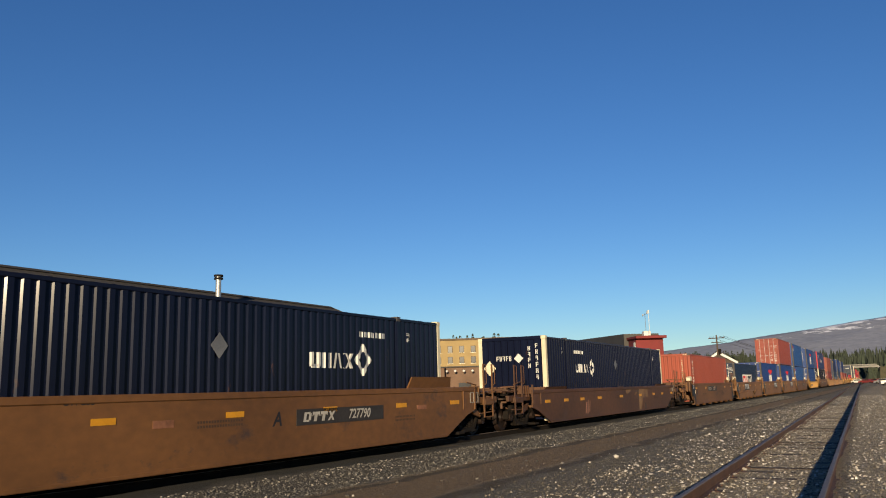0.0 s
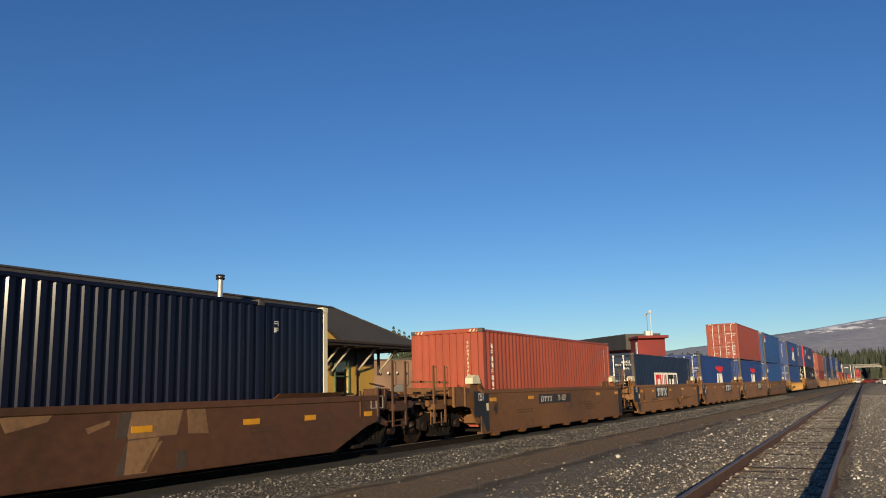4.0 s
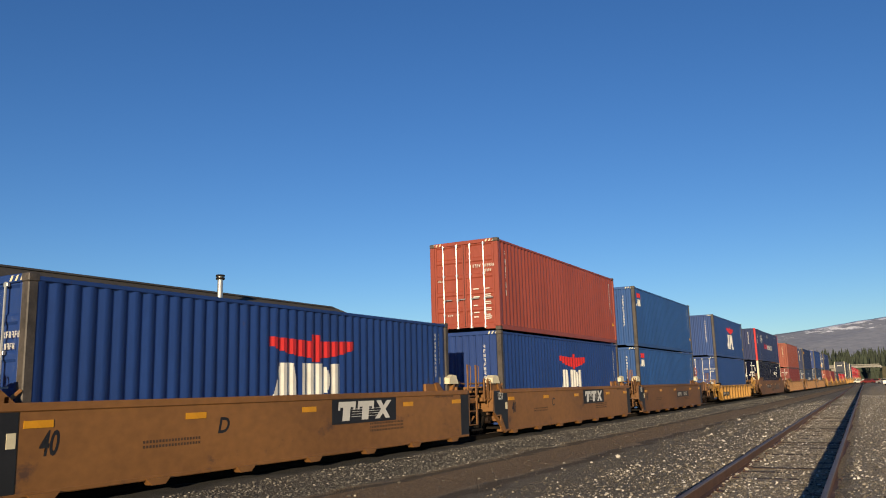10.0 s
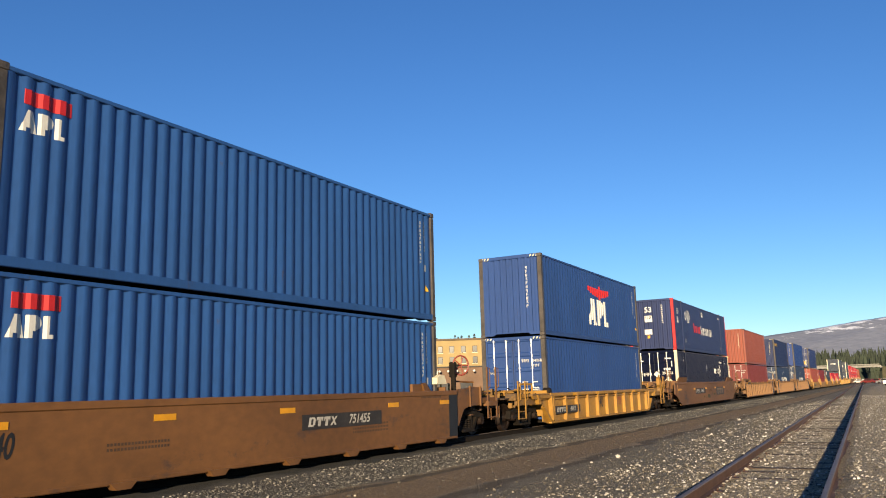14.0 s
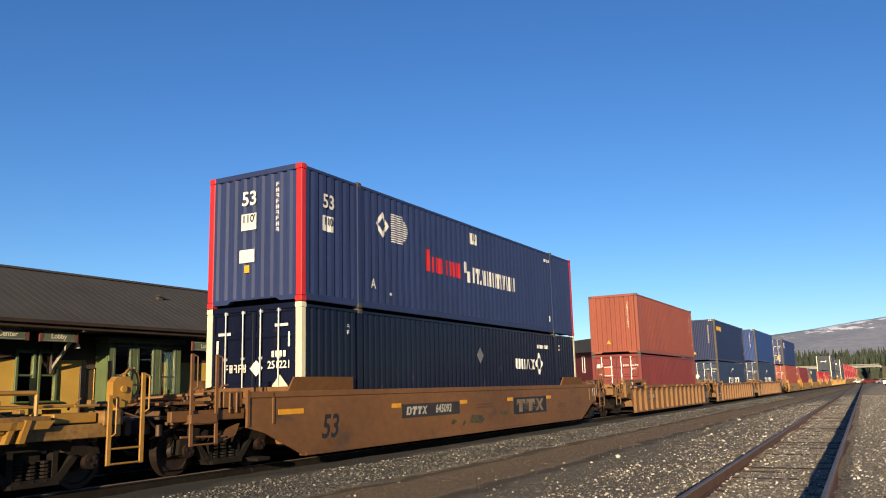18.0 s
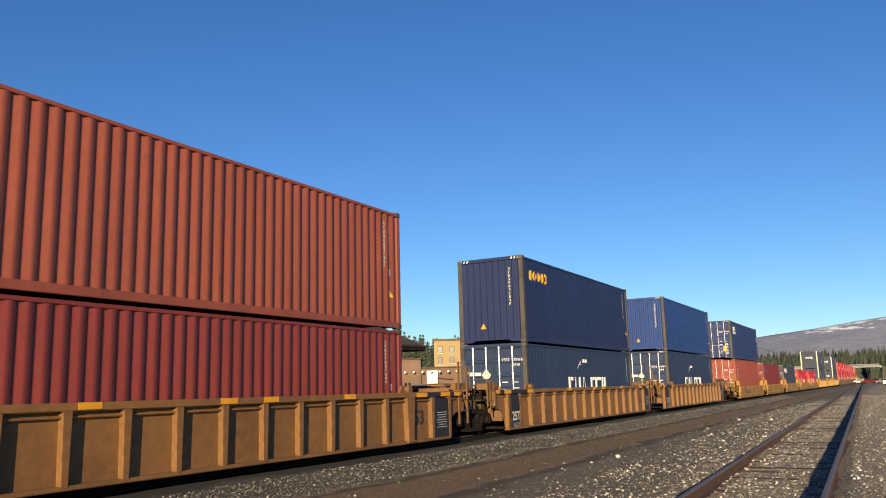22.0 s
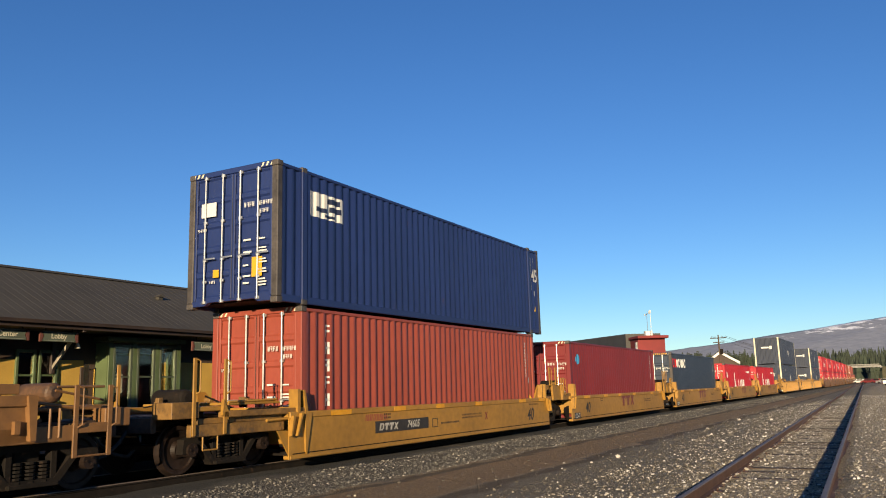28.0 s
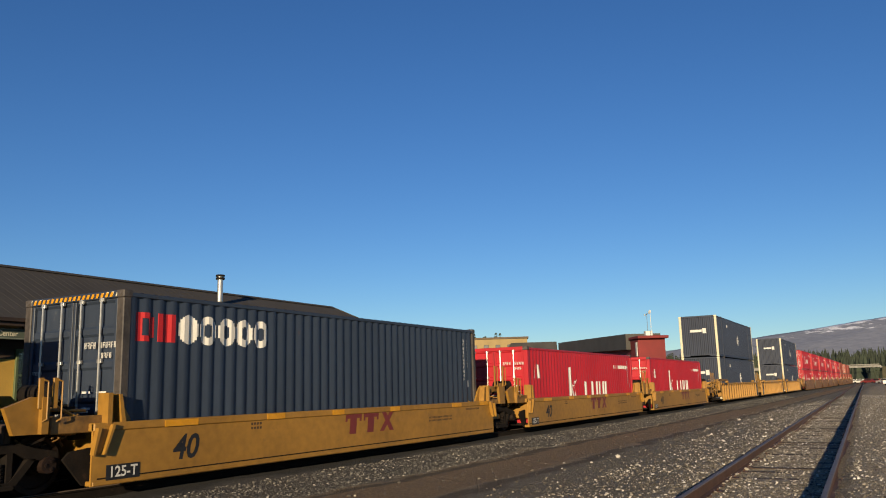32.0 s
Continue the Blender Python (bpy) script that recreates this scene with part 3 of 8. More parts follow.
def air_drum(b, r, long):
    n = 16
    pts = [(-long / 2, 0.0), (-long / 2, r * 0.55), (-long / 2 + r * 0.18, r * 0.86), (-long / 2 + r * 0.4, r), (long / 2 - r * 0.4, r), (long / 2 - r * 0.18, r * 0.86), (long / 2, r * 0.55), (long / 2, 0.0)]
    b.ring(pts, n=n)


def fit_end(car, s, trim, key, posts, zb, zt, rungs=(), drop=0.0, beams=(), plates=(), boards=(), drums=(), rods=()):
    """The gear of one end of a car, s its way along y. posts: the two posts' distance from the car's middle. beams: (y0, y1, z0, z1, x0, x1);
    plates: (outline of y and z, x0, x1); boards: step boards like beams; drums: (x, y, z, r, long); rods: (a, b, r)."""
    mid, w = (posts[0] + posts[1]) / 2, abs(posts[1] - posts[0])
    sill = YDECK if trim is CAR_YELLOW else trim
    for q in (-1, 1):
        flip = Matrix.Diagonal((q, s, 1, 1))
        part("ladder", kept(("posts", key), "ladder", trim, lambda b: post_ladder(b, w, zb, zt, rungs, drop)), trim, car, at=pose(q * 1.37, s * mid, 0) @ Matrix.Diagonal((q, 1, 1, 1)))
        for i, (y0, y1, z0, z1, x0, x1) in enumerate(beams):
            part("side_beam", kept(("beam", key, i), "side_beam", sill, lambda b: b.box((x0 + x1) / 2, (y0 + y1) / 2, (z0 + z1) / 2, x1 - x0, y1 - y0, z1 - z0, 0.012)), sill, car, at=flip)
        for i, (pts, x0, x1) in enumerate(plates):
            part("gusset_plate", kept(("plate", key, i), "gusset_plate", trim, lambda b: b.prism(pts, 0, x0, x1)), trim, car, at=flip)
        for i, (y0, y1, z0, z1, x0, x1) in enumerate(boards):
            part("step_board", kept(("board", key, i), "step_board", trim, lambda b: b.box((x0 + x1) / 2, (y0 + y1) / 2, (z0 + z1) / 2, x1 - x0, y1 - y0, z1 - z0, 0.01)), trim, car, at=flip)
    for i, (x, y, z, r, long) in enumerate(drums):
        part("air_reservoir", kept(("drum", key, i), "air_reservoir", SILL if trim is not CAR_YELLOW else GRIME, lambda b: air_drum(b, r, long)), SILL, car, "rusty air tank", at=pose(x, s * y, z))
    if rods:
        b = Build()
        for a, c, r in rods:
            b.rod((a[0], s * a[1], a[2]), (c[0], s * c[1], c[2]), r, 6)
        part("grab_iron", b, trim, car)


def long_end(car, s, trim, key):
    """A free end of the long brown cars."""
    fit_end(car, s, trim, key, (10.45, 11.02), 0.50, 2.02, (0.52, 0.86), beams=[(9.7, 11.4, 0.90, 1.08, 1.22, 1.32), (9.78, 10.25, 1.10, 1.38, 1.0, 1.34)],
            boards=[(10.45, 11.05, 0.86, 1.02, 1.20, 1.40), (9.75, 11.5, 1.18, 1.23, 0.3, 1.15)], plates=[([(9.7, 1.40), (9.76, 1.40), (9.76, 0.76), (9.7, 0.76)], SIDE - 0.02, SIDE + 0.03), ([(9.03, 1.34), (9.07, 1.34), (9.07, 0.78), (9.03, 0.78)], SIDE, SIDE + 0.025),
            ([(9.80, 0.82), (10.1, 0.74), (10.35, 0.60), (10.3, 0.52), (9.9, 0.62)], 1.24, 1.30)],
            drums=[(0.3, 10.85, 1.02, 0.13, 0.7)], rods=[((1.36, 9.95, 1.36), (1.36, 9.95, 1.02), 0.02), ((1.36, 10.12, 1.36), (1.36, 10.12, 1.02), 0.02), ((1.1, 9.9, 1.5), (1.1, 10.5, 1.42), 0.022), ((1.33, 10.2, 0.62), (1.33, 11.2, 0.66), 0.02), ((0.2, 11.1, 1.3), (1.2, 10.5, 1.36), 0.025)])


def card_frame(car, s):
    b = Build()
    for ya, yb, za, zb in ((9.46, 9.95, 1.20, 1.22), (9.46, 9.95, 0.94, 0.96), (9.46, 9.48, 0.96, 1.20), (9.93, 9.95, 0.96, 1.20), (9.66, 9.68, 0.96, 1.20)):
        b.box(SIDE + 0.008, s * (ya + yb) / 2, (za + zb) / 2, 0.012, yb - ya, zb - za)
    part("card_frame", b, GREY_EDGE, car, "pale edged card holder")


GREY_EDGE = surface("worn_pale_edge", (0.40, 0.36, 0.31), 0.6, vary=0.25)


def small_end(car, s, trim, key, free):
    """An end of the brown articulated cars, free or over the shared truck."""
    if free:
        fit_end(car, s, trim, key, (8.75, 9.33), 0.48, 1.93, (0.50,), beams=[(6.8, 9.5, 0.90, 1.06, 1.20, 1.30)], boards=[(8.75, 9.35, 0.82, 0.96, 1.18, 1.40), (7.0, 9.4, 1.16, 1.21, 0.3, 1.12)],
                plates=[([(7.62, 0.86), (7.62, 1.38), (8.27, 1.36), (8.27, 0.86)], 1.32, 1.36), ([(6.74, 1.28), (7.62, 1.36), (7.62, 0.86), (7.25, 0.78), (6.92, 0.36), (6.74, 0.36)], 1.33, 1.37), ([(7.60, 0.84), (7.60, 1.40), (7.65, 1.40), (7.65, 0.84)], 1.36, 1.40), ([(8.24, 0.84), (8.24, 1.38), (8.29, 1.38), (8.29, 0.84)], 1.36, 1.40), ([(8.32, 1.12), (8.32, 1.36), (8.45, 1.34), (8.45, 1.14)], 1.30, 1.34)],
                rods=[((1.1, 7.4, 1.3), (1.1, 8.9, 1.26), 0.022), ((1.36, 8.95, 0.42), (1.36, 8.95, 0.76), 0.014), ((1.36, 9.5, 0.46), (1.36, 9.5, 0.80), 0.014), ((0.3, 8.7, 1.55), (1.2, 8.2, 1.5), 0.025)])
    elif s > 0:
        fit_end(car, s, trim, key, (6.87, 7.37), 0.33, 1.98, (1.12, 0.71, 0.34), beams=[(6.7, 7.4, 0.92, 1.06, 1.1, 1.3)], plates=[([(6.05, 1.28), (6.12, 1.28), (6.32, 1.52), (6.24, 1.55)], 1.18, 1.30), ([(6.5, 1.28), (6.62, 1.28), (6.9, 1.48), (6.84, 1.55)], 1.0, 1.12)],
                rods=[((1.0, 6.6, 1.5), (1.0, 7.4, 1.46), 0.022), ((1.2, 7.1, 0.3), (1.2, 7.5, 0.55), 0.03)])
    else:
        fit_end(car, s, trim, key, (7.45, 7.70), 0.95, 1.60, (), beams=[(6.7, 7.6, 0.95, 1.06, 1.0, 1.25)], plates=[([(6.70, 1.28), (7.20, 1.28), (7.20, 0.64), (7.10, 0.52), (6.70, 0.52)], SIDE - 0.03, SIDE + 0.004), ([(7.14, 0.60), (7.22, 0.60), (6.50, 0.02), (6.36, 0.06)], SIDE - 0.06, SIDE + 0.02),
                ([(7.20, 1.26), (7.26, 1.26), (7.26, 0.66), (7.20, 0.66)], 0.9, SIDE)], boards=[(7.2, 7.65, 1.20, 1.26, 0.4, 1.2)],
                rods=[((1.05, 6.9, 1.47), (1.05, 8.1, 1.46), 0.028), ((1.2, 6.3, 1.3), (1.2, 6.1, 1.45), 0.03), ((1.3, 7.35, 1.24), (1.3, 7.35, 0.8), 0.02)])


def ribbed_end(car, s, trim, key, free):
    """An end of the ribbed articulated cars."""
    if free:
        fit_end(car, s, trim, key, (10.35, 10.92), 0.50, 1.52, (0.52,), beams=[(8.7, 10.4, 0.74, 0.96, 1.26, 1.36), (10.85, 11.3, 0.91, 1.18, 1.05, 1.36), (5.95, 9.5, 1.40, 1.54, 1.18, 1.34)],
                plates=[([(8.6, 1.26), (9.68, 1.28), (9.68, 0.78), (8.72, 0.70)], SIDE - 0.10, SIDE - 0.06), ([(9.56, 1.38), (9.70, 1.38), (9.70, 0.78), (9.62, 0.78)], SIDE - 0.06, SIDE + 0.03), ([(9.40, 1.05), (9.48, 1.05), (9.48, 0.88), (9.40, 0.88)], SIDE - 0.06, SIDE + 0.01)],
                boards=[(8.6, 9.7, 1.24, 1.39, 1.30, 1.40), (10.35, 10.95, 0.84, 0.98, 1.15, 1.38), (9.7, 11.2, 1.16, 1.21, 0.4, 1.1)], drums=[(0.3, 10.5, 1.42, 0.15, 0.8)],
                rods=[((1.36, 9.95, 1.2), (1.36, 9.95, 0.8), 0.02), ((1.36, 10.1, 1.2), (1.36, 10.1, 0.8), 0.02), ((1.2, 9.7, 1.3), (1.25, 10.4, 1.2), 0.025), ((1.1, 11.0, 1.3), (1.1, 10.2, 1.45), 0.02), ((1.0, 10.3, 1.5), (1.0, 11.1, 1.5), 0.02)])
    elif s > 0:
        fit_end(car, s, trim, key, (8.70, 9.18), 0.40, 2.05, (0.75, 1.05), 0.12, beams=[(8.6, 9.45, 1.30, 1.48, 1.05, 1.32), (8.2, 9.2, 1.40, 1.46, 0.8, 1.2)], plates=[([(8.95, 1.28), (9.10, 1.28), (9.10, 0.70), (8.95, 0.82)], 1.24, 1.30)],
                rods=[((1.34, 8.85, 1.3), (1.34, 8.85, 0.7), 0.02), ((1.34, 9.0, 1.2), (1.34, 9.3, 0.6), 0.02), ((0.9, 8.4, 1.62), (0.9, 9.3, 1.58), 0.02)])
    else:
        fit_end(car, s, trim, key, (9.2, 9.42), 0.80, 1.55, (), beams=[(8.75, 9.45, 1.28, 1.46, 1.05, 1.36), (8.3, 9.2, 1.38, 1.44, 0.8, 1.2)], plates=[([(8.70, 1.28), (9.40, 1.30), (9.05, 0.76), (8.9, 0.76)], 1.28, 1.33), ([(8.95, 1.2), (9.05, 1.2), (9.05, 0.80), (8.95, 0.80)], 1.33, 1.42)],
                rods=[((0.9, 8.4, 1.58), (0.9, 9.4, 1.58), 0.02), ((1.35, 9.2, 1.2), (1.35, 9.2, 0.6), 0.02)])


def yellow_end(car, s, trim, key):
    """A free end of the single yellow car: trough flap, gussets and a bent sill."""
    tall = s > 0
    fit_end(car, s, trim, key, (8.84, 9.44) if tall else (8.34, 8.90), 0.34, 1.36 if tall else 1.52, (0.36, 0.58), -0.34 if tall else 0.0, beams=[(6.8, 8.95, 0.76, 0.96, 1.24, 1.34), (8.75, 9.1, 0.92, 1.14, 1.0, 1.36), (6.1, 7.85, 1.02, 1.10, 1.16, 1.42)],
            plates=[([(6.1, 1.04), (7.9, 1.04), (7.8, 0.93), (6.1, 0.95)], 1.36, 1.44), ([(7.46, 1.06), (7.54, 1.06), (7.44, 0.76), (7.36, 0.76)], 1.30, 1.47), ([(7.28, 1.04), (7.36, 1.04), (7.24, 0.76), (7.18, 0.76)], 1.30, 1.44), ([(6.35, 1.0), (6.85, 0.96), (6.85, 0.64), (6.80, 0.18), (6.35, 0.10)], SIDE - 0.14, SIDE - 0.10),
                    ([(6.84, 0.66), (6.92, 0.62), (6.36, 0.16), (6.28, 0.22)], SIDE - 0.12, SIDE + 0.02), ([(6.24, 1.0), (6.32, 1.0), (6.22, 0.2), (6.14, 0.2)], SIDE - 0.10, SIDE + 0.05)],
            boards=[(8.0, 8.7, 0.98, 1.12, 0.7, 1.26), (7.2, 8.8, 1.20, 1.24, 0.3, 0.9)], drums=[(1.22, 6.1, 1.16, 0.13, 0.3)],
            rods=[((1.38, 6.4, 0.93), (1.38, 7.2, 0.91), 0.02), ((1.0, 7.9, 1.42), (1.0, 6.9, 1.42), 0.035), ((1.0, 6.9, 1.42), (1.0, 6.9, 1.1), 0.03), ((1.0, 7.9, 1.42), (1.0, 7.9, 1.1), 0.03), ((1.3, 8.3, 1.22), (1.3, 8.7, 1.22), 0.02)])


def low_end(car, s, trim, key, free):
    """An end of the low yellow articulated cars."""
    if free:
        fit_end(car, s, trim, key, (8.36, 9.08), 0.66, 1.95, (), beams=[(6.75, 9.12, 0.64, 0.84, 1.24, 1.34), (8.95, 9.55, 0.95, 1.22, 0.9, 1.36), (6.2, 8.4, 0.94, 1.05, 1.24, 1.40), (6.75, 8.9, 0.84, 0.94, 1.20, 1.28)],
                plates=[([(6.60, 0.62), (7.02, 0.64), (6.64, 0.10), (6.55, 0.10)], SIDE - 0.05, SIDE - 0.02), ([(6.04, 0.95), (6.26, 0.95), (6.24, 0.20), (6.20, 0.16)], SIDE + 0.002, SIDE + 0.04), ([(8.3, 1.05), (8.42, 1.25), (8.44, 0.98), (8.30, 0.90)], 1.34, 1.40)],
                boards=[(8.2, 9.1, 1.06, 1.14, 0.6, 1.34), (6.6, 8.0, 1.14, 1.19, 0.4, 1.1)], drums=[(0.5, 8.75, 1.28, 0.16, 0.8)],
                rods=[((1.38, 6.4, 0.86), (1.38, 7.3, 0.84), 0.028), ((1.36, 8.52, 0.64), (1.36, 8.52, 0.42), 0.014), ((1.36, 8.86, 0.64), (1.36, 8.86, 0.42), 0.014), ((1.36, 8.52, 0.42), (1.36, 8.86, 0.42), 0.014), ((1.1, 6.7, 1.22), (1.1, 8.0, 1.2), 0.022)])
        return
    for q in (-1, 1):
        part("corner_plate", kept("ycorner", "corner_plate", GRIME, lambda b: b.prism([(6.60, 0.62), (6.95, 0.58), (7.05, 0.48), (6.72, 0.10), (6.60, 0.08)], 0, SIDE - 0.20, SIDE - 0.15)), GRIME, car, "grimy slanted corner plate", at=Matrix.Diagonal((q, s, 1, 1)))
    rods = [((1.1, 6.6, 1.15), (1.0, 7.6, 1.2), 0.024), ((1.2, 6.7, 1.0), (1.2, 7.3, 1.3), 0.024), ((0.8, 6.8, 1.3), (1.2, 7.5, 1.25), 0.02)]
    if s > 0:
        fit_end(car, s, trim, key, (7.02, 7.58), 1.36, 1.97, (), beams=[(6.55, 7.70, 0.86, 1.00, 1.08, 1.30), (7.0, 7.5, 1.22, 1.38, 0.9, 1.22)], plates=[([(7.30, 1.38), (7.42, 1.46), (7.70, 1.46), (7.70, 0.86), (7.36, 0.86)], 1.28, 1.36)], boards=[(6.9, 7.6, 0.42, 0.56, 0.9, 1.2)], rods=rods)
    else:
        fit_end(car, s, trim, key, (7.30, 7.52), 1.20, 1.62, (), beams=[(6.4, 7.3, 0.84, 1.08, 1.08, 1.32)], plates=[([(7.40, 1.36), (7.60, 1.36), (8.0, 1.22), (7.85, 0.86), (7.44, 0.86)], 1.24, 1.32), ([(7.38, 1.36), (7.50, 1.36), (7.50, 0.86), (7.40, 0.86)], 1.32, 1.40)],
                drums=[(0.75, 7.15, 1.40, 0.14, 0.6)], rods=rods)


def end_gear(b, s, y0, y1, z1, seed):
    """Pipes, levers, valves and brackets that crowd the end of a car."""
    rng = random.Random(seed)
    for _ in range(30):
        y, x, z = s * rng.uniform(y0, y1), rng.choice((-1, 1, 1)) * rng.uniform(0.30, 1.12), 0.98 + rng.uniform(-0.34, 0.30)
        if rng.random() < 0.55:
            b.box(x, y, z, rng.uniform(0.06, 0.22), rng.uniform(0.06, 0.30), rng.uniform(0.05, 0.24), 0.012)
        else:
            e = Vector((rng.uniform(-0.3, 0.3), rng.uniform(-0.6, 0.6), rng.uniform(-0.3, 0.3)))
            b.rod((x, y, z), (max(-1.2, min(1.2, x + e.x)), y + e.y, z + e.z), rng.uniform(0.012, 0.03), 6)


def placard(car, y0, y1, z0, z1, digits="", mark="", ink=None):
    """A black panel with plain white blocks for the owner's mark and the car's figures."""
    b = Build()
    plate(b, y0, y1, z0, z1)
    p = part("placard", b, PLACARD if digits else BLACK, car, "faded black painted number panel")
    h = (z1 - z0)
    if mark:
        b = Build()
        w = (y1 - y0) * (0.34 if digits else 0.86)
        if digits:
            mark_block(b, y0 + (y1 - y0) * 0.06, z0 + h * 0.20, w, h * 0.60, mark, 0.14 * h)
        else:
            mark_block(b, y0 + (y1 - y0) * 0.05, z0 + h * 0.12, w, h * 0.76, mark, 0.12 * h)
            for i in range(4):
                zz = z0 + h * (0.26 + 0.1 * i)
                b.add([(SIDE + 0.0115, y0 + (y1 - y0) * 0.28, zz), (SIDE + 0.0115, y0 + (y1 - y0) * 0.74, zz), (SIDE + 0.0115, y0 + (y1 - y0) * 0.74, zz + 0.009), (SIDE + 0.0115, y0 + (y1 - y0) * 0.28, zz + 0.009)], [(0, 1, 2, 3)])
        tagged(part("owner_mark", b, ink or (OLD_WHITE if digits else WHITE), p), kind="stuff")
    if digits:
        part("car_number", word_mesh(digits, h * 0.62, OLD_WHITE, lean=0.22), OLD_WHITE, p, at=east(SIDE + 0.013, y0 + (y1 - y0) * 0.69, (z0 + z1) / 2))


def stencil(car, text, y, z, h, mat=BLACK, sx=1.0):
    part("lettering", word_mesh(text, h, mat, lean=0.22), mat, car, at=east(SIDE + 0.003, y, z, sx))


def small_print(car, spots, mat=FAINT):
    """Rows of unreadable small print as thin bars."""
    b = Build()
    for y, z, w, rows in spots:
        for i in range(rows):
            x, zz = SIDE + 0.004, z - i * 0.075
            n = max(3, int(w / 0.062))
            for j in range(n):
                a = y + w * j / n
                b.add([(x, a, zz), (x, a + w / n * 0.66, zz), (x, a + w / n * 0.66, zz + 0.042), (x, a, zz + 0.042)], [(0, 1, 2, 3)])
    tagged(part("small_print", b, mat, car, "faded stencilled small print"), kind="stuff")


# ---- the ground ----
GROUND = -0.30


def profile(x):
    """Height of the ground across the tracks, before unevenness."""
    pts = [(-60, -0.30), (-15.2, -0.34), (-13.4, -0.155), (-10.3, -0.155), (-9.75, -0.20), (-8.95, -0.36), (-8.6, -0.40), (-8.2, -0.37), (-6.6, -0.38), (-6.3, -0.31), (-4.4, -0.24), (-3.1, -0.12), (-2.34, -0.10), (-2.24, -0.17), (-2.0, -0.166), (-0.8, -0.166), (-0.62, -0.16), (-0.54, -0.10), (0.3, -0.11), (1.8, -0.22), (60, -0.24)]
    if x <= pts[0][0]:
        return pts[0][1]
    for (xa, za), (xb, zb) in zip(pts[:-1], pts[1:]):
        if x <= xb:
            return za + (zb - za) * (x - xa) / (xb - xa)
    return pts[-1][1]


def siding(y):
    """The middle of the side track."""
    return -1.435 - 0.0248 * (y - 5.0)


def ground_z(x, y):
    xs = x - (siding(y) + 1.46) * min(1.0, max(0.0, (x + 8.5) / 4.0))
    z = profile(xs)
    near = max(0.0, 1.0 - abs(x + 5) / 40) * max(0.0, 1.0 - y / 160)
    return z + near * (0.035 * noise.noise((x * 0.9, y * 0.5, 0)) + 0.018 * noise.noise((x * 3.1, y * 2.6, 4)))


def ladder_of(*runs):
    out = []
    for a, b, s in runs:
        n = max(1, round((b - a) / s))
        out += [a + (b - a) * i / n for i in range(n)]
    return out + [runs[-1][1]]


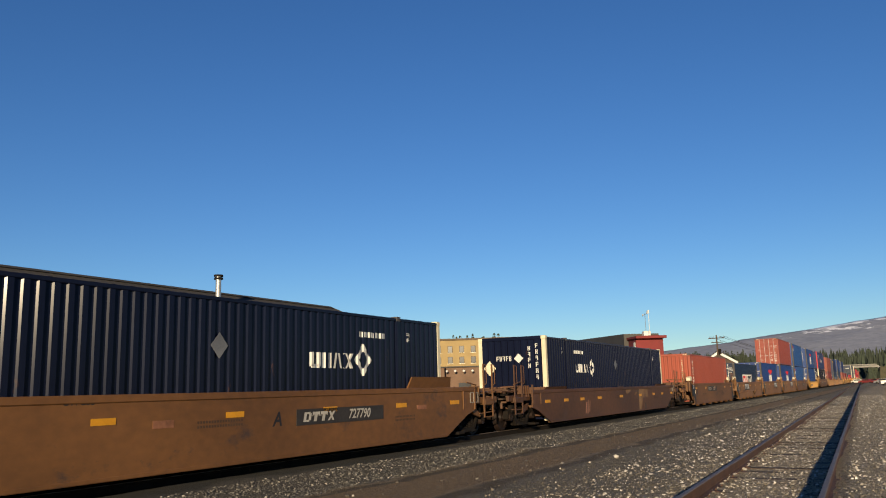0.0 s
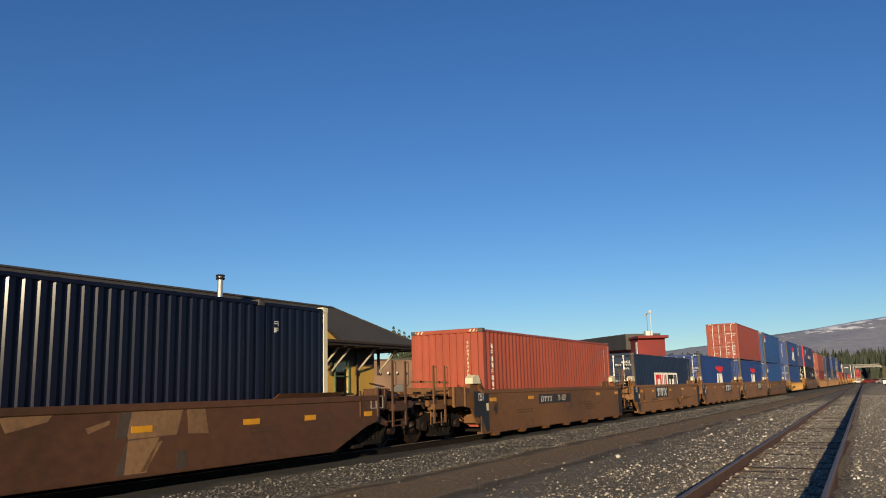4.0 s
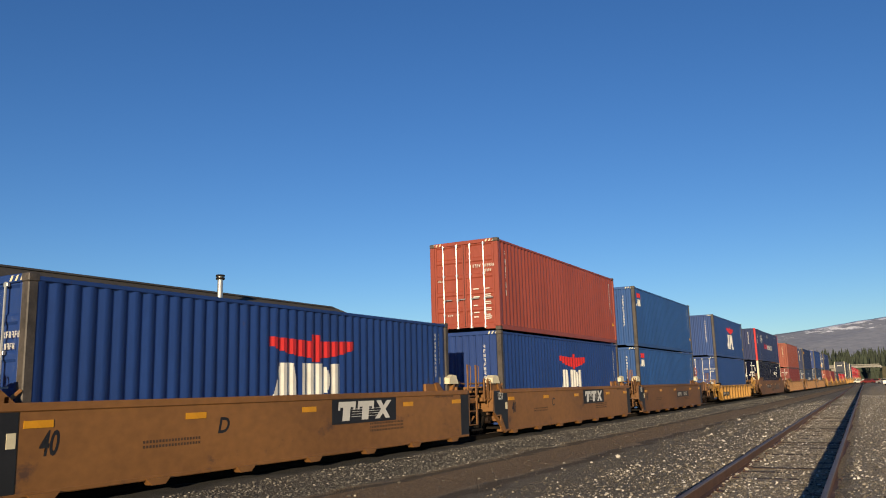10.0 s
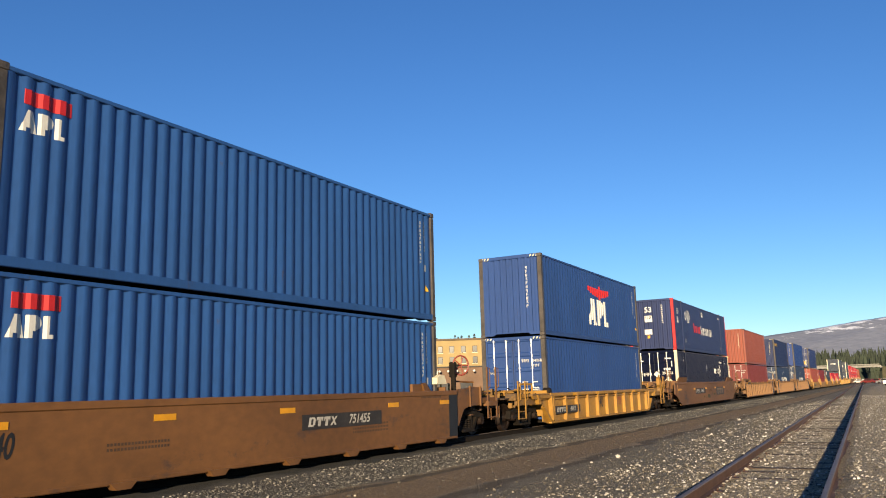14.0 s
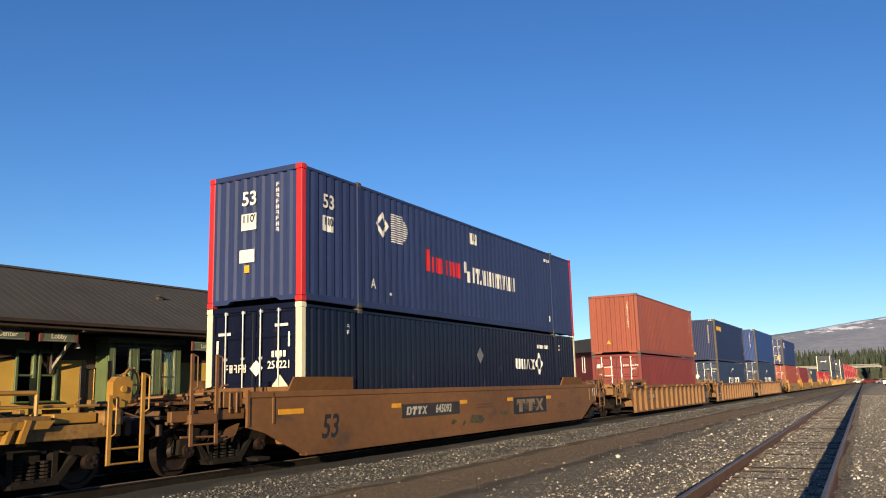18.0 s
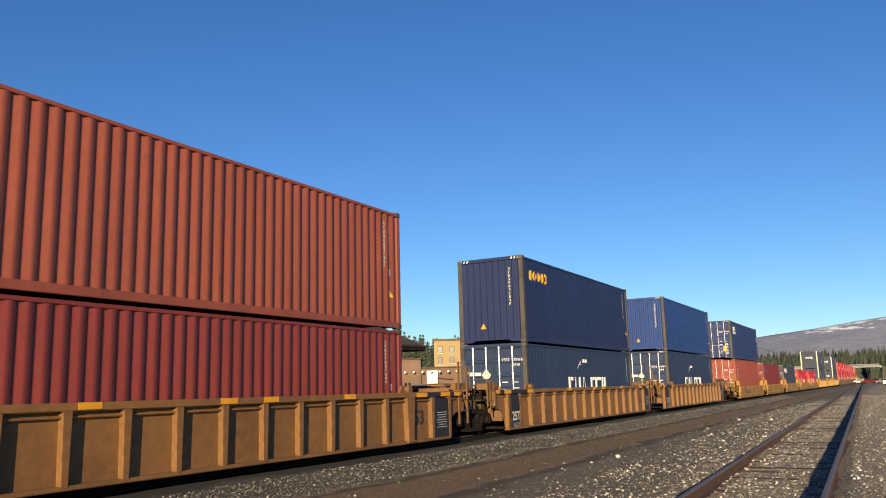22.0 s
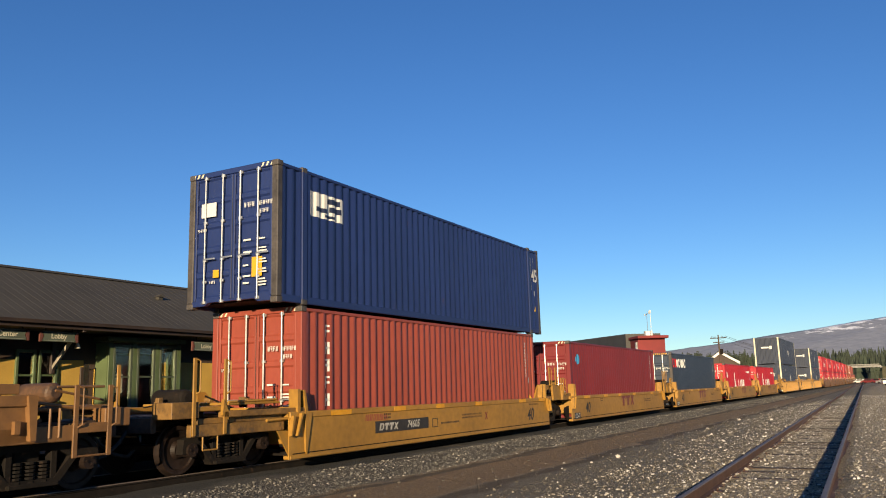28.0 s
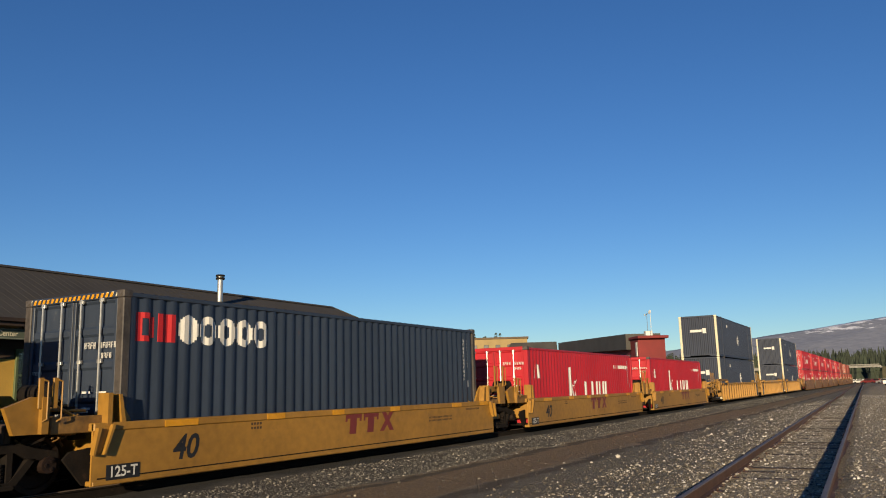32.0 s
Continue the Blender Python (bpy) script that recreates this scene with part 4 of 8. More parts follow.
def ground_material():
    m, t, p = nodes_of("yard_ground")
    n, k = t.nodes, t.links
    co = n.new("ShaderNodeTexCoord")
    sep = n.new("ShaderNodeSeparateXYZ")
    k.new(co.outputs["Object"], sep.inputs[0])

    def tex(kind, scale, **kw):
        nd = n.new(kind)
        nd.inputs["Scale"].default_value = scale
        for key, val in kw.items():
            nd.inputs[key].default_value = val
        k.new(co.outputs["Object"], nd.inputs["Vector"])
        return nd
    big = tex("ShaderNodeTexNoise", 0.55, Detail=6)
    fine = tex("ShaderNodeTexNoise", 18.0, Detail=6, Roughness=0.7)
    cell = tex("ShaderNodeTexVoronoi", 36.0)
    wob = n.new("ShaderNodeMath")
    wob.operation = "MULTIPLY_ADD"
    k.new(big.outputs[0], wob.inputs[0])
    wob.inputs[1].default_value = 1.3
    k.new(sep.outputs[0], wob.inputs[2])

    def band(lo0, lo1, hi0, hi1):
        a, b, c = n.new("ShaderNodeMapRange"), n.new("ShaderNodeMapRange"), n.new("ShaderNodeMath")
        for nd, x0, x1, y0, y1 in ((a, lo0, lo1, 0, 1), (b, hi0, hi1, 1, 0)):
            k.new(wob.outputs[0], nd.inputs[0])
            for key, val in (("From Min", x0), ("From Max", x1), ("To Min", y0), ("To Max", y1)):
                nd.inputs[key].default_value = val
        c.operation = "MULTIPLY"
        k.new(a.outputs[0], c.inputs[0])
        k.new(b.outputs[0], c.inputs[1])
        return c.outputs[0]

    def ramp(src, stops):
        r = n.new("ShaderNodeValToRGB")
        while len(r.color_ramp.elements) < len(stops):
            r.color_ramp.elements.new(0.5)
        for e, (pos, col) in zip(r.color_ramp.elements, stops):
            e.position, e.color = pos, (*tone(col), 1)
        k.new(src, r.inputs[0])
        return r.outputs[0]

    def mix(f, a, b):
        x = n.new("ShaderNodeMix")
        x.data_type = "RGBA"
        k.new(f, x.inputs["Factor"])
        k.new(a, x.inputs["A"])
        k.new(b, x.inputs["B"])
        return x.outputs["Result"]
    bed = n.new("ShaderNodeMath")
    bed.operation = "MULTIPLY_ADD"
    k.new(fine.outputs[0], bed.inputs[0])
    bed.inputs[1].default_value = 0.7
    sm = n.new("ShaderNodeSeparateColor")
    k.new(cell.outputs["Color"], sm.inputs[0])
    half = n.new("ShaderNodeMath")
    half.operation = "MULTIPLY"
    half.inputs[1].default_value = 0.3
    k.new(sm.outputs[0], half.inputs[0])
    k.new(half.outputs[0], bed.inputs[2])
    gravel = ramp(bed.outputs[0], [(0.2, (0.16, 0.125, 0.078)), (0.5, (0.37, 0.295, 0.19)), (0.8, (0.62, 0.52, 0.37))])
    dirt = ramp(fine.outputs[0], [(0.25, (0.10, 0.061, 0.030)), (0.55, (0.265, 0.172, 0.088)), (0.8, (0.40, 0.285, 0.16))])
    coarse = ramp(bed.outputs[0], [(0.2, (0.078, 0.066, 0.045)), (0.5, (0.172, 0.146, 0.102)), (0.8, (0.31, 0.265, 0.195))])
    ballast = ramp(bed.outputs[0], [(0.2, (0.035, 0.031, 0.026)), (0.5, (0.085, 0.075, 0.062)), (0.8, (0.16, 0.14, 0.112))])
    far = ramp(big.outputs[0], [(0.3, (0.10, 0.085, 0.05)), (0.7, (0.19, 0.16, 0.10))])
    # darker brown for the lines along both edges of the dirt strip
    dark_edge = ramp(fine.outputs[0], [(0.3, (0.045, 0.032, 0.018)), (0.7, (0.12, 0.082, 0.045))])
    # near-black band paints the train's shade onto the track bed
    train_shade = ramp(fine.outputs[0], [(0.3, (0.009, 0.008, 0.007)), (0.7, (0.030, 0.027, 0.023))])
    c = mix(band(-10.0, -9.6, -8.3, -8.0), gravel, ballast)
    c = mix(band(-5.6, -5.3, -2.7, -1.5), c, coarse)
    c = mix(band(-13.4, -13.0, -9.55, -9.25), c, train_shade)
    c = mix(band(-8.2, -7.9, -6.0, -5.4), c, dirt)
    c = mix(band(-8.15, -8.0, -7.8, -7.6), c, dark_edge)
    c = mix(band(-5.8, -5.6, -5.35, -5.1), c, dark_edge)
    c = mix(band(40.0, 60.0, 9000.0, 9001.0), c, far)
    c = mix(band(-9001.0, -9000.0, -40.0, -24.0), c, far)
    k.new(c, p.inputs["Base Color"])
    p.inputs["Roughness"].default_value = 0.95
    b = n.new("ShaderNodeBump")
    b.inputs["Strength"].default_value, b.inputs["Distance"].default_value = 1.0, 0.10
    k.new(bed.outputs[0], b.inputs["Height"])
    k.new(b.outputs[0], p.inputs["Normal"])
    return m


def build_ground():
    xs = ladder_of((-4000, -400, 600), (-400, -60, 40), (-60, -16, 4), (-16, 4, 0.2), (4, 20, 2), (20, 400, 40), (400, 4000, 600))
    ys = ladder_of((-300, -20, 40), (-20, 6, 2), (6, 45, 0.3), (45, 160, 3), (160, 700, 30), (700, 3600, 300))
    vs = [(x, y, ground_z(x, y)) for y in ys for x in xs]
    w = len(xs)
    fs = [(j * w + i, j * w + i + 1, (j + 1) * w + i + 1, (j + 1) * w + i) for j in range(len(ys) - 1) for i in range(w - 1)]
    me = bpy.data.meshes.new("ground")
    me.from_pydata(vs, [], fs)
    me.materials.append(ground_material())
    me.polygons.foreach_set("use_smooth", [True] * len(fs))
    tagged(new("ground", me), "gravel and dirt yard ground between the tracks", "ground", kind="structure")


build_ground()


def stone_material(name, stops):
    m, t, p = nodes_of(name)
    n, k = t.nodes, t.links
    g = n.new("ShaderNodeNewGeometry")
    r = n.new("ShaderNodeValToRGB")
    while len(r.color_ramp.elements) < len(stops):
        r.color_ramp.elements.new(0.5)
    for e, (pos, col) in zip(r.color_ramp.elements, stops):
        e.position, e.color = pos, (*tone(col), 1)
    k.new(g.outputs["Random Per Island"], r.inputs[0])
    k.new(r.outputs[0], p.inputs["Base Color"])
    p.inputs["Roughness"].default_value = 0.9
    return m


def stones(name, label, count, place, size, material):
    """Loose stones, each a bent icosahedron, joined into one object."""
    g = (1 + 5 ** 0.5) / 2
    base = np.array([(-1, g, 0), (1, g, 0), (-1, -g, 0), (1, -g, 0), (0, -1, g), (0, 1, g), (0, -1, -g), (0, 1, -g), (g, 0, -1), (g, 0, 1), (-g, 0, -1), (-g, 0, 1)]) / 1.9
    tri = np.array([(0, 11, 5), (0, 5, 1), (0, 1, 7), (0, 7, 10), (0, 10, 11), (1, 5, 9), (5, 11, 4), (11, 10, 2), (10, 7, 6), (7, 1, 8), (3, 9, 4), (3, 4, 2), (3, 2, 6), (3, 6, 8), (3, 8, 9), (4, 9, 5), (2, 4, 11), (6, 2, 10), (8, 6, 7), (9, 8, 1)])
    rng = np.random.default_rng(len(name) * 7 + count)
    xy = place(rng, count)
    r = size[0] + (size[1] - size[0]) * rng.random(count) ** 4.0
    spin = rng.random(count) * math.tau
    v = base[None] * (1 + rng.uniform(-0.42, 0.36, (count, 12, 1))) * r[:, None, None]
    v[:, :, 0] *= rng.uniform(0.65, 1.45, count)[:, None]
    v[:, :, 2] *= rng.uniform(0.55, 0.95, count)[:, None]
    c, s = np.cos(spin)[:, None], np.sin(spin)[:, None]
    x, y = v[:, :, 0] * c - v[:, :, 1] * s, v[:, :, 0] * s + v[:, :, 1] * c
    z0 = np.array([ground_z(a, b) for a, b in xy])
    v = np.stack([x + xy[:, :1], y + xy[:, 1:], v[:, :, 2] + (z0 + r * 0.22)[:, None]], -1).reshape(-1, 3)
    f = (tri[None] + (np.arange(count) * 12)[:, None, None]).reshape(-1, 3)
    me = bpy.data.meshes.new(name)
    me.from_pydata(v.tolist(), [], f.tolist())
    me.materials.append(material)
    return tagged(new(name, me), label, "stones", kind="stuff")


def spread(x0, x1, y0, y1, power=2.0, follow=False):
    def place(rng, n):
        y = y0 + (y1 - y0) * rng.random(n) ** power
        x = x0 + (x1 - x0) * rng.random(n)
        if follow:
            x = x + np.array([siding(b) + 1.46 for b in y])
        return np.stack([x, y], -1)
    return place


def beside(x0, x1, y0, y1, power, crowd):
    """Like spread along the side track, but crowded towards x1."""
    def place(rng, n):
        y = y0 + (y1 - y0) * rng.random(n) ** power
        x = x1 + (x0 - x1) * rng.random(n) ** crowd + np.array([siding(b) + 1.46 for b in y])
        return np.stack([x, y], -1)
    return place


PALE = stone_material("pale_stone", [(0.0, (0.17, 0.15, 0.12)), (0.5, (0.36, 0.32, 0.265)), (0.85, (0.62, 0.57, 0.50)), (1.0, (0.88, 0.84, 0.77))])
MIXED = stone_material("mixed_stone", [(0.0, (0.045, 0.038, 0.028)), (0.5, (0.108, 0.092, 0.068)), (0.88, (0.20, 0.172, 0.135)), (0.98, (0.45, 0.40, 0.32))])
STONEG = stone_material("ballast_stone", [(0.0, (0.045, 0.042, 0.038)), (0.55, (0.105, 0.098, 0.088)), (0.88, (0.21, 0.195, 0.17)), (1.0, (0.5, 0.46, 0.4))])
stones("gravel", "loose brown and grey gravel between the tracks", 46000, spread(-5.4, 5.0, 7.0, 70.0, 1.8, True), (0.007, 0.022), MIXED)
stones("pale_stones", "pale stones lying thickest along the side track", 11000, beside(-4.6, -2.15, 7.0, 60.0, 1.7, 2.3), (0.006, 0.026), PALE)
stones("track_stones", "pale and brown stones between the rails", 9000, spread(-2.05, -0.75, 7.5, 80.0, 1.6, True), (0.006, 0.024), PALE)
stones("verge_stones", "pale and brown stones beside the outer rail", 19000, spread(-0.5, 4.5, 7.5, 80.0, 1.6, True), (0.007, 0.026), PALE)
stones("lone_stones", "larger pale stones scattered over the gravel", 260, spread(-5.8, -1.9, 7.5, 60.0, 1.6, True), (0.016, 0.060), PALE)
stones("ballast", "grey crushed stone ballast beside the main track", 20000, spread(-9.95, -8.75, 7.0, 90.0, 1.7), (0.010, 0.027), STONEG)
stones("dirt_stones", "scattered stones on the dirt strip", 500, spread(-8.6, -5.6, 7.0, 60.0, 1.6), (0.010, 0.040), MIXED)

# ---- tracks ----
RAIL_SIDE = surface("rusty_rail_side", (0.13, 0.062, 0.034), 0.7, 0.3, vary=0.3, grain=30, blotch=3, bump=0.001)
RAIL_TOP = surface("worn_rail_head", (0.22, 0.165, 0.13), 0.6, 0.3, vary=0.2, grain=60, blotch=6)
TIE = surface("weathered_tie_wood", (0.11, 0.075, 0.05), 0.9, vary=0.4, grain=26, blotch=3, bump=0.006, stretch=(0.3, 3, 1), per_piece=0.25)


def rail(parent, path, label, dark=False):
    """A rail along path (x, y) points: foot and web of rusty steel, and a worn head."""
    foot = [(-0.07, -0.172), (0.07, -0.172), (0.07, -0.16), (0.012, -0.145), (0.009, -0.05), (0.034, -0.036), (0.036, -0.012), (-0.036, -0.012), (-0.034, -0.036), (-0.009, -0.05), (-0.012, -0.145), (-0.07, -0.16)]
    head = [(-0.036, -0.013), (0.036, -0.013), (0.030, -0.002), (0.015, 0.0), (-0.015, 0.0), (-0.030, -0.002)]
    # main rails get near-black sides in place of the shade below the train
    for name, prof, mat in (("rail", foot, GRIME if dark else RAIL_SIDE), ("rail_head", head, RAIL_TOP)):
        b, n = Build(), len(prof)
        vs = [(x + px, y, pz) for x, y in path for px, pz in prof]
        fs = [(j * n + i, (j + 1) * n + i, (j + 1) * n + (i + 1) % n, j * n + (i + 1) % n) for j in range(len(path) - 1) for i in range(n)]
        b.add(vs, [f[::-1] for f in fs])
        if name == "rail":
            parent = part(name, b, mat, parent, label)
        else:
            part(name, b, mat, parent, "worn shiny rail head")


def track(name, label, mid, y0, y1, step):
    t = thing(name, label, "railway track", kind="structure")
    ys = ladder_of((y0, y1, step))
    for s in (-0.755, 0.755):
        rail(t, [(mid(y) + s, y) for y in ys], "rusty steel rail", name == "main_track")
    return t


def tie_mesh(b):
    b.box(0, 0, -0.26, 2.6, 0.23, 0.18, 0.012)


def tie_plate(b):
    for s in (-0.755, 0.755):
        b.box(s, 0, -0.168, 0.34, 0.19, 0.012, 0.003)
        for q in (-0.1, 0.1):
            b.box(s + q, 0.05, -0.155, 0.025, 0.025, 0.03)


side_track = track("side_track", "rusty side track with buried wooden ties", siding, -20.0, 420.0, 10.0)
for i in range(90):
    y = 4.0 + 0.56 * i
    tie = part("tie", kept("tie", "tie", TIE, tie_mesh), TIE, side_track, at=pose(siding(y), y, -0.002 + 0.012 * math.sin(i * 2.3), 0, 0, 1.42 + 1.2 * math.sin(i * 1.7)))
    part("tie_plate", kept("tie_plate", "tie_plate", RAIL_SIDE, tie_plate), RAIL_SIDE, tie, at=pose(0, 0, 0.0))


def lane(y):
    """The middle of the main track; it bends away a little far off."""
    return -11.545 - 0.0003 * y - 3.0e-5 * max(0.0, y - 150.0) ** 2


main_track = track("main_track", "main track under the train", lane, -30.0, 640.0, 10.0)
for i in range(80):
    y = 3.0 + 0.52 * i
    part("tie", kept("tie", "tie", TIE, tie_mesh), TIE, main_track, at=pose(lane(y), y, 0.0))

# ---- the station ----
ROOF = surface("brown_grey_roof_metal", (0.062, 0.053, 0.041), 0.85, vary=0.2, grain=20, blotch=0.8, bump=0.002)
FASCIA = surface("dark_brown_trim_paint", (0.055, 0.034, 0.024), 0.6, vary=0.25, grain=20, blotch=2)
SIDING = surface("yellow_siding_paint", (0.66, 0.40, 0.075), 0.7, vary=0.12, grain=24, blotch=1.2, bump=0.002)
UMBER = surface("dark_brown_wall_paint", (0.075, 0.045, 0.03), 0.75, vary=0.2, grain=24, blotch=1.2)
GREEN = surface("green_trim_paint", (0.115, 0.155, 0.062), 0.6, vary=0.15, grain=20, blotch=2)
SASH = surface("dull_green_sash_paint", (0.085, 0.105, 0.060), 0.6, vary=0.15, grain=20, blotch=2)
CONCRETE = surface("platform_concrete", (0.34, 0.32, 0.29), 0.9, vary=0.2, grain=20, blotch=0.8, bump=0.004)
SIGN = surface("green_sign_board", (0.115, 0.135, 0.095), 0.6, vary=0.15)
GLASS, _t, _p = nodes_of("window_glass")
_p.inputs["Base Color"].default_value, _p.inputs["Roughness"].default_value, _p.inputs["Transmission Weight"].default_value = (0.75, 0.8, 0.8, 1), 0.03, 1.0
DARK_ROOM = surface("dark_interior", (0.03, 0.027, 0.024), 0.9, vary=0.2)
EAVE_X, EAVE_Z, RIDGE_X, RIDGE_Z, WALL_X, BACK_X = -19.5, 3.42, -23.5, 5.42, -20.88, -25.9
Y0, Y1 = -14.0, 32.2
HIP_RIDGE, HIP_EAVE = Y1 - 0.55, Y1 + 1.4


def set_back(m=None):
    """The depot stands a tenth farther off than its drawn plan, seen from the yard."""
    grow = Matrix.Translation(EYE) @ Matrix.Scale(1.10, 4) @ Matrix.Translation([-v for v in EYE])
    return grow @ m if m is not None else grow


def sash_window(parent, x, y0, y1, z0, z1, trim, mullions=1):
    """A window that looks to +x: frame, sash rail, glass and sill."""
    w = part("window", (lambda b: [b.box(x + 0.02, y0 + 0.04, (z0 + z1) / 2, 0.09, 0.08, z1 - z0, 0.008), b.box(x + 0.02, y1 - 0.04, (z0 + z1) / 2, 0.09, 0.08, z1 - z0, 0.008), b.box(x + 0.02, (y0 + y1) / 2, z1 - 0.04, 0.09, y1 - y0 - 0.162, 0.08, 0.008)] and b)(Build()), trim, parent)
    part("sash_rail", (lambda b: b.box(x + 0.015, (y0 + y1) / 2, (z0 + z1) / 2, 0.06, y1 - y0 - 0.162, 0.05, 0.006) and b)(Build()), trim, w)
    part("window_sill", (lambda b: b.box(x + 0.05, (y0 + y1) / 2, z0 - 0.02, 0.16, y1 - y0 + 0.1, 0.05, 0.008) and b)(Build()), trim, w)
    g = part("pane", (lambda b: b.box(x - 0.01, (y0 + y1) / 2, (z0 + z1) / 2, 0.008, y1 - y0 - 0.166, z1 - z0 - 0.09) and b)(Build()), GLASS, w)
    g.visible_shadow = False
    if mullions > 1:
        part("blind", (lambda b: b.box(x - 0.12, (y0 + y1) / 2, z0 + (z1 - z0) * 0.40, 0.02, (y1 - y0) * 0.4, (z1 - z0) * 0.28) and b)(Build()), CREAM, w)


# pale brace colour includes the sunlight falling on the timber
BRACE = surface("sunlit_pale_timber", (0.46, 0.40, 0.30), 0.8, vary=0.3, grain=12, blotch=2.0)


def build_station():
    st = thing("station_building", "long low railway depot with brown metal roof and yellow walls", "building", m=set_back())
    # walls, built in bays so that the openings go through
    door_spans = [(24.87, 25.48), (22.33, 23.20), (15.86, 16.26), (5.0, 6.0)]
    win_spans = [(23.96, 24.30), (28.2, 29.3), (13.70, 14.30), (14.38, 14.98), (9.6, 10.6), (7.6, 8.6), (2.4, 3.4), (-1.0, 0.0), (-5.0, -4.0)]
    bay_span = (16.45, 18.92)
    cuts = sorted(door_spans + win_spans + [bay_span])
    y = Y0 + 0.9
    end = Y1 - 0.9

    def wall_piece(a, c, z0, z1, mat):
        if c - a > 0.01 and z1 - z0 > 0.01:
            part("wall", (lambda b: b.box(WALL_X - 0.09, (a + c) / 2, (z0 + z1) / 2, 0.18, c - a, z1 - z0) and b)(Build()), mat, st)
    for a, c in cuts + [(end, end)]:
        wall_piece(y, a, -0.05, 2.45, SIDING)
        # brown upper wall; its dark colour partly stands for the eave's shade
        wall_piece(y, a, 2.45, 3.4, UMBER)
        if c > a:
            if (a, c) in door_spans:
                wall_piece(a, c, 2.2, 2.5, UMBER)
                d = part("door", (lambda b: (b.box(WALL_X - 0.06, (a + c) / 2, 1.07, 0.05, c - a - 0.02, 2.2, 0.006), b.box(WALL_X - 0.03, (a + c) / 2, 0.6, 0.02, (c - a) * 0.6, 0.7, 0.006)) and b)(Build()), UMBER, st, "dark brown panelled door")
                part("door_frame", (lambda b: [b.box(WALL_X + 0.02, q, 1.1, 0.07, 0.12, 2.3, 0.008) for q in (a - 0.06, c + 0.06)] and b)(Build()), FASCIA, d)
                part("door_knob", (lambda b: b.rod((WALL_X - 0.03, c - 0.12, 1.0), (WALL_X + 0.03, c - 0.12, 1.0), 0.03, 10) and b)(Build()), STEEL, d)
            elif (a, c) == bay_span:
                wall_piece(a, c, -0.05, 0.9, SIDING)
            else:
                wall_piece(a, c, -0.05, 1.3, SIDING)
                sash_window(st, WALL_X, a, c, 1.3, 2.72, GREEN)
            wall_piece(a, c, 2.5 if (a, c) in door_spans else 2.72, 3.4, UMBER)
        y = max(y, c)
    part("wall", (lambda b: b.box(BACK_X + 0.09, (Y0 + Y1) / 2, 1.68, 0.18, Y1 - Y0 - 1.8, 3.45) and b)(Build()), SIDING, st)
    for yy in (Y0 + 0.9, Y1 - 0.9):
        part("end_wall", (lambda b: b.prism([(WALL_X - 0.182, -0.05), (WALL_X - 0.182, 3.38), (RIDGE_X, 5.1), (BACK_X + 0.182, 3.38), (BACK_X + 0.182, -0.05)], 1, yy - 0.09, yy + 0.09) and b)(Build()), SIDING, st)
    part("room_lining", (lambda b: (b.box(-23.6, 9, 1.4, 0.05, 42, 2.8), b.box(-22.6, 9, 3.2, 2.0, 42, 0.05)) and b)(Build()), DARK_ROOM, st)
    # roof: two slopes with standing seams
    far_x = 2 * RIDGE_X - EAVE_X
    for sgn, ex in ((1, EAVE_X), (-1, far_x)):
        sheet = [(ex, Y0, EAVE_Z), (ex, HIP_EAVE, EAVE_Z), (RIDGE_X, HIP_RIDGE, RIDGE_Z), (RIDGE_X, Y0, RIDGE_Z)]
        slope = part("roof", (lambda b: b.add(sheet + [(x, q, z - 0.06) for x, q, z in sheet], [(0, 1, 2, 3)[::sgn], (7, 6, 5, 4)[::sgn], (0, 4, 5, 1)[::sgn], (3, 7, 4, 0)[::sgn]]))(Build()), ROOF, st, "brown metal roof slope with fine seams")
        if sgn > 0:
            n = int((HIP_EAVE - Y0) / 0.30)
            run = Vector((ex - RIDGE_X, 0, EAVE_Z - RIDGE_Z))
            up = Vector((-run.z, 0, run.x)).normalized() * 0.005
            for i in range(n + 1):
                yy = Y0 + 0.02 + (HIP_EAVE - Y0 - 0.06) * i / n
                short = max(0.0, (yy - HIP_RIDGE) / (HIP_EAVE - HIP_RIDGE))

                def seam(b):
                    a, c = Vector((RIDGE_X, 0, RIDGE_Z)).lerp(Vector((ex, 0, EAVE_Z)), short), Vector((ex, 0, EAVE_Z))
                    b.add([a + Vector((0, -0.014, 0)), c + Vector((0, -0.014, 0)), c + up + Vector((0, -0.006, 0)), a + up + Vector((0, -0.006, 0)),
                           a + Vector((0, 0.014, 0)), c + Vector((0, 0.014, 0)), c + up + Vector((0, 0.006, 0)), a + up + Vector((0, 0.006, 0))],
                          [(0, 1, 2, 3), (5, 4, 7, 6), (3, 2, 6, 7), (1, 5, 6, 2)])
                part("roof_seam", kept(("seam", round(short, 3)), "roof_seam", ROOF, seam), ROOF, slope, at=pose(0, yy, 0))
    part("roof_hip", (lambda b: b.add([(EAVE_X, HIP_EAVE, EAVE_Z - 0.005), (far_x, HIP_EAVE, EAVE_Z - 0.005), (RIDGE_X, HIP_RIDGE, RIDGE_Z - 0.005), (EAVE_X, HIP_EAVE, EAVE_Z - 0.06), (far_x, HIP_EAVE, EAVE_Z - 0.06)], [(0, 1, 2), (0, 3, 4, 1)]))(Build()), ROOF, st)
    part("hip_cap", (lambda b: b.rod((RIDGE_X, HIP_RIDGE, RIDGE_Z), (EAVE_X, HIP_EAVE, EAVE_Z), 0.035, 6) and b)(Build()), ROOF, st)
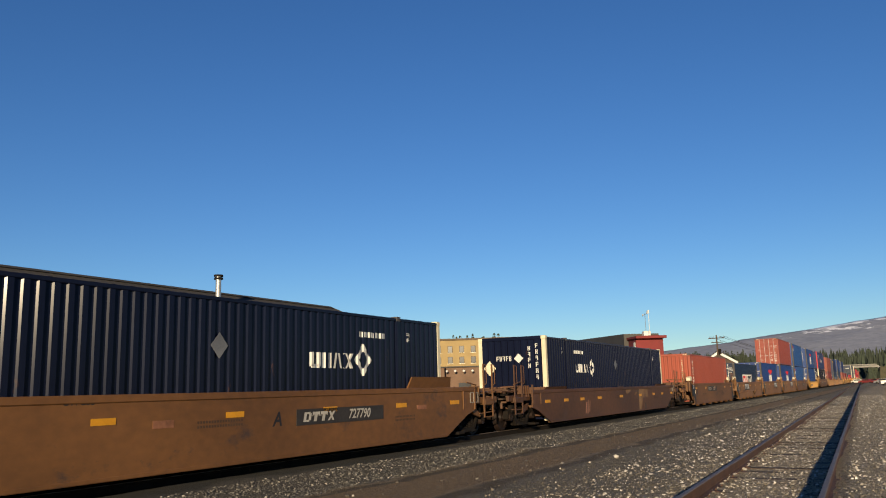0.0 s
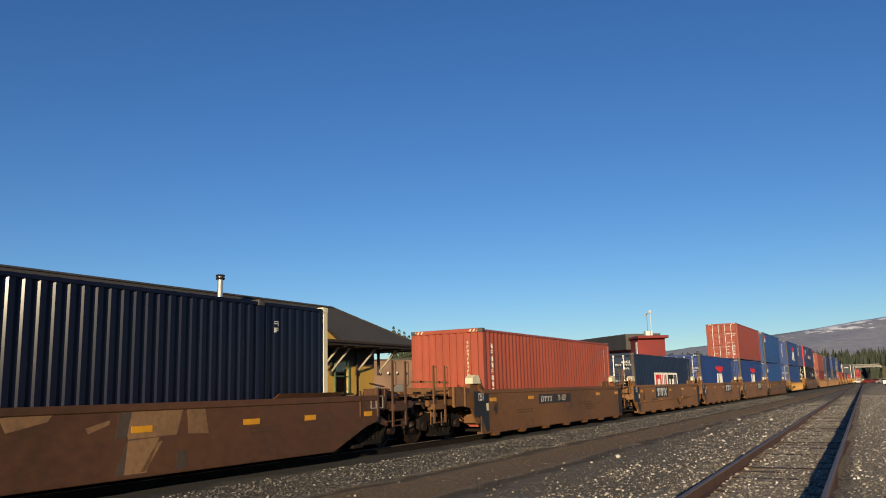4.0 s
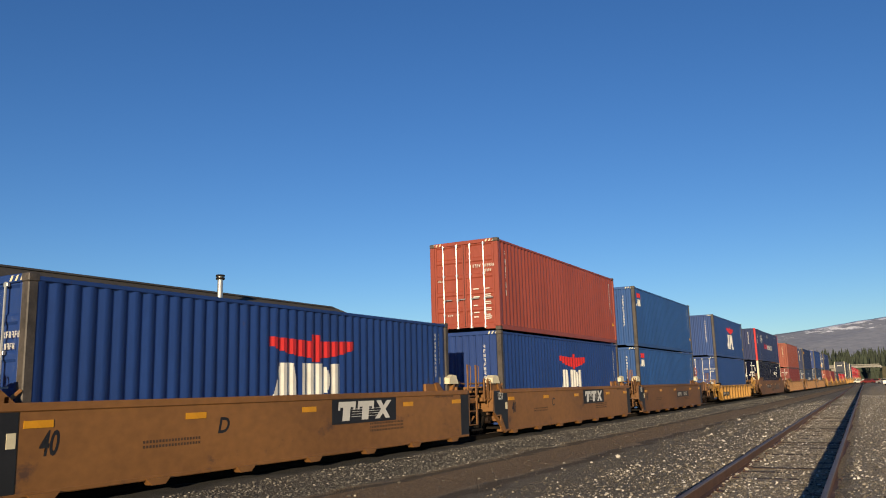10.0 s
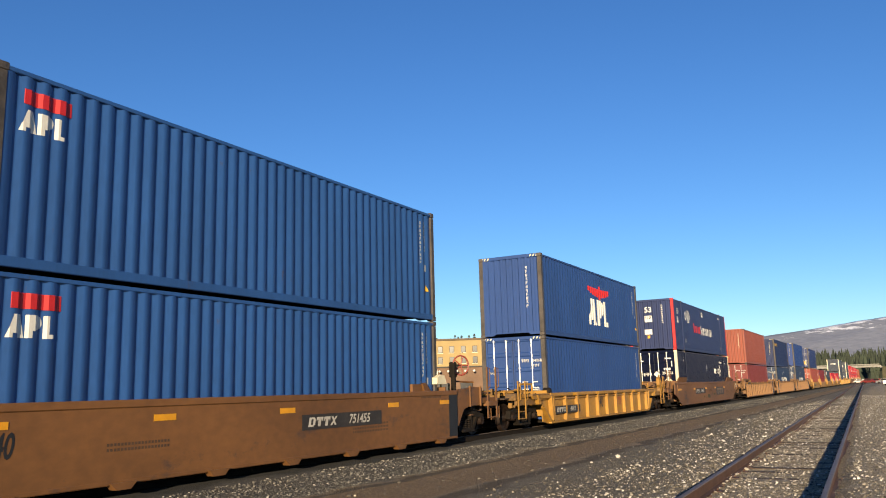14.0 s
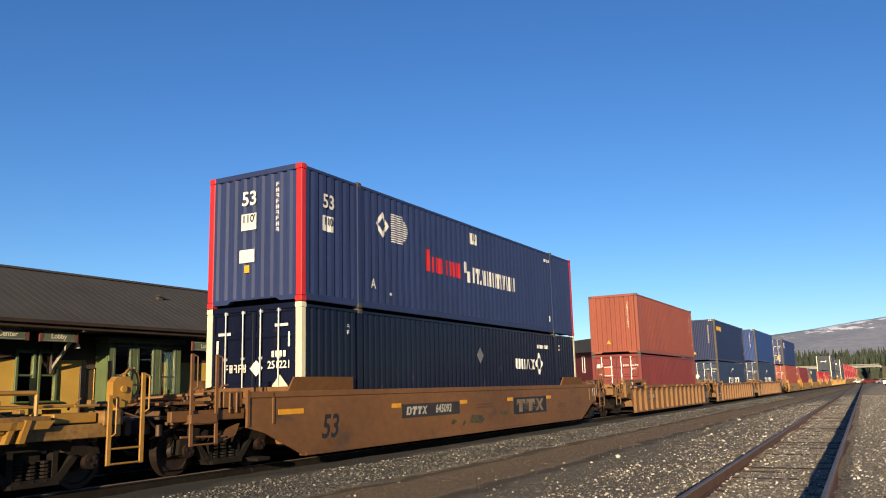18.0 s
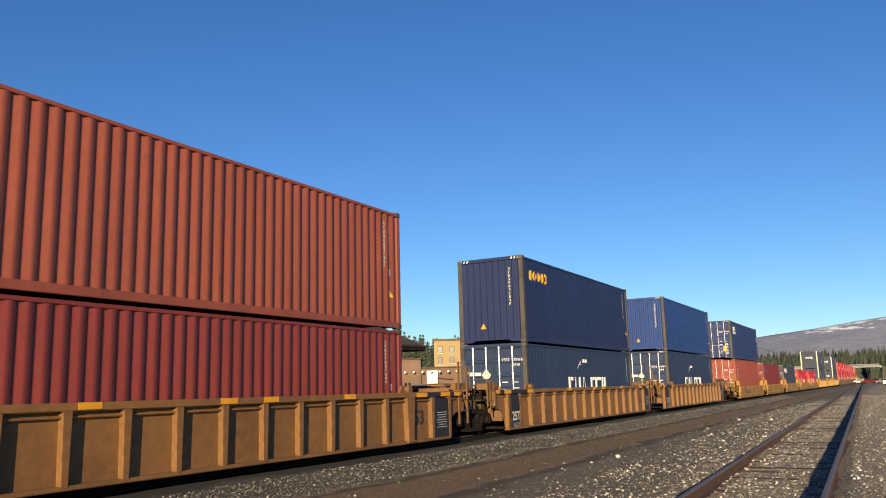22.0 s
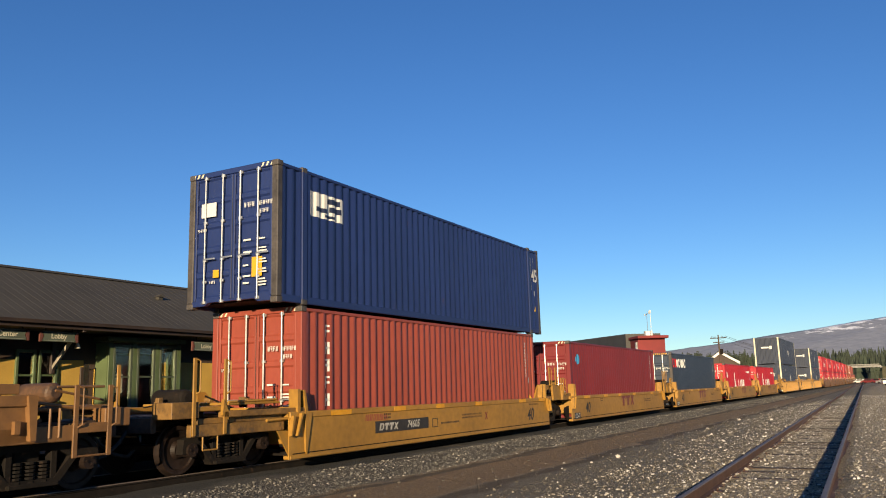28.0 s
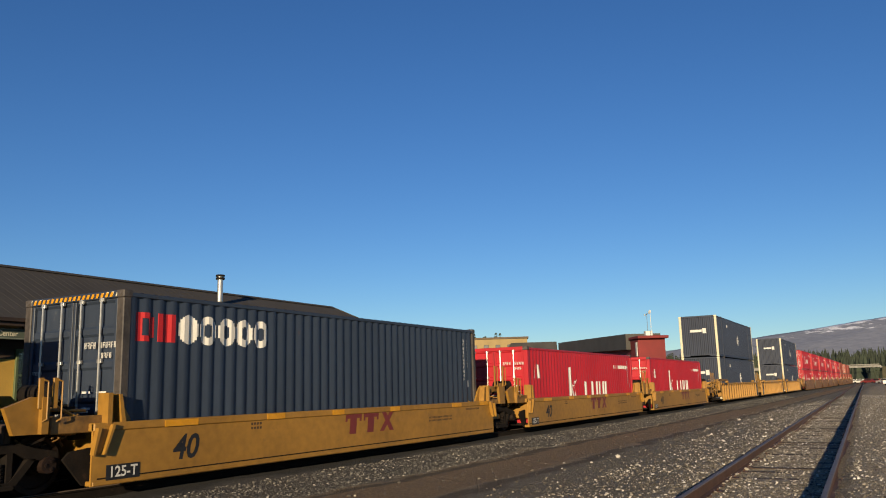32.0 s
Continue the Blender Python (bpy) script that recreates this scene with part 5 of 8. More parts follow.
    part("ridge_cap", (lambda b: b.prism([(RIDGE_X - 0.18, RIDGE_Z - 0.05), (RIDGE_X, RIDGE_Z + 0.045), (RIDGE_X + 0.18, RIDGE_Z - 0.05)], 1, Y0 - 0.03, HIP_RIDGE) and b)(Build()), ROOF, st)
    part("end_fascia", (lambda b: b.box((EAVE_X + far_x) / 2, HIP_EAVE + 0.03, EAVE_Z - 0.16, EAVE_X - far_x, 0.05, 0.18, 0.008) and b)(Build()), FASCIA, st)
    part("fascia", (lambda b: b.box(EAVE_X + 0.02, (Y0 + HIP_EAVE) / 2, EAVE_Z - 0.11, 0.05, HIP_EAVE - Y0, 0.20, 0.008) and b)(Build()), FASCIA, st)
    part("gutter", (lambda b: b.prism([(EAVE_X + 0.05, EAVE_Z - 0.12), (EAVE_X + 0.16, EAVE_Z - 0.10), (EAVE_X + 0.17, EAVE_Z - 0.01), (EAVE_X + 0.05, EAVE_Z - 0.01)], 1, Y0, HIP_EAVE) and b)(Build()), FASCIA, st)
    part("soffit", (lambda b: (b.box((EAVE_X + WALL_X) / 2 - 0.05, (Y0 + Y1) / 2, EAVE_Z - 0.17, EAVE_X - WALL_X - 0.1, Y1 - Y0, 0.03), b.box((EAVE_X + far_x) / 2, Y1 + 0.25, EAVE_Z - 0.2, EAVE_X - far_x - 0.1, HIP_EAVE - Y1 + 0.5, 0.03)) and b)(Build()), FASCIA, st)
    for yy in [31.6, 29.85, 27.95, 27.15, 23.5, 22.6] + [14.8 - 2.9 * i for i in range(10)]:
        br = part("eave_bracket", kept("bracket", "eave_bracket", FASCIA, lambda b: (b.box((WALL_X + EAVE_X) / 2 - 0.1, 0, 3.2, 1.6, 0.1, 0.09, 0.01), b.box(WALL_X + 0.05, 0, 2.65, 0.10, 0.12, 1.2, 0.01))), FASCIA, st, at=pose(0, yy, 0))
        part("brace", kept("brace", "brace", BRACE, lambda b: b.rod((WALL_X + 0.06, 0, 2.2), (EAVE_X - 0.35, 0, 3.16), 0.055, 4)), BRACE, br, "pale slanting brace with sunlight in its colour")
    # small gable over the eave
    g = part("eave_gable", (lambda b: b.prism([(24.45, EAVE_Z + 0.02), (25.55, EAVE_Z + 0.54), (26.65, EAVE_Z + 0.02)], 0, EAVE_X - 0.25, EAVE_X - 0.06) and b)(Build()), SIDING, st, "yellow boarded little gable")
    for a, c in (((24.25, EAVE_Z - 0.02), (25.55, EAVE_Z + 0.64)), ((25.55, EAVE_Z + 0.64), (26.85, EAVE_Z - 0.02))):
        part("gable_roof", (lambda b: b.prism([(a[0], a[1]), (c[0], c[1]), (c[0], c[1] - 0.08), (a[0], a[1] - 0.08)], 0, EAVE_X - 1.2, EAVE_X + 0.06) and b)(Build()), ROOF, g)
    # bay window of green boards
    bx, b0, b1, zt = -20.35, 16.26, 19.10, 3.14
    bay = part("bay_window", (lambda b: (b.box((bx + WALL_X) / 2, (b0 + b1) / 2, 0.45, bx - WALL_X, b1 - b0, 1.0, 0.01), b.box((bx + WALL_X) / 2 + 0.05, (b0 + b1) / 2, zt - 0.06, bx - WALL_X + 0.2, b1 - b0 + 0.2, 0.14, 0.015),
               b.box((bx + WALL_X) / 2, b0 + 0.06, 1.95, bx - WALL_X, 0.12, 2.05), b.box((bx + WALL_X) / 2, b1 - 0.06, 1.95, bx - WALL_X, 0.12, 2.05)) and b)(Build()), GREEN, st, "green boarded bay with three tall windows")
    for i in range(4):
        yy = b0 + 0.1 + (b1 - b0 - 0.2) * i / 3
        part("bay_post", (lambda b: b.box(bx - 0.02, yy, 1.95, 0.12, 0.17, 2.05, 0.01) and b)(Build()), GREEN, bay)
    for i in range(3):
        ya = b0 + 0.19 + (b1 - b0 - 0.2) * i / 3
        yb = b0 + 0.01 + (b1 - b0 - 0.2) * (i + 1) / 3
        sash_window(bay, bx - 0.02, ya, yb, 0.98, 2.93, SASH, 2 if i == 0 else 1)
    # flue
    fl = part("flue", (lambda b: b.rod((-22.2, 22.72, 4.55), (-22.2, 22.72, 5.85), 0.105, 18) and b)(Build()), STEEL, st, "galvanised flue pipe with a cap")
    part("flue_cap", (lambda b: (b.rod((-22.2, 22.72, 5.72), (-22.2, 22.72, 5.79), 0.17, 18), b.rod((-22.2, 22.72, 5.83), (-22.2, 22.72, 5.90), 0.17, 18)) and b)(Build()), GRIME, fl)
    part("flue_collar", (lambda b: b.rod((-22.2, 22.72, 4.62), (-22.2, 22.72, 4.86), 0.20, 18, 0.12) and b)(Build()), ROOF, fl)
    part("roof_vent", (lambda b: (b.box(-22.0, 19.6, 4.70, 0.16, 0.22, 0.12, 0.02), b.prism([(19.44, 4.75), (19.6, 4.84), (19.76, 4.75)], 0, -22.12, -21.88)) and b)(Build()), ROOF, st)
    part("valley_flashing", (lambda b: b.prism([(EAVE_X - 0.9, EAVE_Z + 0.46), (EAVE_X - 0.1, EAVE_Z + 0.06), (EAVE_X - 0.1, EAVE_Z + 0.075), (EAVE_X - 0.9, EAVE_Z + 0.475)], 1, 23.62, 23.72) and b)(Build()), STEEL, st)
    return st


build_station()


SIGN_END = surface("dark_red_sign_end", (0.16, 0.055, 0.04), 0.6, vary=0.2)


def hanging_sign(y, z, word, w=1.16):
    s = thing("station_sign", "dull green hanging station sign with pale border and lettering", "sign", "station signs", set_back(pose(EAVE_X - 0.25, y, z)))
    h = w / 2 - 0.07
    part("board", (lambda b: b.prism([(-h, -0.14), (h, -0.14), (h - 0.05, 0.0), (h, 0.14), (-h, 0.14), (-h + 0.05, 0.0)], 0, -0.025, 0.025) and b)(Build()), SIGN, s)
    part("border", (lambda b: [b.box(0.028, 0, q, 0.008, 2 * h - 0.12, 0.012) for q in (-0.115, 0.115)] and b)(Build()), GREY_TRIM, s)
    for q in (-1, 1):
        part("end_plate", (lambda b: b.prism([(q * (h - 0.03), 0.0), (q * (h + 0.02), 0.15), (q * (h + 0.07), 0.15), (q * (h + 0.07), -0.15), (q * (h + 0.02), -0.15)], 0, -0.03, 0.03) and b)(Build()), SIGN_END, s, "dark red notched end plate")
        part("hanger", (lambda b: b.rod((0, q * w * 0.35, 0.13), (0, q * w * 0.35, 3.28 - z), 0.012, 6) and b)(Build()), GRIME, s)
    part("lettering", word_mesh(word, 0.135, CREAM), CREAM, s, at=east(0.0325, -0.02, 0))


GREY_TRIM = surface("pale_sign_border", (0.34, 0.35, 0.28), 0.6, vary=0.15)
hanging_sign(12.72, 3.03, "Center")
hanging_sign(14.19, 3.02, "Lobby")
hanging_sign(19.63, 2.93, "Lobby", 1.26)


def eave_lamp(y):
    s = thing("eave_lamp", "small pale lamp hanging under the depot eave", "lamp", "lamps under the eave", set_back(pose(EAVE_X - 0.55, y, 0)))
    part("shade", (lambda b: b.rod((0, 0, 2.74), (0, 0, 2.90), 0.09, 12, 0.03) and b)(Build()), CREAM, s)
    part("stem", (lambda b: b.rod((0, 0, 2.90), (0, 0, 3.24), 0.014, 6) and b)(Build()), GRIME, s)


for yy in (15.0, 20.3):
    eave_lamp(yy)

PAVING = surface("dark_asphalt_paving", (0.050, 0.046, 0.042), 0.9, vary=0.25, grain=22, blotch=0.8, bump=0.004)
plat = thing("platform", "dark paved station platform beside the main track", "platform", kind="structure")
for i in range(24):
    part("slab", kept("slab", "slab", PAVING, lambda b: b.box(-18.6, 0, -0.09, 9.6, 1.985, 0.20, 0.012)), PAVING, plat, at=pose(0, -12 + 2.0 * i, 0))

# ---- far buildings ----
TAN = surface("tan_plaster", (0.42, 0.30, 0.13), 0.85, vary=0.14, grain=8, blotch=0.4)
REDWALL = surface("dark_red_boarding", (0.25, 0.022, 0.02), 0.75, vary=0.2, grain=8, blotch=0.5)
SHINGLE = surface("grey_shingle", (0.085, 0.078, 0.07), 0.85, vary=0.2, grain=8, blotch=0.5)
DARKWIN = surface("dark_far_window", (0.03, 0.03, 0.035), 0.15, vary=0.2)


def hotel():
    h = thing("hotel_building", "tan plastered block with rows of small windows", "building", m=pose(-80.0, 163.0, GROUND, 0, 0, 26))
    part("wall", (lambda b: b.box(0, 5, 6.3, 21, 10, 12.6) and b)(Build()), TAN, h)
    part("cornice", (lambda b: b.box(0, 5, 12.72, 21.6, 10.6, 0.4, 0.03) and b)(Build()), surface("brown_cornice", (0.16, 0.11, 0.07), 0.8), h)
    for zi, z in enumerate((3.4, 5.7, 8.1, 10.5)):
        for i in range(8):
            x = -9.1 + i * 2.6
            w = part("window", (lambda b: (b.box(x, -0.03, z, 1.1, 0.08, 1.5, 0.02)) and b)(Build()), FASCIA, h)
            part("pane", (lambda b: (b.box(x, -0.08, z, 0.9, 0.03, 1.3)) and b)(Build()), DARKWIN, w)
            part("window_sill", (lambda b: (b.box(x, -0.1, z - 0.8, 1.3, 0.2, 0.1)) and b)(Build()), CREAM, w)
    low = thing("shop_building", "low brown plastered shop with taller end and round lamps", "building", m=pose(-37.0, 73.0, GROUND, 0, 0, 28))
    stucco = surface("brown_stucco", (0.21, 0.125, 0.078), 0.85, vary=0.25, grain=9, blotch=0.6, bump=0.004)
    part("wall", (lambda b: b.box(1.5, 2, 1.9, 13, 4, 3.8) and b)(Build()), stucco, low)
    part("roof", (lambda b: b.box(1.6, 2, 3.86, 13.4, 4.4, 0.12, 0.02) and b)(Build()), SHINGLE, low)
    tall = part("end_block", (lambda b: b.box(-9.25, 2, 2.35, 8.4, 4.6, 4.7) and b)(Build()), stucco, low, "taller brown end of the shop")
    part("block_roof", (lambda b: b.box(-9.25, 2, 4.76, 8.7, 4.9, 0.12, 0.02) and b)(Build()), SHINGLE, tall)
    for i in range(8):
        part("window", (lambda b: b.box(-12 + i * 2.3, -0.34, 1.6, 1.2, 0.06, 1.3, 0.02) and b)(Build()), DARKWIN, low)
    for i in range(16):
        lamp = part("round_lamp", (lambda b: b.ring([(q, math.sqrt(max(0.0, 0.13 ** 2 - q * q))) for q in (-0.13, -0.11, -0.06, 0.0, 0.06, 0.11, 0.13)], n=10) or b)(Build()), WHITE, low, "white globe on a short arm", at=pose(-12.6 + 0.86 * i, -0.9, 3.42))
        part("lamp_arm", (lambda b: b.rod((0, 0.1, 0.02), (0, 0.8, 0.1), 0.025, 6) and b)(Build()), SEAL, lamp)
    part("sign_board", (lambda b: b.box(-3.9, -0.42, 2.9, 1.1, 0.08, 1.3, 0.02) and b)(Build()), WHITE, low, "plain white board on the shop front")


hotel()


def red_hall():
    r = thing("red_hall", "dark red boarded hall with deep grey fascia and a tower", "building")
    a, c = Vector((-45.5, 122.0, 0)), Vector((-25.2, 89.5, 0))
    w = (c - a)
    L = w.length
    r.matrix_basis = Matrix.Translation((c.x, c.y, GROUND)) @ pose(0, 0, 0, 0, 0, math.degrees(math.atan2(w.y, w.x)))
    part("wall", (lambda b: b.prism([(-L, 0), (0, 0), (0, 5.495), (-L, 6.695)], 1, 0.2, 3.4) and b)(Build()), REDWALL, r)
    part("fascia", (lambda b: b.prism([(-L, 6.7), (0.0, 5.5), (0.0, 7.25), (-L, 8.5)], 1, -0.5, 3.5) and b)(Build()), SHINGLE, r, "deep sloping grey shingled fascia")
    for q in (0.9, 7.5, 14.0):
        win = part("window", (lambda b: [b.box(-L + q + e, 0.17, 4.6, 0.16, 0.12, 2.4, 0.02) for e in (-0.7, 0.7)] + [b.box(-L + q, 0.17, z, 1.23, 0.12, 0.16, 0.02) for z in (3.48, 5.72)] and b)(Build()), WHITE, r, "white framed window")
        part("pane", (lambda b: b.box(-L + q, 0.18, 4.6, 1.23, 0.03, 2.08) and b)(Build()), DARKWIN, win)
    tw = part("tower", (lambda b: b.box(1.45, 1.5, 3.25, 2.8, 3.0, 6.5) and b)(Build()), REDWALL, r, "square dark red tower")
    part("tower_roof", (lambda b: b.box(1.75, 1.5, 6.66, 3.8, 3.4, 0.30, 0.05) and b)(Build()), REDWALL, tw)
    part("window", (lambda b: b.box(2.3, -0.03, 5.4, 0.5, 0.08, 1.5) and b)(Build()), WHITE, tw)
    part("roof_unit", (lambda b: (b.box(0.35, 2.0, 7.15, 0.75, 0.8, 0.7, 0.05), b.box(0.5, 2.0, 6.9, 0.4, 0.4, 0.4)) and b)(Build()), WHITE, r, "white rooftop unit")
    m1 = part("mast", (lambda b: (b.rod((1.55, 2, 6.8), (1.55, 2, 9.6), 0.028, 6), b.box(1.55, 2, 9.6, 0.15, 0.15, 0.32, 0.03), b.box(1.55, 2, 7.9, 0.22, 0.05, 0.05)) and b)(Build()), WHITE, r, "white aerial mast")
    part("mast", (lambda b: (b.rod((-2.9, 3, 7.0), (-2.9, 3, 9.8), 0.03, 6), b.rod((-3.7, 3, 9.6), (-2.0, 3, 9.7), 0.025, 6), b.box(-3.7, 3, 9.65, 0.12, 0.12, 0.25), b.box(-2.0, 3, 9.8, 0.16, 0.16, 0.3)) and b)(Build()), STEEL, r, "thin aerial mast with cross arm")


red_hall()


def red_annex():
    """A hipped house beside the hall."""
    r = thing("red_house", "dark red boarded house with grey hipped roof", "house", m=pose(-46.2, 121.6, GROUND, 0, 0, 24))
    part("wall", (lambda b: b.box(-4.4, 3.0, 3.1, 8.0, 6.0, 6.2) and b)(Build()), REDWALL, r)
    part("roof", (lambda b: b.add([(-9.0, -0.6, 6.1), (0.2, -0.6, 6.1), (0.2, 6.6, 6.1), (-9.0, 6.6, 6.1), (-7.2, 3.0, 8.9), (0.2, 3.0, 8.9)], [(0, 1, 5, 4), (2, 3, 4, 5), (3, 0, 4), (1, 2, 5), (3, 2, 1, 0)]) or b)(Build()), SHINGLE, r)
    for x in (-6.4, -3.2):
        w = part("window", (lambda b: b.box(x, -0.03, 4.2, 1.3, 0.08, 1.7, 0.02) and b)(Build()), WHITE, r)
        part("pane", (lambda b: b.box(x, -0.08, 4.2, 1.0, 0.03, 1.4) and b)(Build()), DARKWIN, w)


red_annex()


def gable_house():
    h = thing("gabled_shed", "dark shed with white barge boards", "building", m=pose(-26.0, 150.0, GROUND, 0, 0, 10))
    part("wall", (lambda b: b.prism([(-2.6, 0), (-2.6, 5.2), (-0.2, 6.85), (2.7, 5.1), (2.7, 0)], 1, 0, 8) and b)(Build()), UMBER, h)
    for q, s in ((((-2.9, 5.2), (-0.1, 7.15)), 1), (((-0.3, 7.15), (3.0, 5.15)), 1)):
        part("barge_board", (lambda b: b.prism([q[0], q[1], (q[1][0], q[1][1] - 0.45), (q[0][0], q[0][1] - 0.45)], 1, -0.4, -0.05) and b)(Build()), WHITE, h, "white barge board")
    p = thing("utility_pole", "wooden utility pole with cross arm and insulators", "pole", m=pose(-24.5, 140.0, GROUND))
    part("pole", (lambda b: b.rod((0, 0, 0), (0, 0, 9.4), 0.16, 8, 0.11) and b)(Build()), TIE, p)
    part("cross_arm", (lambda b: (b.box(0.0, 0, 8.9, 2.6, 0.12, 0.14), b.box(0, 0, 8.2, 1.8, 0.12, 0.14)) and b)(Build()), TIE, p)
    part("transformer", (lambda b: b.rod((0.35, 0, 6.2), (0.35, 0, 7.1), 0.25, 10) and b)(Build()), GRIME, p)
    for q in (-1.1, -0.5, 0.5, 1.1):
        part("insulator", (lambda b: b.rod((q, 0, 8.97), (q, 0, 9.2), 0.05, 6) and b)(Build()), STEEL, p)
    wires = thing("overhead_wires", "overhead wires from the pole across the yard", "wire")
    for k, q in enumerate((-1.1, 0.5, 1.1)):
        b = Build()
        pts = [Vector((-24.5 + q, 140 + 0.1 * q, 8.9)).lerp(Vector((-16.0 + q, 330.0, 9.5)), i / 12) - Vector((0, 0, 2.2 * (1 - (2 * i / 12 - 1) ** 2))) for i in range(13)]
        for u, v in zip(pts[:-1], pts[1:]):
            b.rod(u, v, 0.025, 4)
        part("wire", b, SEAL, wires)


gable_house()

# ---- trees, bridge, hills ----
BARK = surface("conifer_bark", (0.07, 0.05, 0.035), 0.95, vary=0.3, grain=20, blotch=3)
NEEDLE = surface("conifer_needles", (0.050, 0.066, 0.034), 0.85, vary=0.4, grain=5, blotch=1.2, per_piece=0.35)


def conifer(seed, h):
    rng = random.Random(seed)
    t = thing("conifer", "dark green conifer with ragged crown", "tree", "trees behind the yard")
    part("trunk", (lambda b: b.rod((0, 0, 0), (0, 0, h * 0.97), 0.02 * h, 7, 0.01) and b)(Build()), BARK, t)
    b = Build()
    tiers = 17
    for i in range(tiers):
        z = h * (0.12 + 0.86 * i / tiers)
        r = h * 0.17 * (1 - i / tiers) ** 0.8 + 0.12
        n = 9 if i < 12 else 6
        for j in range(n):
            a = math.tau * (j + rng.random() * 0.7) / n
            q = r * rng.uniform(0.6, 1.15)
            d = Vector((math.cos(a), math.sin(a), 0))
            s = Vector((-d.y, d.x, 0)) * q * 0.26
            root, tip = Vector((0, 0, z + h * 0.035)), d * q + Vector((0, 0, z - q * rng.uniform(0.25, 0.6)))
            mid = root.lerp(tip, 0.55)
            up = Vector((0, 0, h * 0.012))
            b.add([root, mid + s, tip, mid - s, mid + up * 2], [(0, 1, 4), (1, 2, 4), (2, 3, 4), (3, 0, 4), (0, 3, 2, 1)])
    part("crown", b, NEEDLE, t)
    return t


def wood():
    rng = random.Random(5)
    kinds = [conifer(i, (9, 11, 13, 10)[i]) for i in range(4)]
    spots = []
    for i in range(120):
        a = 14.6 - 6.6 * (i + rng.random() * 0.8) / 120
        d = 270 + 90 * rng.random()
        spots.append((-d * math.sin(radians(a)), d * math.cos(radians(a)), d * rng.uniform(0.033, 0.044) / (9, 11, 13, 10)[i % 4]))
    for i in range(52):
        a = 24.4 + 7.0 * (i + rng.random()) / 52
        d = 195 + 22 * rng.random()
        tall = (9, 11, 13, 10)[len(spots) % 4]
        spots.append((-d * math.sin(radians(a)), d * math.cos(radians(a)), d * rng.uniform(0.062, 0.080) / tall))
    for a, q in ((29.9, 0.074), (30.3, 0.077), (30.75, 0.080), (31.2, 0.082), (31.55, 0.087), (31.9, 0.090), (32.3, 0.094)):
        tall = (9, 11, 13, 10)[len(spots) % 4]
        spots.append((-150 * math.sin(radians(a)), 150 * math.cos(radians(a)), 150 * q / tall))
    for i, (x, y, s) in enumerate(spots):
        m = pose(x, y, GROUND - 0.1, 0, 0, rng.random() * 360)
        k = kinds[i % 4]
        if i < 4:
            k.matrix_basis = m
            k.scale = (s, s, s)
        else:
            copy_thing(k, m).scale = (s, s, s)


wood()


def far_wood():
    """Forest on the far flats: many small ragged trees in one mesh."""
    rng = random.Random(9)
    b = Build()
    for i in range(2600):
        d = 480 + 900 * rng.random() ** 1.4
        a = radians(rng.uniform(-6, 24))
        x, y = -d * math.sin(a), d * math.cos(a)
        if d < 620 and -70 < x < 40:
            continue
        h = rng.uniform(11, 19) * (0.8 + d / 2200)
        r = h * rng.uniform(0.13, 0.2)
        z0 = max(0.0, d - 700) * 0.035
        for j in range(3):
            zb, zt, rr = z0 + h * (0.05 + 0.28 * j), z0 + h * (0.5 + 0.25 * j), r * (1 - 0.28 * j)
            n = 6
            vs = [(x + rr * rng.uniform(0.7, 1.25) * math.cos(math.tau * q / n), y + rr * math.sin(math.tau * q / n), zb + rng.uniform(-0.3, 0.3)) for q in range(n)] + [(x, y, zt)]
            b.add(vs, [(q, (q + 1) % n, n) for q in range(n)])
    tagged(new("far_forest", b.mesh("far_forest", surface("far_needles", (0.045, 0.06, 0.035), 0.9, vary=0.35, grain=2, blotch=0.4, per_piece=-0.3))), "dark conifer forest below the mountain", "forest", kind="stuff")


far_wood()


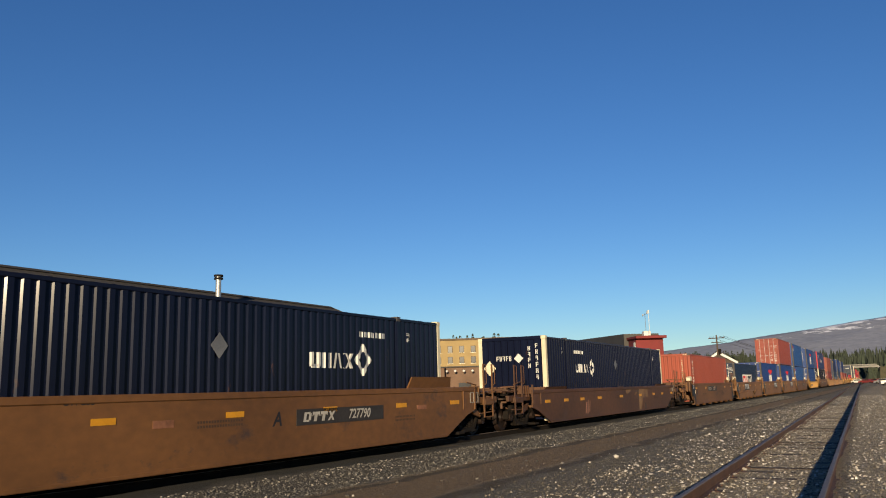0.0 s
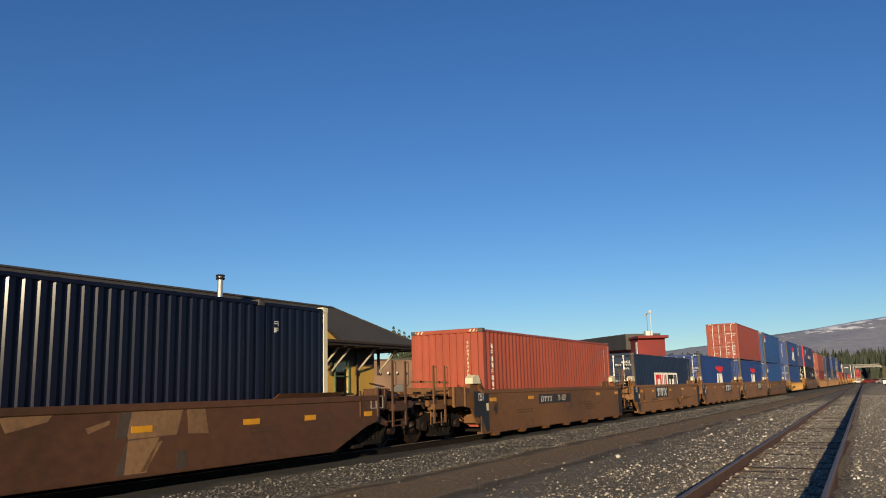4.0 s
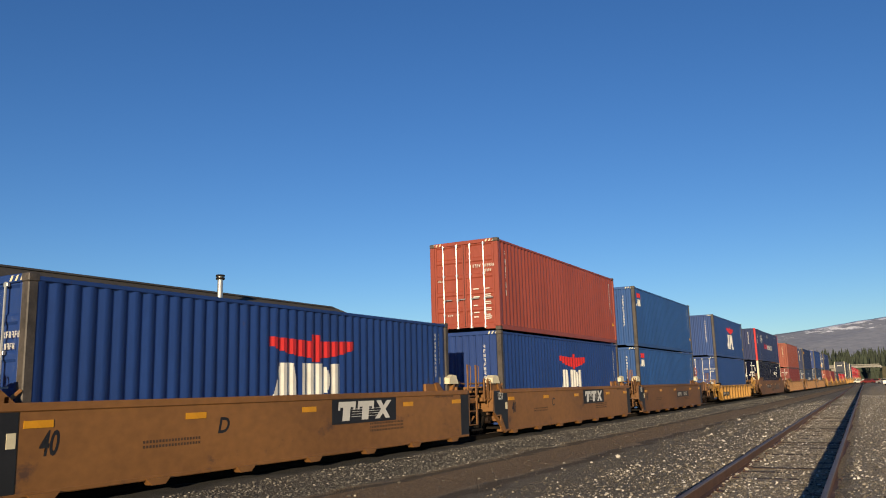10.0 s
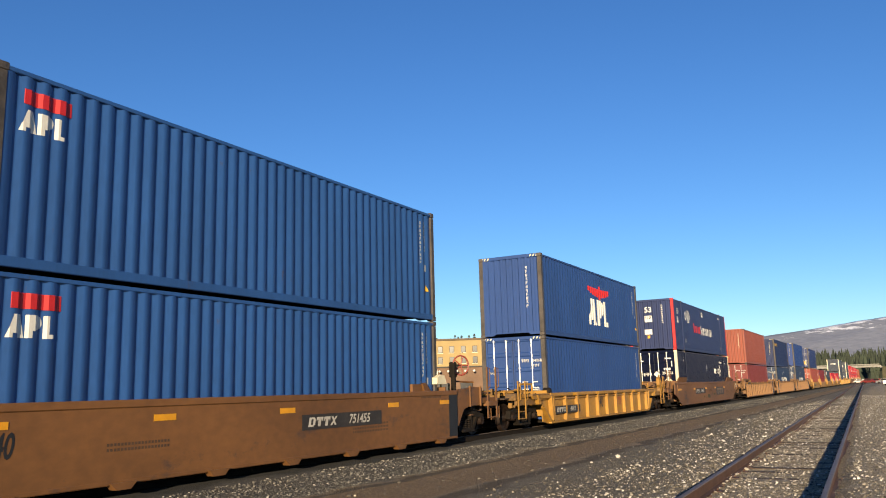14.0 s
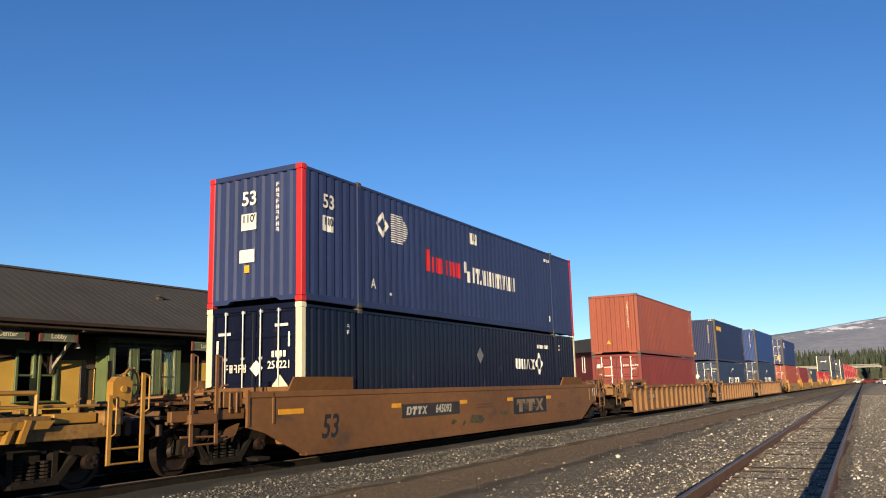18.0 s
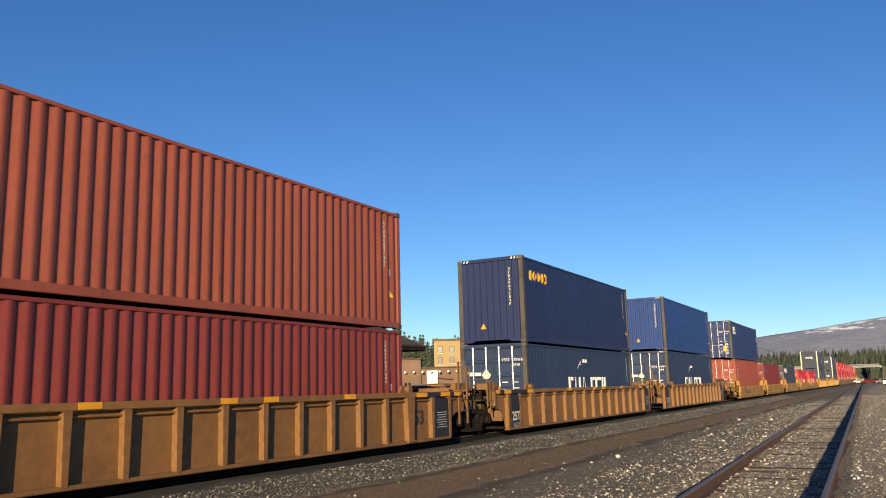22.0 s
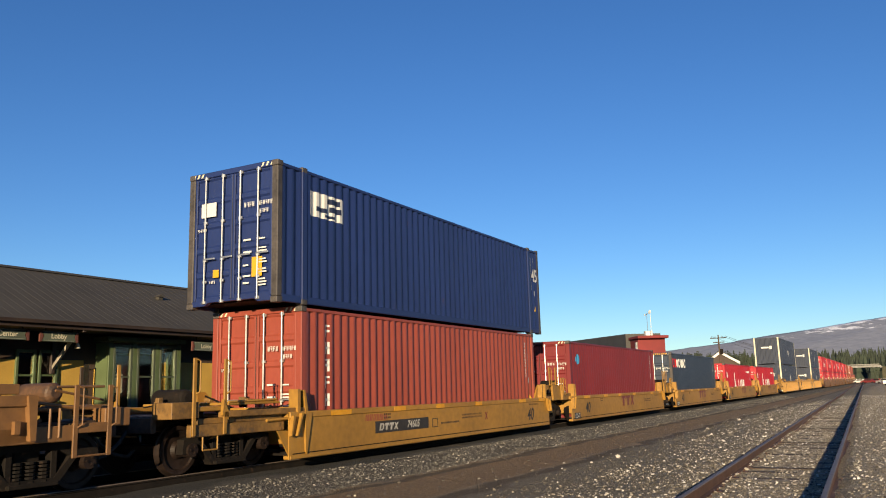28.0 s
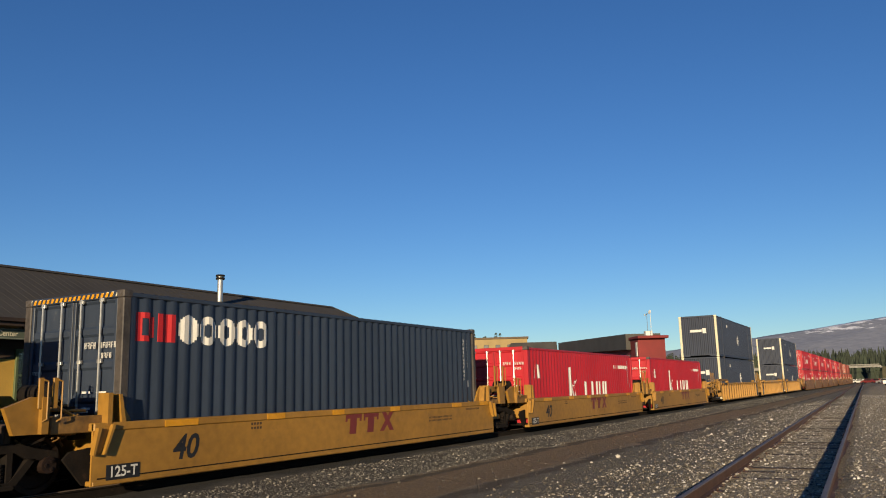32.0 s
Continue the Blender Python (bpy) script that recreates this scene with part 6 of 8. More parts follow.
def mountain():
    m, t, p = nodes_of("hazy_mountain_slope")
    n, k = t.nodes, t.links
    co = n.new("ShaderNodeTexCoord")
    sep = n.new("ShaderNodeSeparateXYZ")
    k.new(co.outputs["Object"], sep.inputs[0])
    a, b = n.new("ShaderNodeTexNoise"), n.new("ShaderNodeTexNoise")
    mp = n.new("ShaderNodeMapping")
    mp.inputs["Scale"].default_value = (0.75, 0.12, 4.2)
    k.new(co.outputs["Object"], mp.inputs[0])
    for nd, s in ((a, 0.012), (b, 0.05)):
        nd.inputs["Scale"].default_value, nd.inputs["Detail"].default_value, nd.inputs["Roughness"].default_value = s, 8, 0.65
        k.new(mp.outputs[0], nd.inputs[0])
    # slope colours shifted to blue-grey, with the distance haze mixed in
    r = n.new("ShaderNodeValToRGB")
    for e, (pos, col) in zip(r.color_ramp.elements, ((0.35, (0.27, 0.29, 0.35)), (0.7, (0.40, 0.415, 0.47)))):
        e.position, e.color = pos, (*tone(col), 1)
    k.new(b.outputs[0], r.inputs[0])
    hi = n.new("ShaderNodeMapRange")
    hi.inputs["From Min"].default_value, hi.inputs["From Max"].default_value = 100, 175
    hi.inputs["To Max"].default_value = 0.235
    k.new(sep.outputs[2], hi.inputs[0])
    add = n.new("ShaderNodeMath")
    k.new(a.outputs[0], add.inputs[0])
    k.new(hi.outputs[0], add.inputs[1])
    sn = n.new("ShaderNodeMapRange")
    sn.inputs["From Min"].default_value, sn.inputs["From Max"].default_value = 0.735, 0.785
    k.new(add.outputs[0], sn.inputs[0])
    mix = n.new("ShaderNodeMix")
    mix.data_type = "RGBA"
    mix.inputs["B"].default_value = (*tone((1.15, 1.15, 1.18)), 1)
    k.new(sn.outputs[0], mix.inputs["Factor"])
    k.new(r.outputs[0], mix.inputs["A"])
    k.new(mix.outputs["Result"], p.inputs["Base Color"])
    p.inputs["Roughness"].default_value = 0.95
    xs = [-2400 + 40 * i for i in range(95)]
    vs, cols = [], 26
    for x in xs:
        ridge = 151 + 0.117 * (x + 542) - 0.035 * max(0, x - 8) if x > -542 else max(60, 151 + 0.09 * (x + 542))
        ridge += 4 + 5 * noise.noise((x * 0.006, 1, 0)) + 3 * noise.noise((x * 0.02, 5, 0))
        for j in range(cols):
            q = j / (cols - 1)
            s = q ** 1.25
            y = 2100 + 1150 * q
            z = -4 + ridge * s + 22 * q * (1 - q) * noise.noise((x * 0.004, q * 5, 2)) + 8 * noise.noise((x * 0.012, q * 14, 7)) * min(1, 6 * q * (1 - q))
            vs.append((x, y, z))
        vs.append((x, 3700, -4))
    w = cols + 1
    fs = [(i * w + j, (i + 1) * w + j, (i + 1) * w + j + 1, i * w + j + 1) for i in range(len(xs) - 1) for j in range(cols)]
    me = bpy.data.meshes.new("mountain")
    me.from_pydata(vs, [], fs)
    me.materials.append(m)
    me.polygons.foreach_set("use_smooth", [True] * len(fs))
    tagged(new("mountain", me), "haze-grey forested mountain with patches of snow", "mountain", kind="structure")


mountain()


def bridge():
    b = thing("road_bridge", "pale concrete road bridge over the yard", "bridge")
    y = 430.0
    part("deck", (lambda q: q.prism([(-70, 6.6), (-4, 6.4), (-1.8, 4.6), (-1.2, 5.0), (-3.6, 7.3), (-70, 7.6)], 1, y, y + 10) and q)(Build()), CONCRETE, b)
    part("parapet", (lambda q: q.box(-37, y - 0.1, 7.75, 66, 0.3, 0.4, 0.03) and q)(Build()), CONCRETE, b)
    for x in (-60, -40, -24):
        part("pier", (lambda q: (q.box(x, y + 5, 3.2, 1.3, 7, 7.4, 0.05), q.box(x, y + 5, 6.7, 2.0, 9, 0.6, 0.05)) and q)(Build()), CONCRETE, b)
    part("abutment", (lambda q: q.prism([(-3.5, -0.4), (-3.0, 6.5), (12, 7.4), (30, -0.4)], 1, y - 1, y + 11) and q)(Build()), surface("earth_bank", (0.09, 0.08, 0.045), 0.95), b)


bridge()


def pickup():
    c = thing("pickup_truck", "white pickup truck parked beside the track", "car", m=pose(0.9, 190.0, GROUND, 0, 0, -80))
    part("body", (lambda b: b.prism([(-2.6, 0.45), (-2.6, 1.1), (-0.6, 1.1), (-0.4, 1.8), (1.0, 1.8), (1.5, 1.15), (2.6, 1.05), (2.65, 0.45)], 0, -0.9, 0.9) and b)(Build()), WHITE, c)
    part("window", (lambda b: b.prism([(-0.35, 1.2), (-0.25, 1.7), (0.95, 1.7), (1.3, 1.2)], 0, -0.91, 0.91) and b)(Build()), DARKWIN, c)
    for yy in (-1.7, 1.7):
        for xx in (-0.8, 0.8):
            part("wheel", (lambda b: b.rod((xx - 0.12, yy, 0.38), (xx + 0.12, yy, 0.38), 0.38, 16) and b)(Build()), SEAL, c)
    s = thing("signal_mast", "dark trackside signal mast", "signal", m=pose(0.55, 150.0, GROUND))
    part("mast", (lambda b: b.rod((0, 0, 0), (0, 0, 5.2), 0.12, 8) and b)(Build()), GRIME, s)
    part("signal_head", (lambda b: (b.box(0, -0.1, 4.3, 0.75, 0.4, 1.7, 0.05), b.rod((0, -0.3, 4.7), (0, -0.5, 4.7), 0.12, 10), b.rod((0, -0.3, 4.0), (0, -0.5, 4.0), 0.12, 10)) and b)(Build()), BLACK, s)
    part("cabinet", (lambda b: b.box(0.5, 0.4, 0.6, 0.7, 0.5, 1.2, 0.03) and b)(Build()), STEEL, s)


pickup()


def parked_car(x, y, turn, mat, label):
    c = thing("parked_car", label, "car", "cars parked beyond the yard", pose(x, y, GROUND, 0, 0, turn))
    part("body", (lambda b: (b.prism([(-2.2, 0.35), (-2.25, 0.85), (-1.5, 0.95), (-0.9, 1.42), (0.7, 1.42), (1.3, 0.95), (2.1, 0.82), (2.2, 0.35)], 0, -0.85, 0.85)) and b)(Build()), mat, c)
    part("window", (lambda b: b.prism([(-1.3, 0.97), (-0.85, 1.34), (0.65, 1.34), (1.1, 0.97)], 0, -0.86, 0.86) and b)(Build()), DARKWIN, c)
    for yy in (-1.35, 1.35):
        for xx in (-0.76, 0.76):
            part("wheel", kept(("carwheel", xx), "wheel", SEAL, lambda b: b.rod((-0.11, 0, 0), (0.11, 0, 0), 0.32, 12)), SEAL, c, at=pose(xx, yy, 0.32))


SILVER = surface("silver_car_paint", (0.45, 0.46, 0.48), 0.35, 0.5, vary=0.1)
for i, (x, y, turn, mat, label) in enumerate(((-9.0, 300, 80, WHITE, "white car parked far off beside the yard"), (-6.2, 286, 70, MAROON, "dark red car parked far off beside the yard"), (-11.5, 318, 95, SILVER, "silver car parked far off beside the yard"), (-4.0, 305, 60, BRICK, "red car parked far off beside the yard"), (-13.6, 335, 85, WHITE, "white car parked far off beside the yard"), (-1.6, 262, 75, SILVER, "silver car parked far off beside the yard"))):
    parked_car(x, y, turn, mat, label)


# ---- the train ----
BASE = 0.185
MOVERS = []


def way(t):
    """Metres that the train has run at t seconds."""
    return 6.98382 * t + 0.0427515 * t * t - 0.00019695 * t ** 3


def put(ob, yc, z=0.0):
    MOVERS.append((ob, yc, z))
    ob.matrix_basis = pose(lane(yc), yc, z)
    return ob


INDIGO_MARK = surface("dark_blue_decal", (0.02, 0.03, 0.08), 0.5)
PLATE_GREY = surface("dull_grey_plate", (0.20, 0.21, 0.23), 0.6, vary=0.25)
GREY_MARK = surface("grey_decal", (0.42, 0.43, 0.45), 0.5, vary=0.15)
SKY_MARK = surface("pale_blue_decal", (0.05, 0.30, 0.55), 0.5, vary=0.1)
GOLD = surface("gold_lettering_paint", (0.75, 0.40, 0.02), 0.5, vary=0.1)
STD, HI = 8.5 * FT, 9.5 * FT
BROWN5 = "weathered brown smooth-sided well car of an articulated set"


def end_placards(car, front, rear, z0, z1):
    made = []
    for y0, y1 in (rear, front):
        b = Build()
        plate(b, y0, y1, z0, z1)
        made.append(part("end_placard", b, BLACK, car, "black painted end panel"))
    return made[-1]


def brown40(pos, style_no=1, mat=None):
    """pos: first, mid or last unit of the five."""
    st = {0: [(-6.08, -5.66), (-4.05, -3.63), (-0.58, -0.12), (2.41, 2.87), (5.5, 6.0)], 1: [(-6.18, -5.74), (-3.35, -2.9), (-0.36, 0.08), (3.40, 3.84), (5.83, 6.30)]}[style_no]
    st = [(a, c, 1.0) for a, c in st]
    f = (8.5, 9.7) if pos == "first" else (7.8, 7.6)
    r = (7.95, 9.6) if pos == "last" else (None, 7.5)
    car = well_car(BROWN5, mat or CAR_BROWN, 6.75, 0.06, 1.28, f[0], r[0], f[1], r[1], style="tabs", stripes=st, group="articulated brown well cars")
    small_print(car, [(-4.2, 0.62, 1.2, 2), (2.0, 0.6, 1.4, 3), (4.9, 1.12, 1.0, 1)])
    trim = mat or CAR_BROWN
    stencil(car, "40", -5.55 if style_no == 0 else -5.80, 0.72, 0.33, sx=0.62)
    p = end_placards(car, (-7.19, -6.26), (6.30, 6.74), 0.56, 1.24)
    b = Build()
    b.prism([(-6.74, 0.56), (-6.26, 0.56), (-6.26, 0.10), (-6.42, 0.10)], 0, SIDE + 0.003, SIDE + 0.009)
    part("end_placard", b, BLACK, car, "black painted end panel")
    part("end_placard", (lambda b: b.box(SIDE + 0.006, 6.52, 0.33, 0.006, 0.44, 0.46) or b)(Build()), BLACK, car, "black painted end panel")
    part("lettering", word_mesh("125T", 0.21, WHITE), WHITE, p, at=east(SIDE + 0.013, -6.76, 1.08, 0.62))
    small_end(car, -1, trim, ("s40", pos == "first", -1), pos == "first")
    small_end(car, 1, trim, ("s40", pos == "last", 1), pos == "last")
    for yy in (-6.83, 6.1):
        part("corner_guide", kept("cguide", "corner_guide", CREAM, lambda b: b.prism([(-0.24, 1.46), (-0.22, 1.62), (-0.06, 1.70), (0.16, 1.68), (0.28, 1.46)], 0, 1.10, 1.34)), CREAM, car, "pale wedge-shaped corner guide", at=pose(0, yy, 0))
        part("guide_brace", kept(("gbrace", yy > 0), "guide_brace", mat or CAR_BROWN, lambda b: (b.prism([(0.3, 1.27), (0.62, 1.27), (0.34, 1.50), (0.2, 1.46)], 0, 1.2, 1.3), b.box(1.2, 0.02, 1.37, 0.1, 0.5, 0.2, 0.01))), CAR_BROWN, car, at=pose(0, yy - (0.0 if yy < 0 else 1.1), 0))
    part("route_card", (lambda b: b.box(SIDE + 0.012, -6.35, 0.80, 0.008, 0.13, 0.20) or b)(Build()), CREAM, p)
    return car


OLD_PIPE = surface("rusty_dark_hose", (0.075, 0.042, 0.022), 0.8, vary=0.3)


def pipe_run(car):
    """The brake pipe that dips along one side."""
    b = Build()
    x = SIDE + 0.03
    pts = [(-6.4, 0.50), (0.85, 0.54), (1.0, 0.5), (1.35, 0.26), (1.55, 0.26), (1.85, 0.52), (5.6, 0.58)]
    for a, c in zip(pts[:-1], pts[1:]):
        b.rod((x, a[0], a[1]), (x, c[0], c[1]), 0.02, 6)
    for a, c in (((0.95, 0.53), (1.36, 0.25)), ((1.56, 0.25), (1.88, 0.53))):
        h = Build()
        h.rod((x + 0.02, *a), (x + 0.02, *c), 0.03, 10)
        part("air_hose", h, OLD_PIPE, car, "thick rusty air hose")
    h = Build()
    h.box(SIDE + 0.03, 3.3, 0.60, 0.06, 2.2, 0.05, 0.008)
    part("side_ledge", h, CAR_BROWN, car)
    for y in (-5.5, -2.3, 0.6, 2.2, 4.6):
        b.box(SIDE + 0.02, y, 0.53, 0.05, 0.08, 0.1, 0.008)
    part("brake_pipe", b, CAR_BROWN, car, "bent brake pipe along the side")


def brown53(dark, number, spans):
    m, top = (CAR_RUST, 1.22) if dark else (CAR_DARK, 1.36)
    st = [(a, c, top - 0.38) for a, c in spans]
    car = well_car("rust-brown smooth-sided well car for long containers", m, 9.75, 0.12, top, 9.92, 9.92, 11.6, 11.6, style="lip", slope=1.65, stripes=st, group="single brown well cars")
    for k in (-1, 1):
        long_end(car, k, m, "l53")
    card_frame(car, 1)
    if number or not dark or spans[0][0] < -8.8:
        stencil(car, "53", -7.3, 0.62, 0.46, sx=0.9)
    small_print(car, [(-0.57, 0.86, 1.1, 2), (-0.29, 1.24, 0.88, 1), (5.6, 0.7, 0.9, 2)])
    if number:
        placard(car, 2.0, 5.08, 0.70, 1.01, number, mark="DTTX")
        stencil(car, "A", 1.44, 0.84, 0.26)
        stencil(car, "GWG33", -2.84, 1.28, 0.11)
        b = Build()
        plate(b, -1.50, -1.08, 0.83, 0.95, SIDE + 0.003)
        plate(b, 6.6, 7.05, 0.86, 0.96, SIDE + 0.003)
        part("paint_patch", b, PATCH, car, "faded pink paint patches")
    return car


def ribbed53(pos, mat=CAR_TAN):
    st = [(-8.41, -7.94, 1.20), (-6.64, -6.20, 1.20), (-3.0, -2.6, 1.22), (-0.2, 0.2, 1.22), (0.9, 1.3, 1.22), (3.4, 3.8, 1.22), (6.38, 6.86, 1.2), (7.58, 8.05, 1.2), (8.31, 8.64, 1.2)]
    f = (9.92, 11.4) if pos == "first" else (9.75, 9.45)
    r = (9.92, 11.4) if pos == "last" else (None, 9.45)
    car = well_car("tan-brown well car with ribbed sides of an articulated set", mat, 8.75, 0.07, 1.26, f[0], r[0], f[1], r[1], ribs=13, rib_span=(-6.23, 6.10), stripes=st, group="articulated ribbed well cars", cut=0.62)
    ribbed_end(car, -1, mat, ("r53", pos == "first", -1), pos == "first")
    ribbed_end(car, 1, mat, ("r53", pos == "last", 1), pos == "last")
    p = end_placards(car, (-7.92, -7.2), (7.26, 8.02), 0.14, 1.10)
    if pos == "first":
        bpy.data.objects.remove(p)
        for y0, y1 in ((-5.85, -5.25), (-5.1, -4.35)):
            b = Build()
            plate(b, y0, y1, 0.58, 0.9, SIDE - 0.097)
            p = part("placard", b, BLACK, car, "black painted number panel")
        part("car_number", word_mesh("3086", 0.2, WHITE), WHITE, p, at=east(SIDE - 0.093, -4.73, 0.74, 0.8))
        b = Build()
        mark_block(b, -5.82, 0.65, 0.54, 0.18, "DTTX")
        tagged(part("owner_mark", b, GREY_MARK, p, at=pose(-0.105, 0, 0)), kind="stuff")
    else:
        part("lettering", word_mesh("25T", 0.26, WHITE), WHITE, p, at=east(SIDE + 0.013, -7.58, 0.46))
    for word, yy, zz, hh in (("20", 5.93, 1.0, 0.09), ("40", 5.93, 0.88, 0.09)):
        part("lettering", word_mesh(word, hh, BLACK), BLACK, car, at=east(SIDE - 0.09, yy + 0.28, zz))
    part("lettering", word_mesh("53", 0.34, BLACK), BLACK, car, at=east(SIDE - 0.09, 6.66, 0.64))
    for k in (0, 180):
        for y in (-8.1, -7.22, 7.18, 8.06):
            part("rib", kept(("rib", 0.07, 1.26), "rib", mat, lambda b: b.prism([(-0.05, 0.12), (0.05, 0.12), (0.07, 1.16), (-0.07, 1.16)], 0, SIDE - 0.102, SIDE + 0.018)), mat, car, at=pose(0, 0, 0, 0, 0, k) @ pose(0, y, 0))
        for y in (-6.23, 6.10):
            part("wide_rib", kept("wide_rib", "wide_rib", mat, lambda b: (b.prism([(-0.11, 0.10), (0.11, 0.10), (0.18, 1.16), (-0.18, 1.16)], 0, SIDE - 0.102, SIDE + 0.03), b.box(SIDE + 0.0, 0, 0.12, 0.10, 0.36, 0.05, 0.01))), mat, car, at=pose(0, 0, 0, 0, 0, k) @ pose(0, y, 0))
            part("guide_roller", kept("groll", "guide_roller", mat, lambda b: (b.rod((SIDE - 0.1, 0, 1.34), (SIDE + 0.02, 0, 1.34), 0.09, 10), b.prism([(-0.3, 1.25), (-0.2, 1.42), (0.2, 1.42), (0.3, 1.25)], 0, SIDE - 0.16, SIDE - 0.1))), mat, car, at=pose(0, 0, 0, 0, 0, k) @ pose(0, y, 0))
    for y0, y1 in ((-8.7, -8.45), (-7.9, -6.7), (6.90, 7.54), (8.08, 8.28)):
        part("black_stripe", kept(("bstripe", round(y1 - y0, 2)), "black_stripe", BLACK, lambda b: b.box(0, 0, 0, 0.006, y1 - y0, 0.11)), BLACK, car, at=pose(SIDE + 0.027, (y0 + y1) / 2, 1.2))
    small = Build()
    for i in range(7):
        small.box(SIDE + 0.012, 7.64, 0.75 - i * 0.06, 0.004, 0.5 - 0.14 * (i % 3 == 2), 0.02)
    for i in range(0 if pos == "first" else 4):
        small.box(SIDE + 0.012, -7.56, 0.26 - i * 0.035, 0.004, 0.5, 0.014)
    tagged(part("small_print", small, GREY_MARK, car), kind="stuff")
    return car


def yellow_ribbed():
    st = [(-4.1, -3.69, 1.1), (-1.58, -1.18, 1.1), (0.77, 1.2, 1.1), (3.54, 3.98, 1.1)]
    car = well_car("yellow single well car with ribbed sides", CAR_YELLOW, 6.35, 0.10, 1.10, 7.85, 7.85, 9.6, 9.6, ribs=11, rib_span=(-6.02, 6.02), stripes=[(a, c, 1.04) for a, c, _ in st])
    for k in (-1, 1):
        yellow_end(car, k, CAR_YELLOW, ("y40", k))
    placard(car, -5.95, -3.4, 0.40, 0.66, "49813", mark="DTTX")
    car.children[-1].location.x = 0.016
    part("lettering", word_mesh("40", 0.42, BLACK), BLACK, car, at=east(SIDE - 0.09, -0.60, 0.66, 0.85))
    b = Build()
    mark_block(b, 1.44, 0.50, 0.72, 0.32, "TX")
    tagged(part("owner_mark", b, BRICK, car, "faded red painted emblem", at=pose(-0.1, 0, 0)), kind="stuff")
    wheel = Build()
    for i in range(16):
        a, c = i * math.tau / 16, (i + 1) * math.tau / 16
        wheel.rod((0, 0.24 * math.cos(a), 0.24 * math.sin(a)), (0, 0.24 * math.cos(c), 0.24 * math.sin(c)), 0.022, 6)
    for i in range(5):
        a = i * math.tau / 5
        wheel.rod((0, 0, 0), (0, 0.28 * math.cos(a), 0.28 * math.sin(a)), 0.016, 6)
    part("brake_wheel", wheel, CAR_YELLOW, car, "yellow spoked handbrake wheel", at=pose(1.20, 9.34, 1.52, 0, 0, 20))
    part("brake_housing", (lambda b: (b.prism([(8.92, 1.28), (8.92, 1.56), (9.0, 1.64), (9.2, 1.64), (9.28, 1.56), (9.26, 1.28), (9.16, 1.18), (9.02, 1.18)], 0, 1.18, 1.32), b.rod((1.18, 9.1, 1.45), (1.36, 9.1, 1.45), 0.05, 10), b.box(1.2, 9.1, 1.0, 0.08, 0.12, 0.5, 0.01)) and b)(Build()), CAR_YELLOW, car)
    return car


def yellow40(pos, number):
    st = [(-5.4, -4.7, 0.905), (-3.0, -2.5, 0.91), (-1.0, -0.6, 0.91), (1.2, 1.6, 0.91), (4.2, 4.7, 0.91), (5.8, 6.3, 0.91)]
    f = (7.95, 9.6) if pos == "first" else (8.05, 7.75)
    r = (7.95, 9.6) if pos == "last" else (None, 7.75)
    car = well_car("yellow smooth-sided well car of an articulated set", CAR_YELLOW, 6.7, 0.08, 0.96, f[0], r[0], f[1], r[1], style="low", stripes=st, group="articulated yellow well cars")
    low_end(car, -1, CAR_YELLOW, ("y5", pos == "first", -1), pos == "first")
    low_end(car, 1, CAR_YELLOW, ("y5", pos == "last", 1), pos == "last")
    part("guide_line", (lambda b: b.box(SIDE + 0.004, 0, 0.18, 0.008, 13.2, 0.018) or b)(Build()), GRIME, car)
    if number:
        placard(car, -3.76, -1.4, 0.40, 0.66, number, mark="DTTX")
        stencil(car, "40", 5.1, 0.46, 0.36)
        small_print(car, [(-2.55, 0.86, 1.5, 1), (-0.75, 0.46, 1.0, 1)], BLACK)
        b = Build()
        mark_block(b, -4.15, 0.68, 0.9, 0.14, "AHAXHAHA")
        tagged(part("scribble", b, BRICK, car, "thin red scribble", at=pose(-0.0095, 0, 0)), kind="stuff")
        b = Build()
        for ya, yb, za, zb in ((-1.2, -0.92, 0.60, 0.615), (-1.2, -0.92, 0.40, 0.415), (-1.2, -1.185, 0.415, 0.60), (-0.935, -0.92, 0.415, 0.60)):
            plate(b, ya, yb, za, zb, SIDE + 0.004)
        tagged(part("stencil_frame", b, BLACK, car), kind="stuff")
        b = Build()
        mark_block(b, 1.8, 0.46, 0.2, 0.2, "X")
        tagged(part("owner_mark", b, MAROON, car, "small dark red emblem", at=pose(-0.0095, 0, 0)), kind="stuff")
    else:
        stencil(car, "40", -4.95, 0.50, 0.38)
        b = Build()
        mark_block(b, -0.60, 0.44, 2.0, 0.46, "TTX", 0.06)
        tagged(part("owner_mark", b, WINE, car, "faded red painted emblem", at=pose(-0.0095, 0, 0)), kind="stuff")
        b = Build()
        plate(b, -6.45, -5.85, 0.14, 0.36)
        p = part("end_placard", b, BLACK, car, "black painted end panel")
        part("lettering", word_mesh("125-T", 0.15, WHITE), WHITE, p, at=east(SIDE + 0.013, -6.15, 0.25))
    small_print(car, [(-3.4, 0.78, 0.3, 2), (0.4 if number else 3.0, 0.62, 1.2, 2), (5.0, 0.76, 0.8, 1)])
    return car


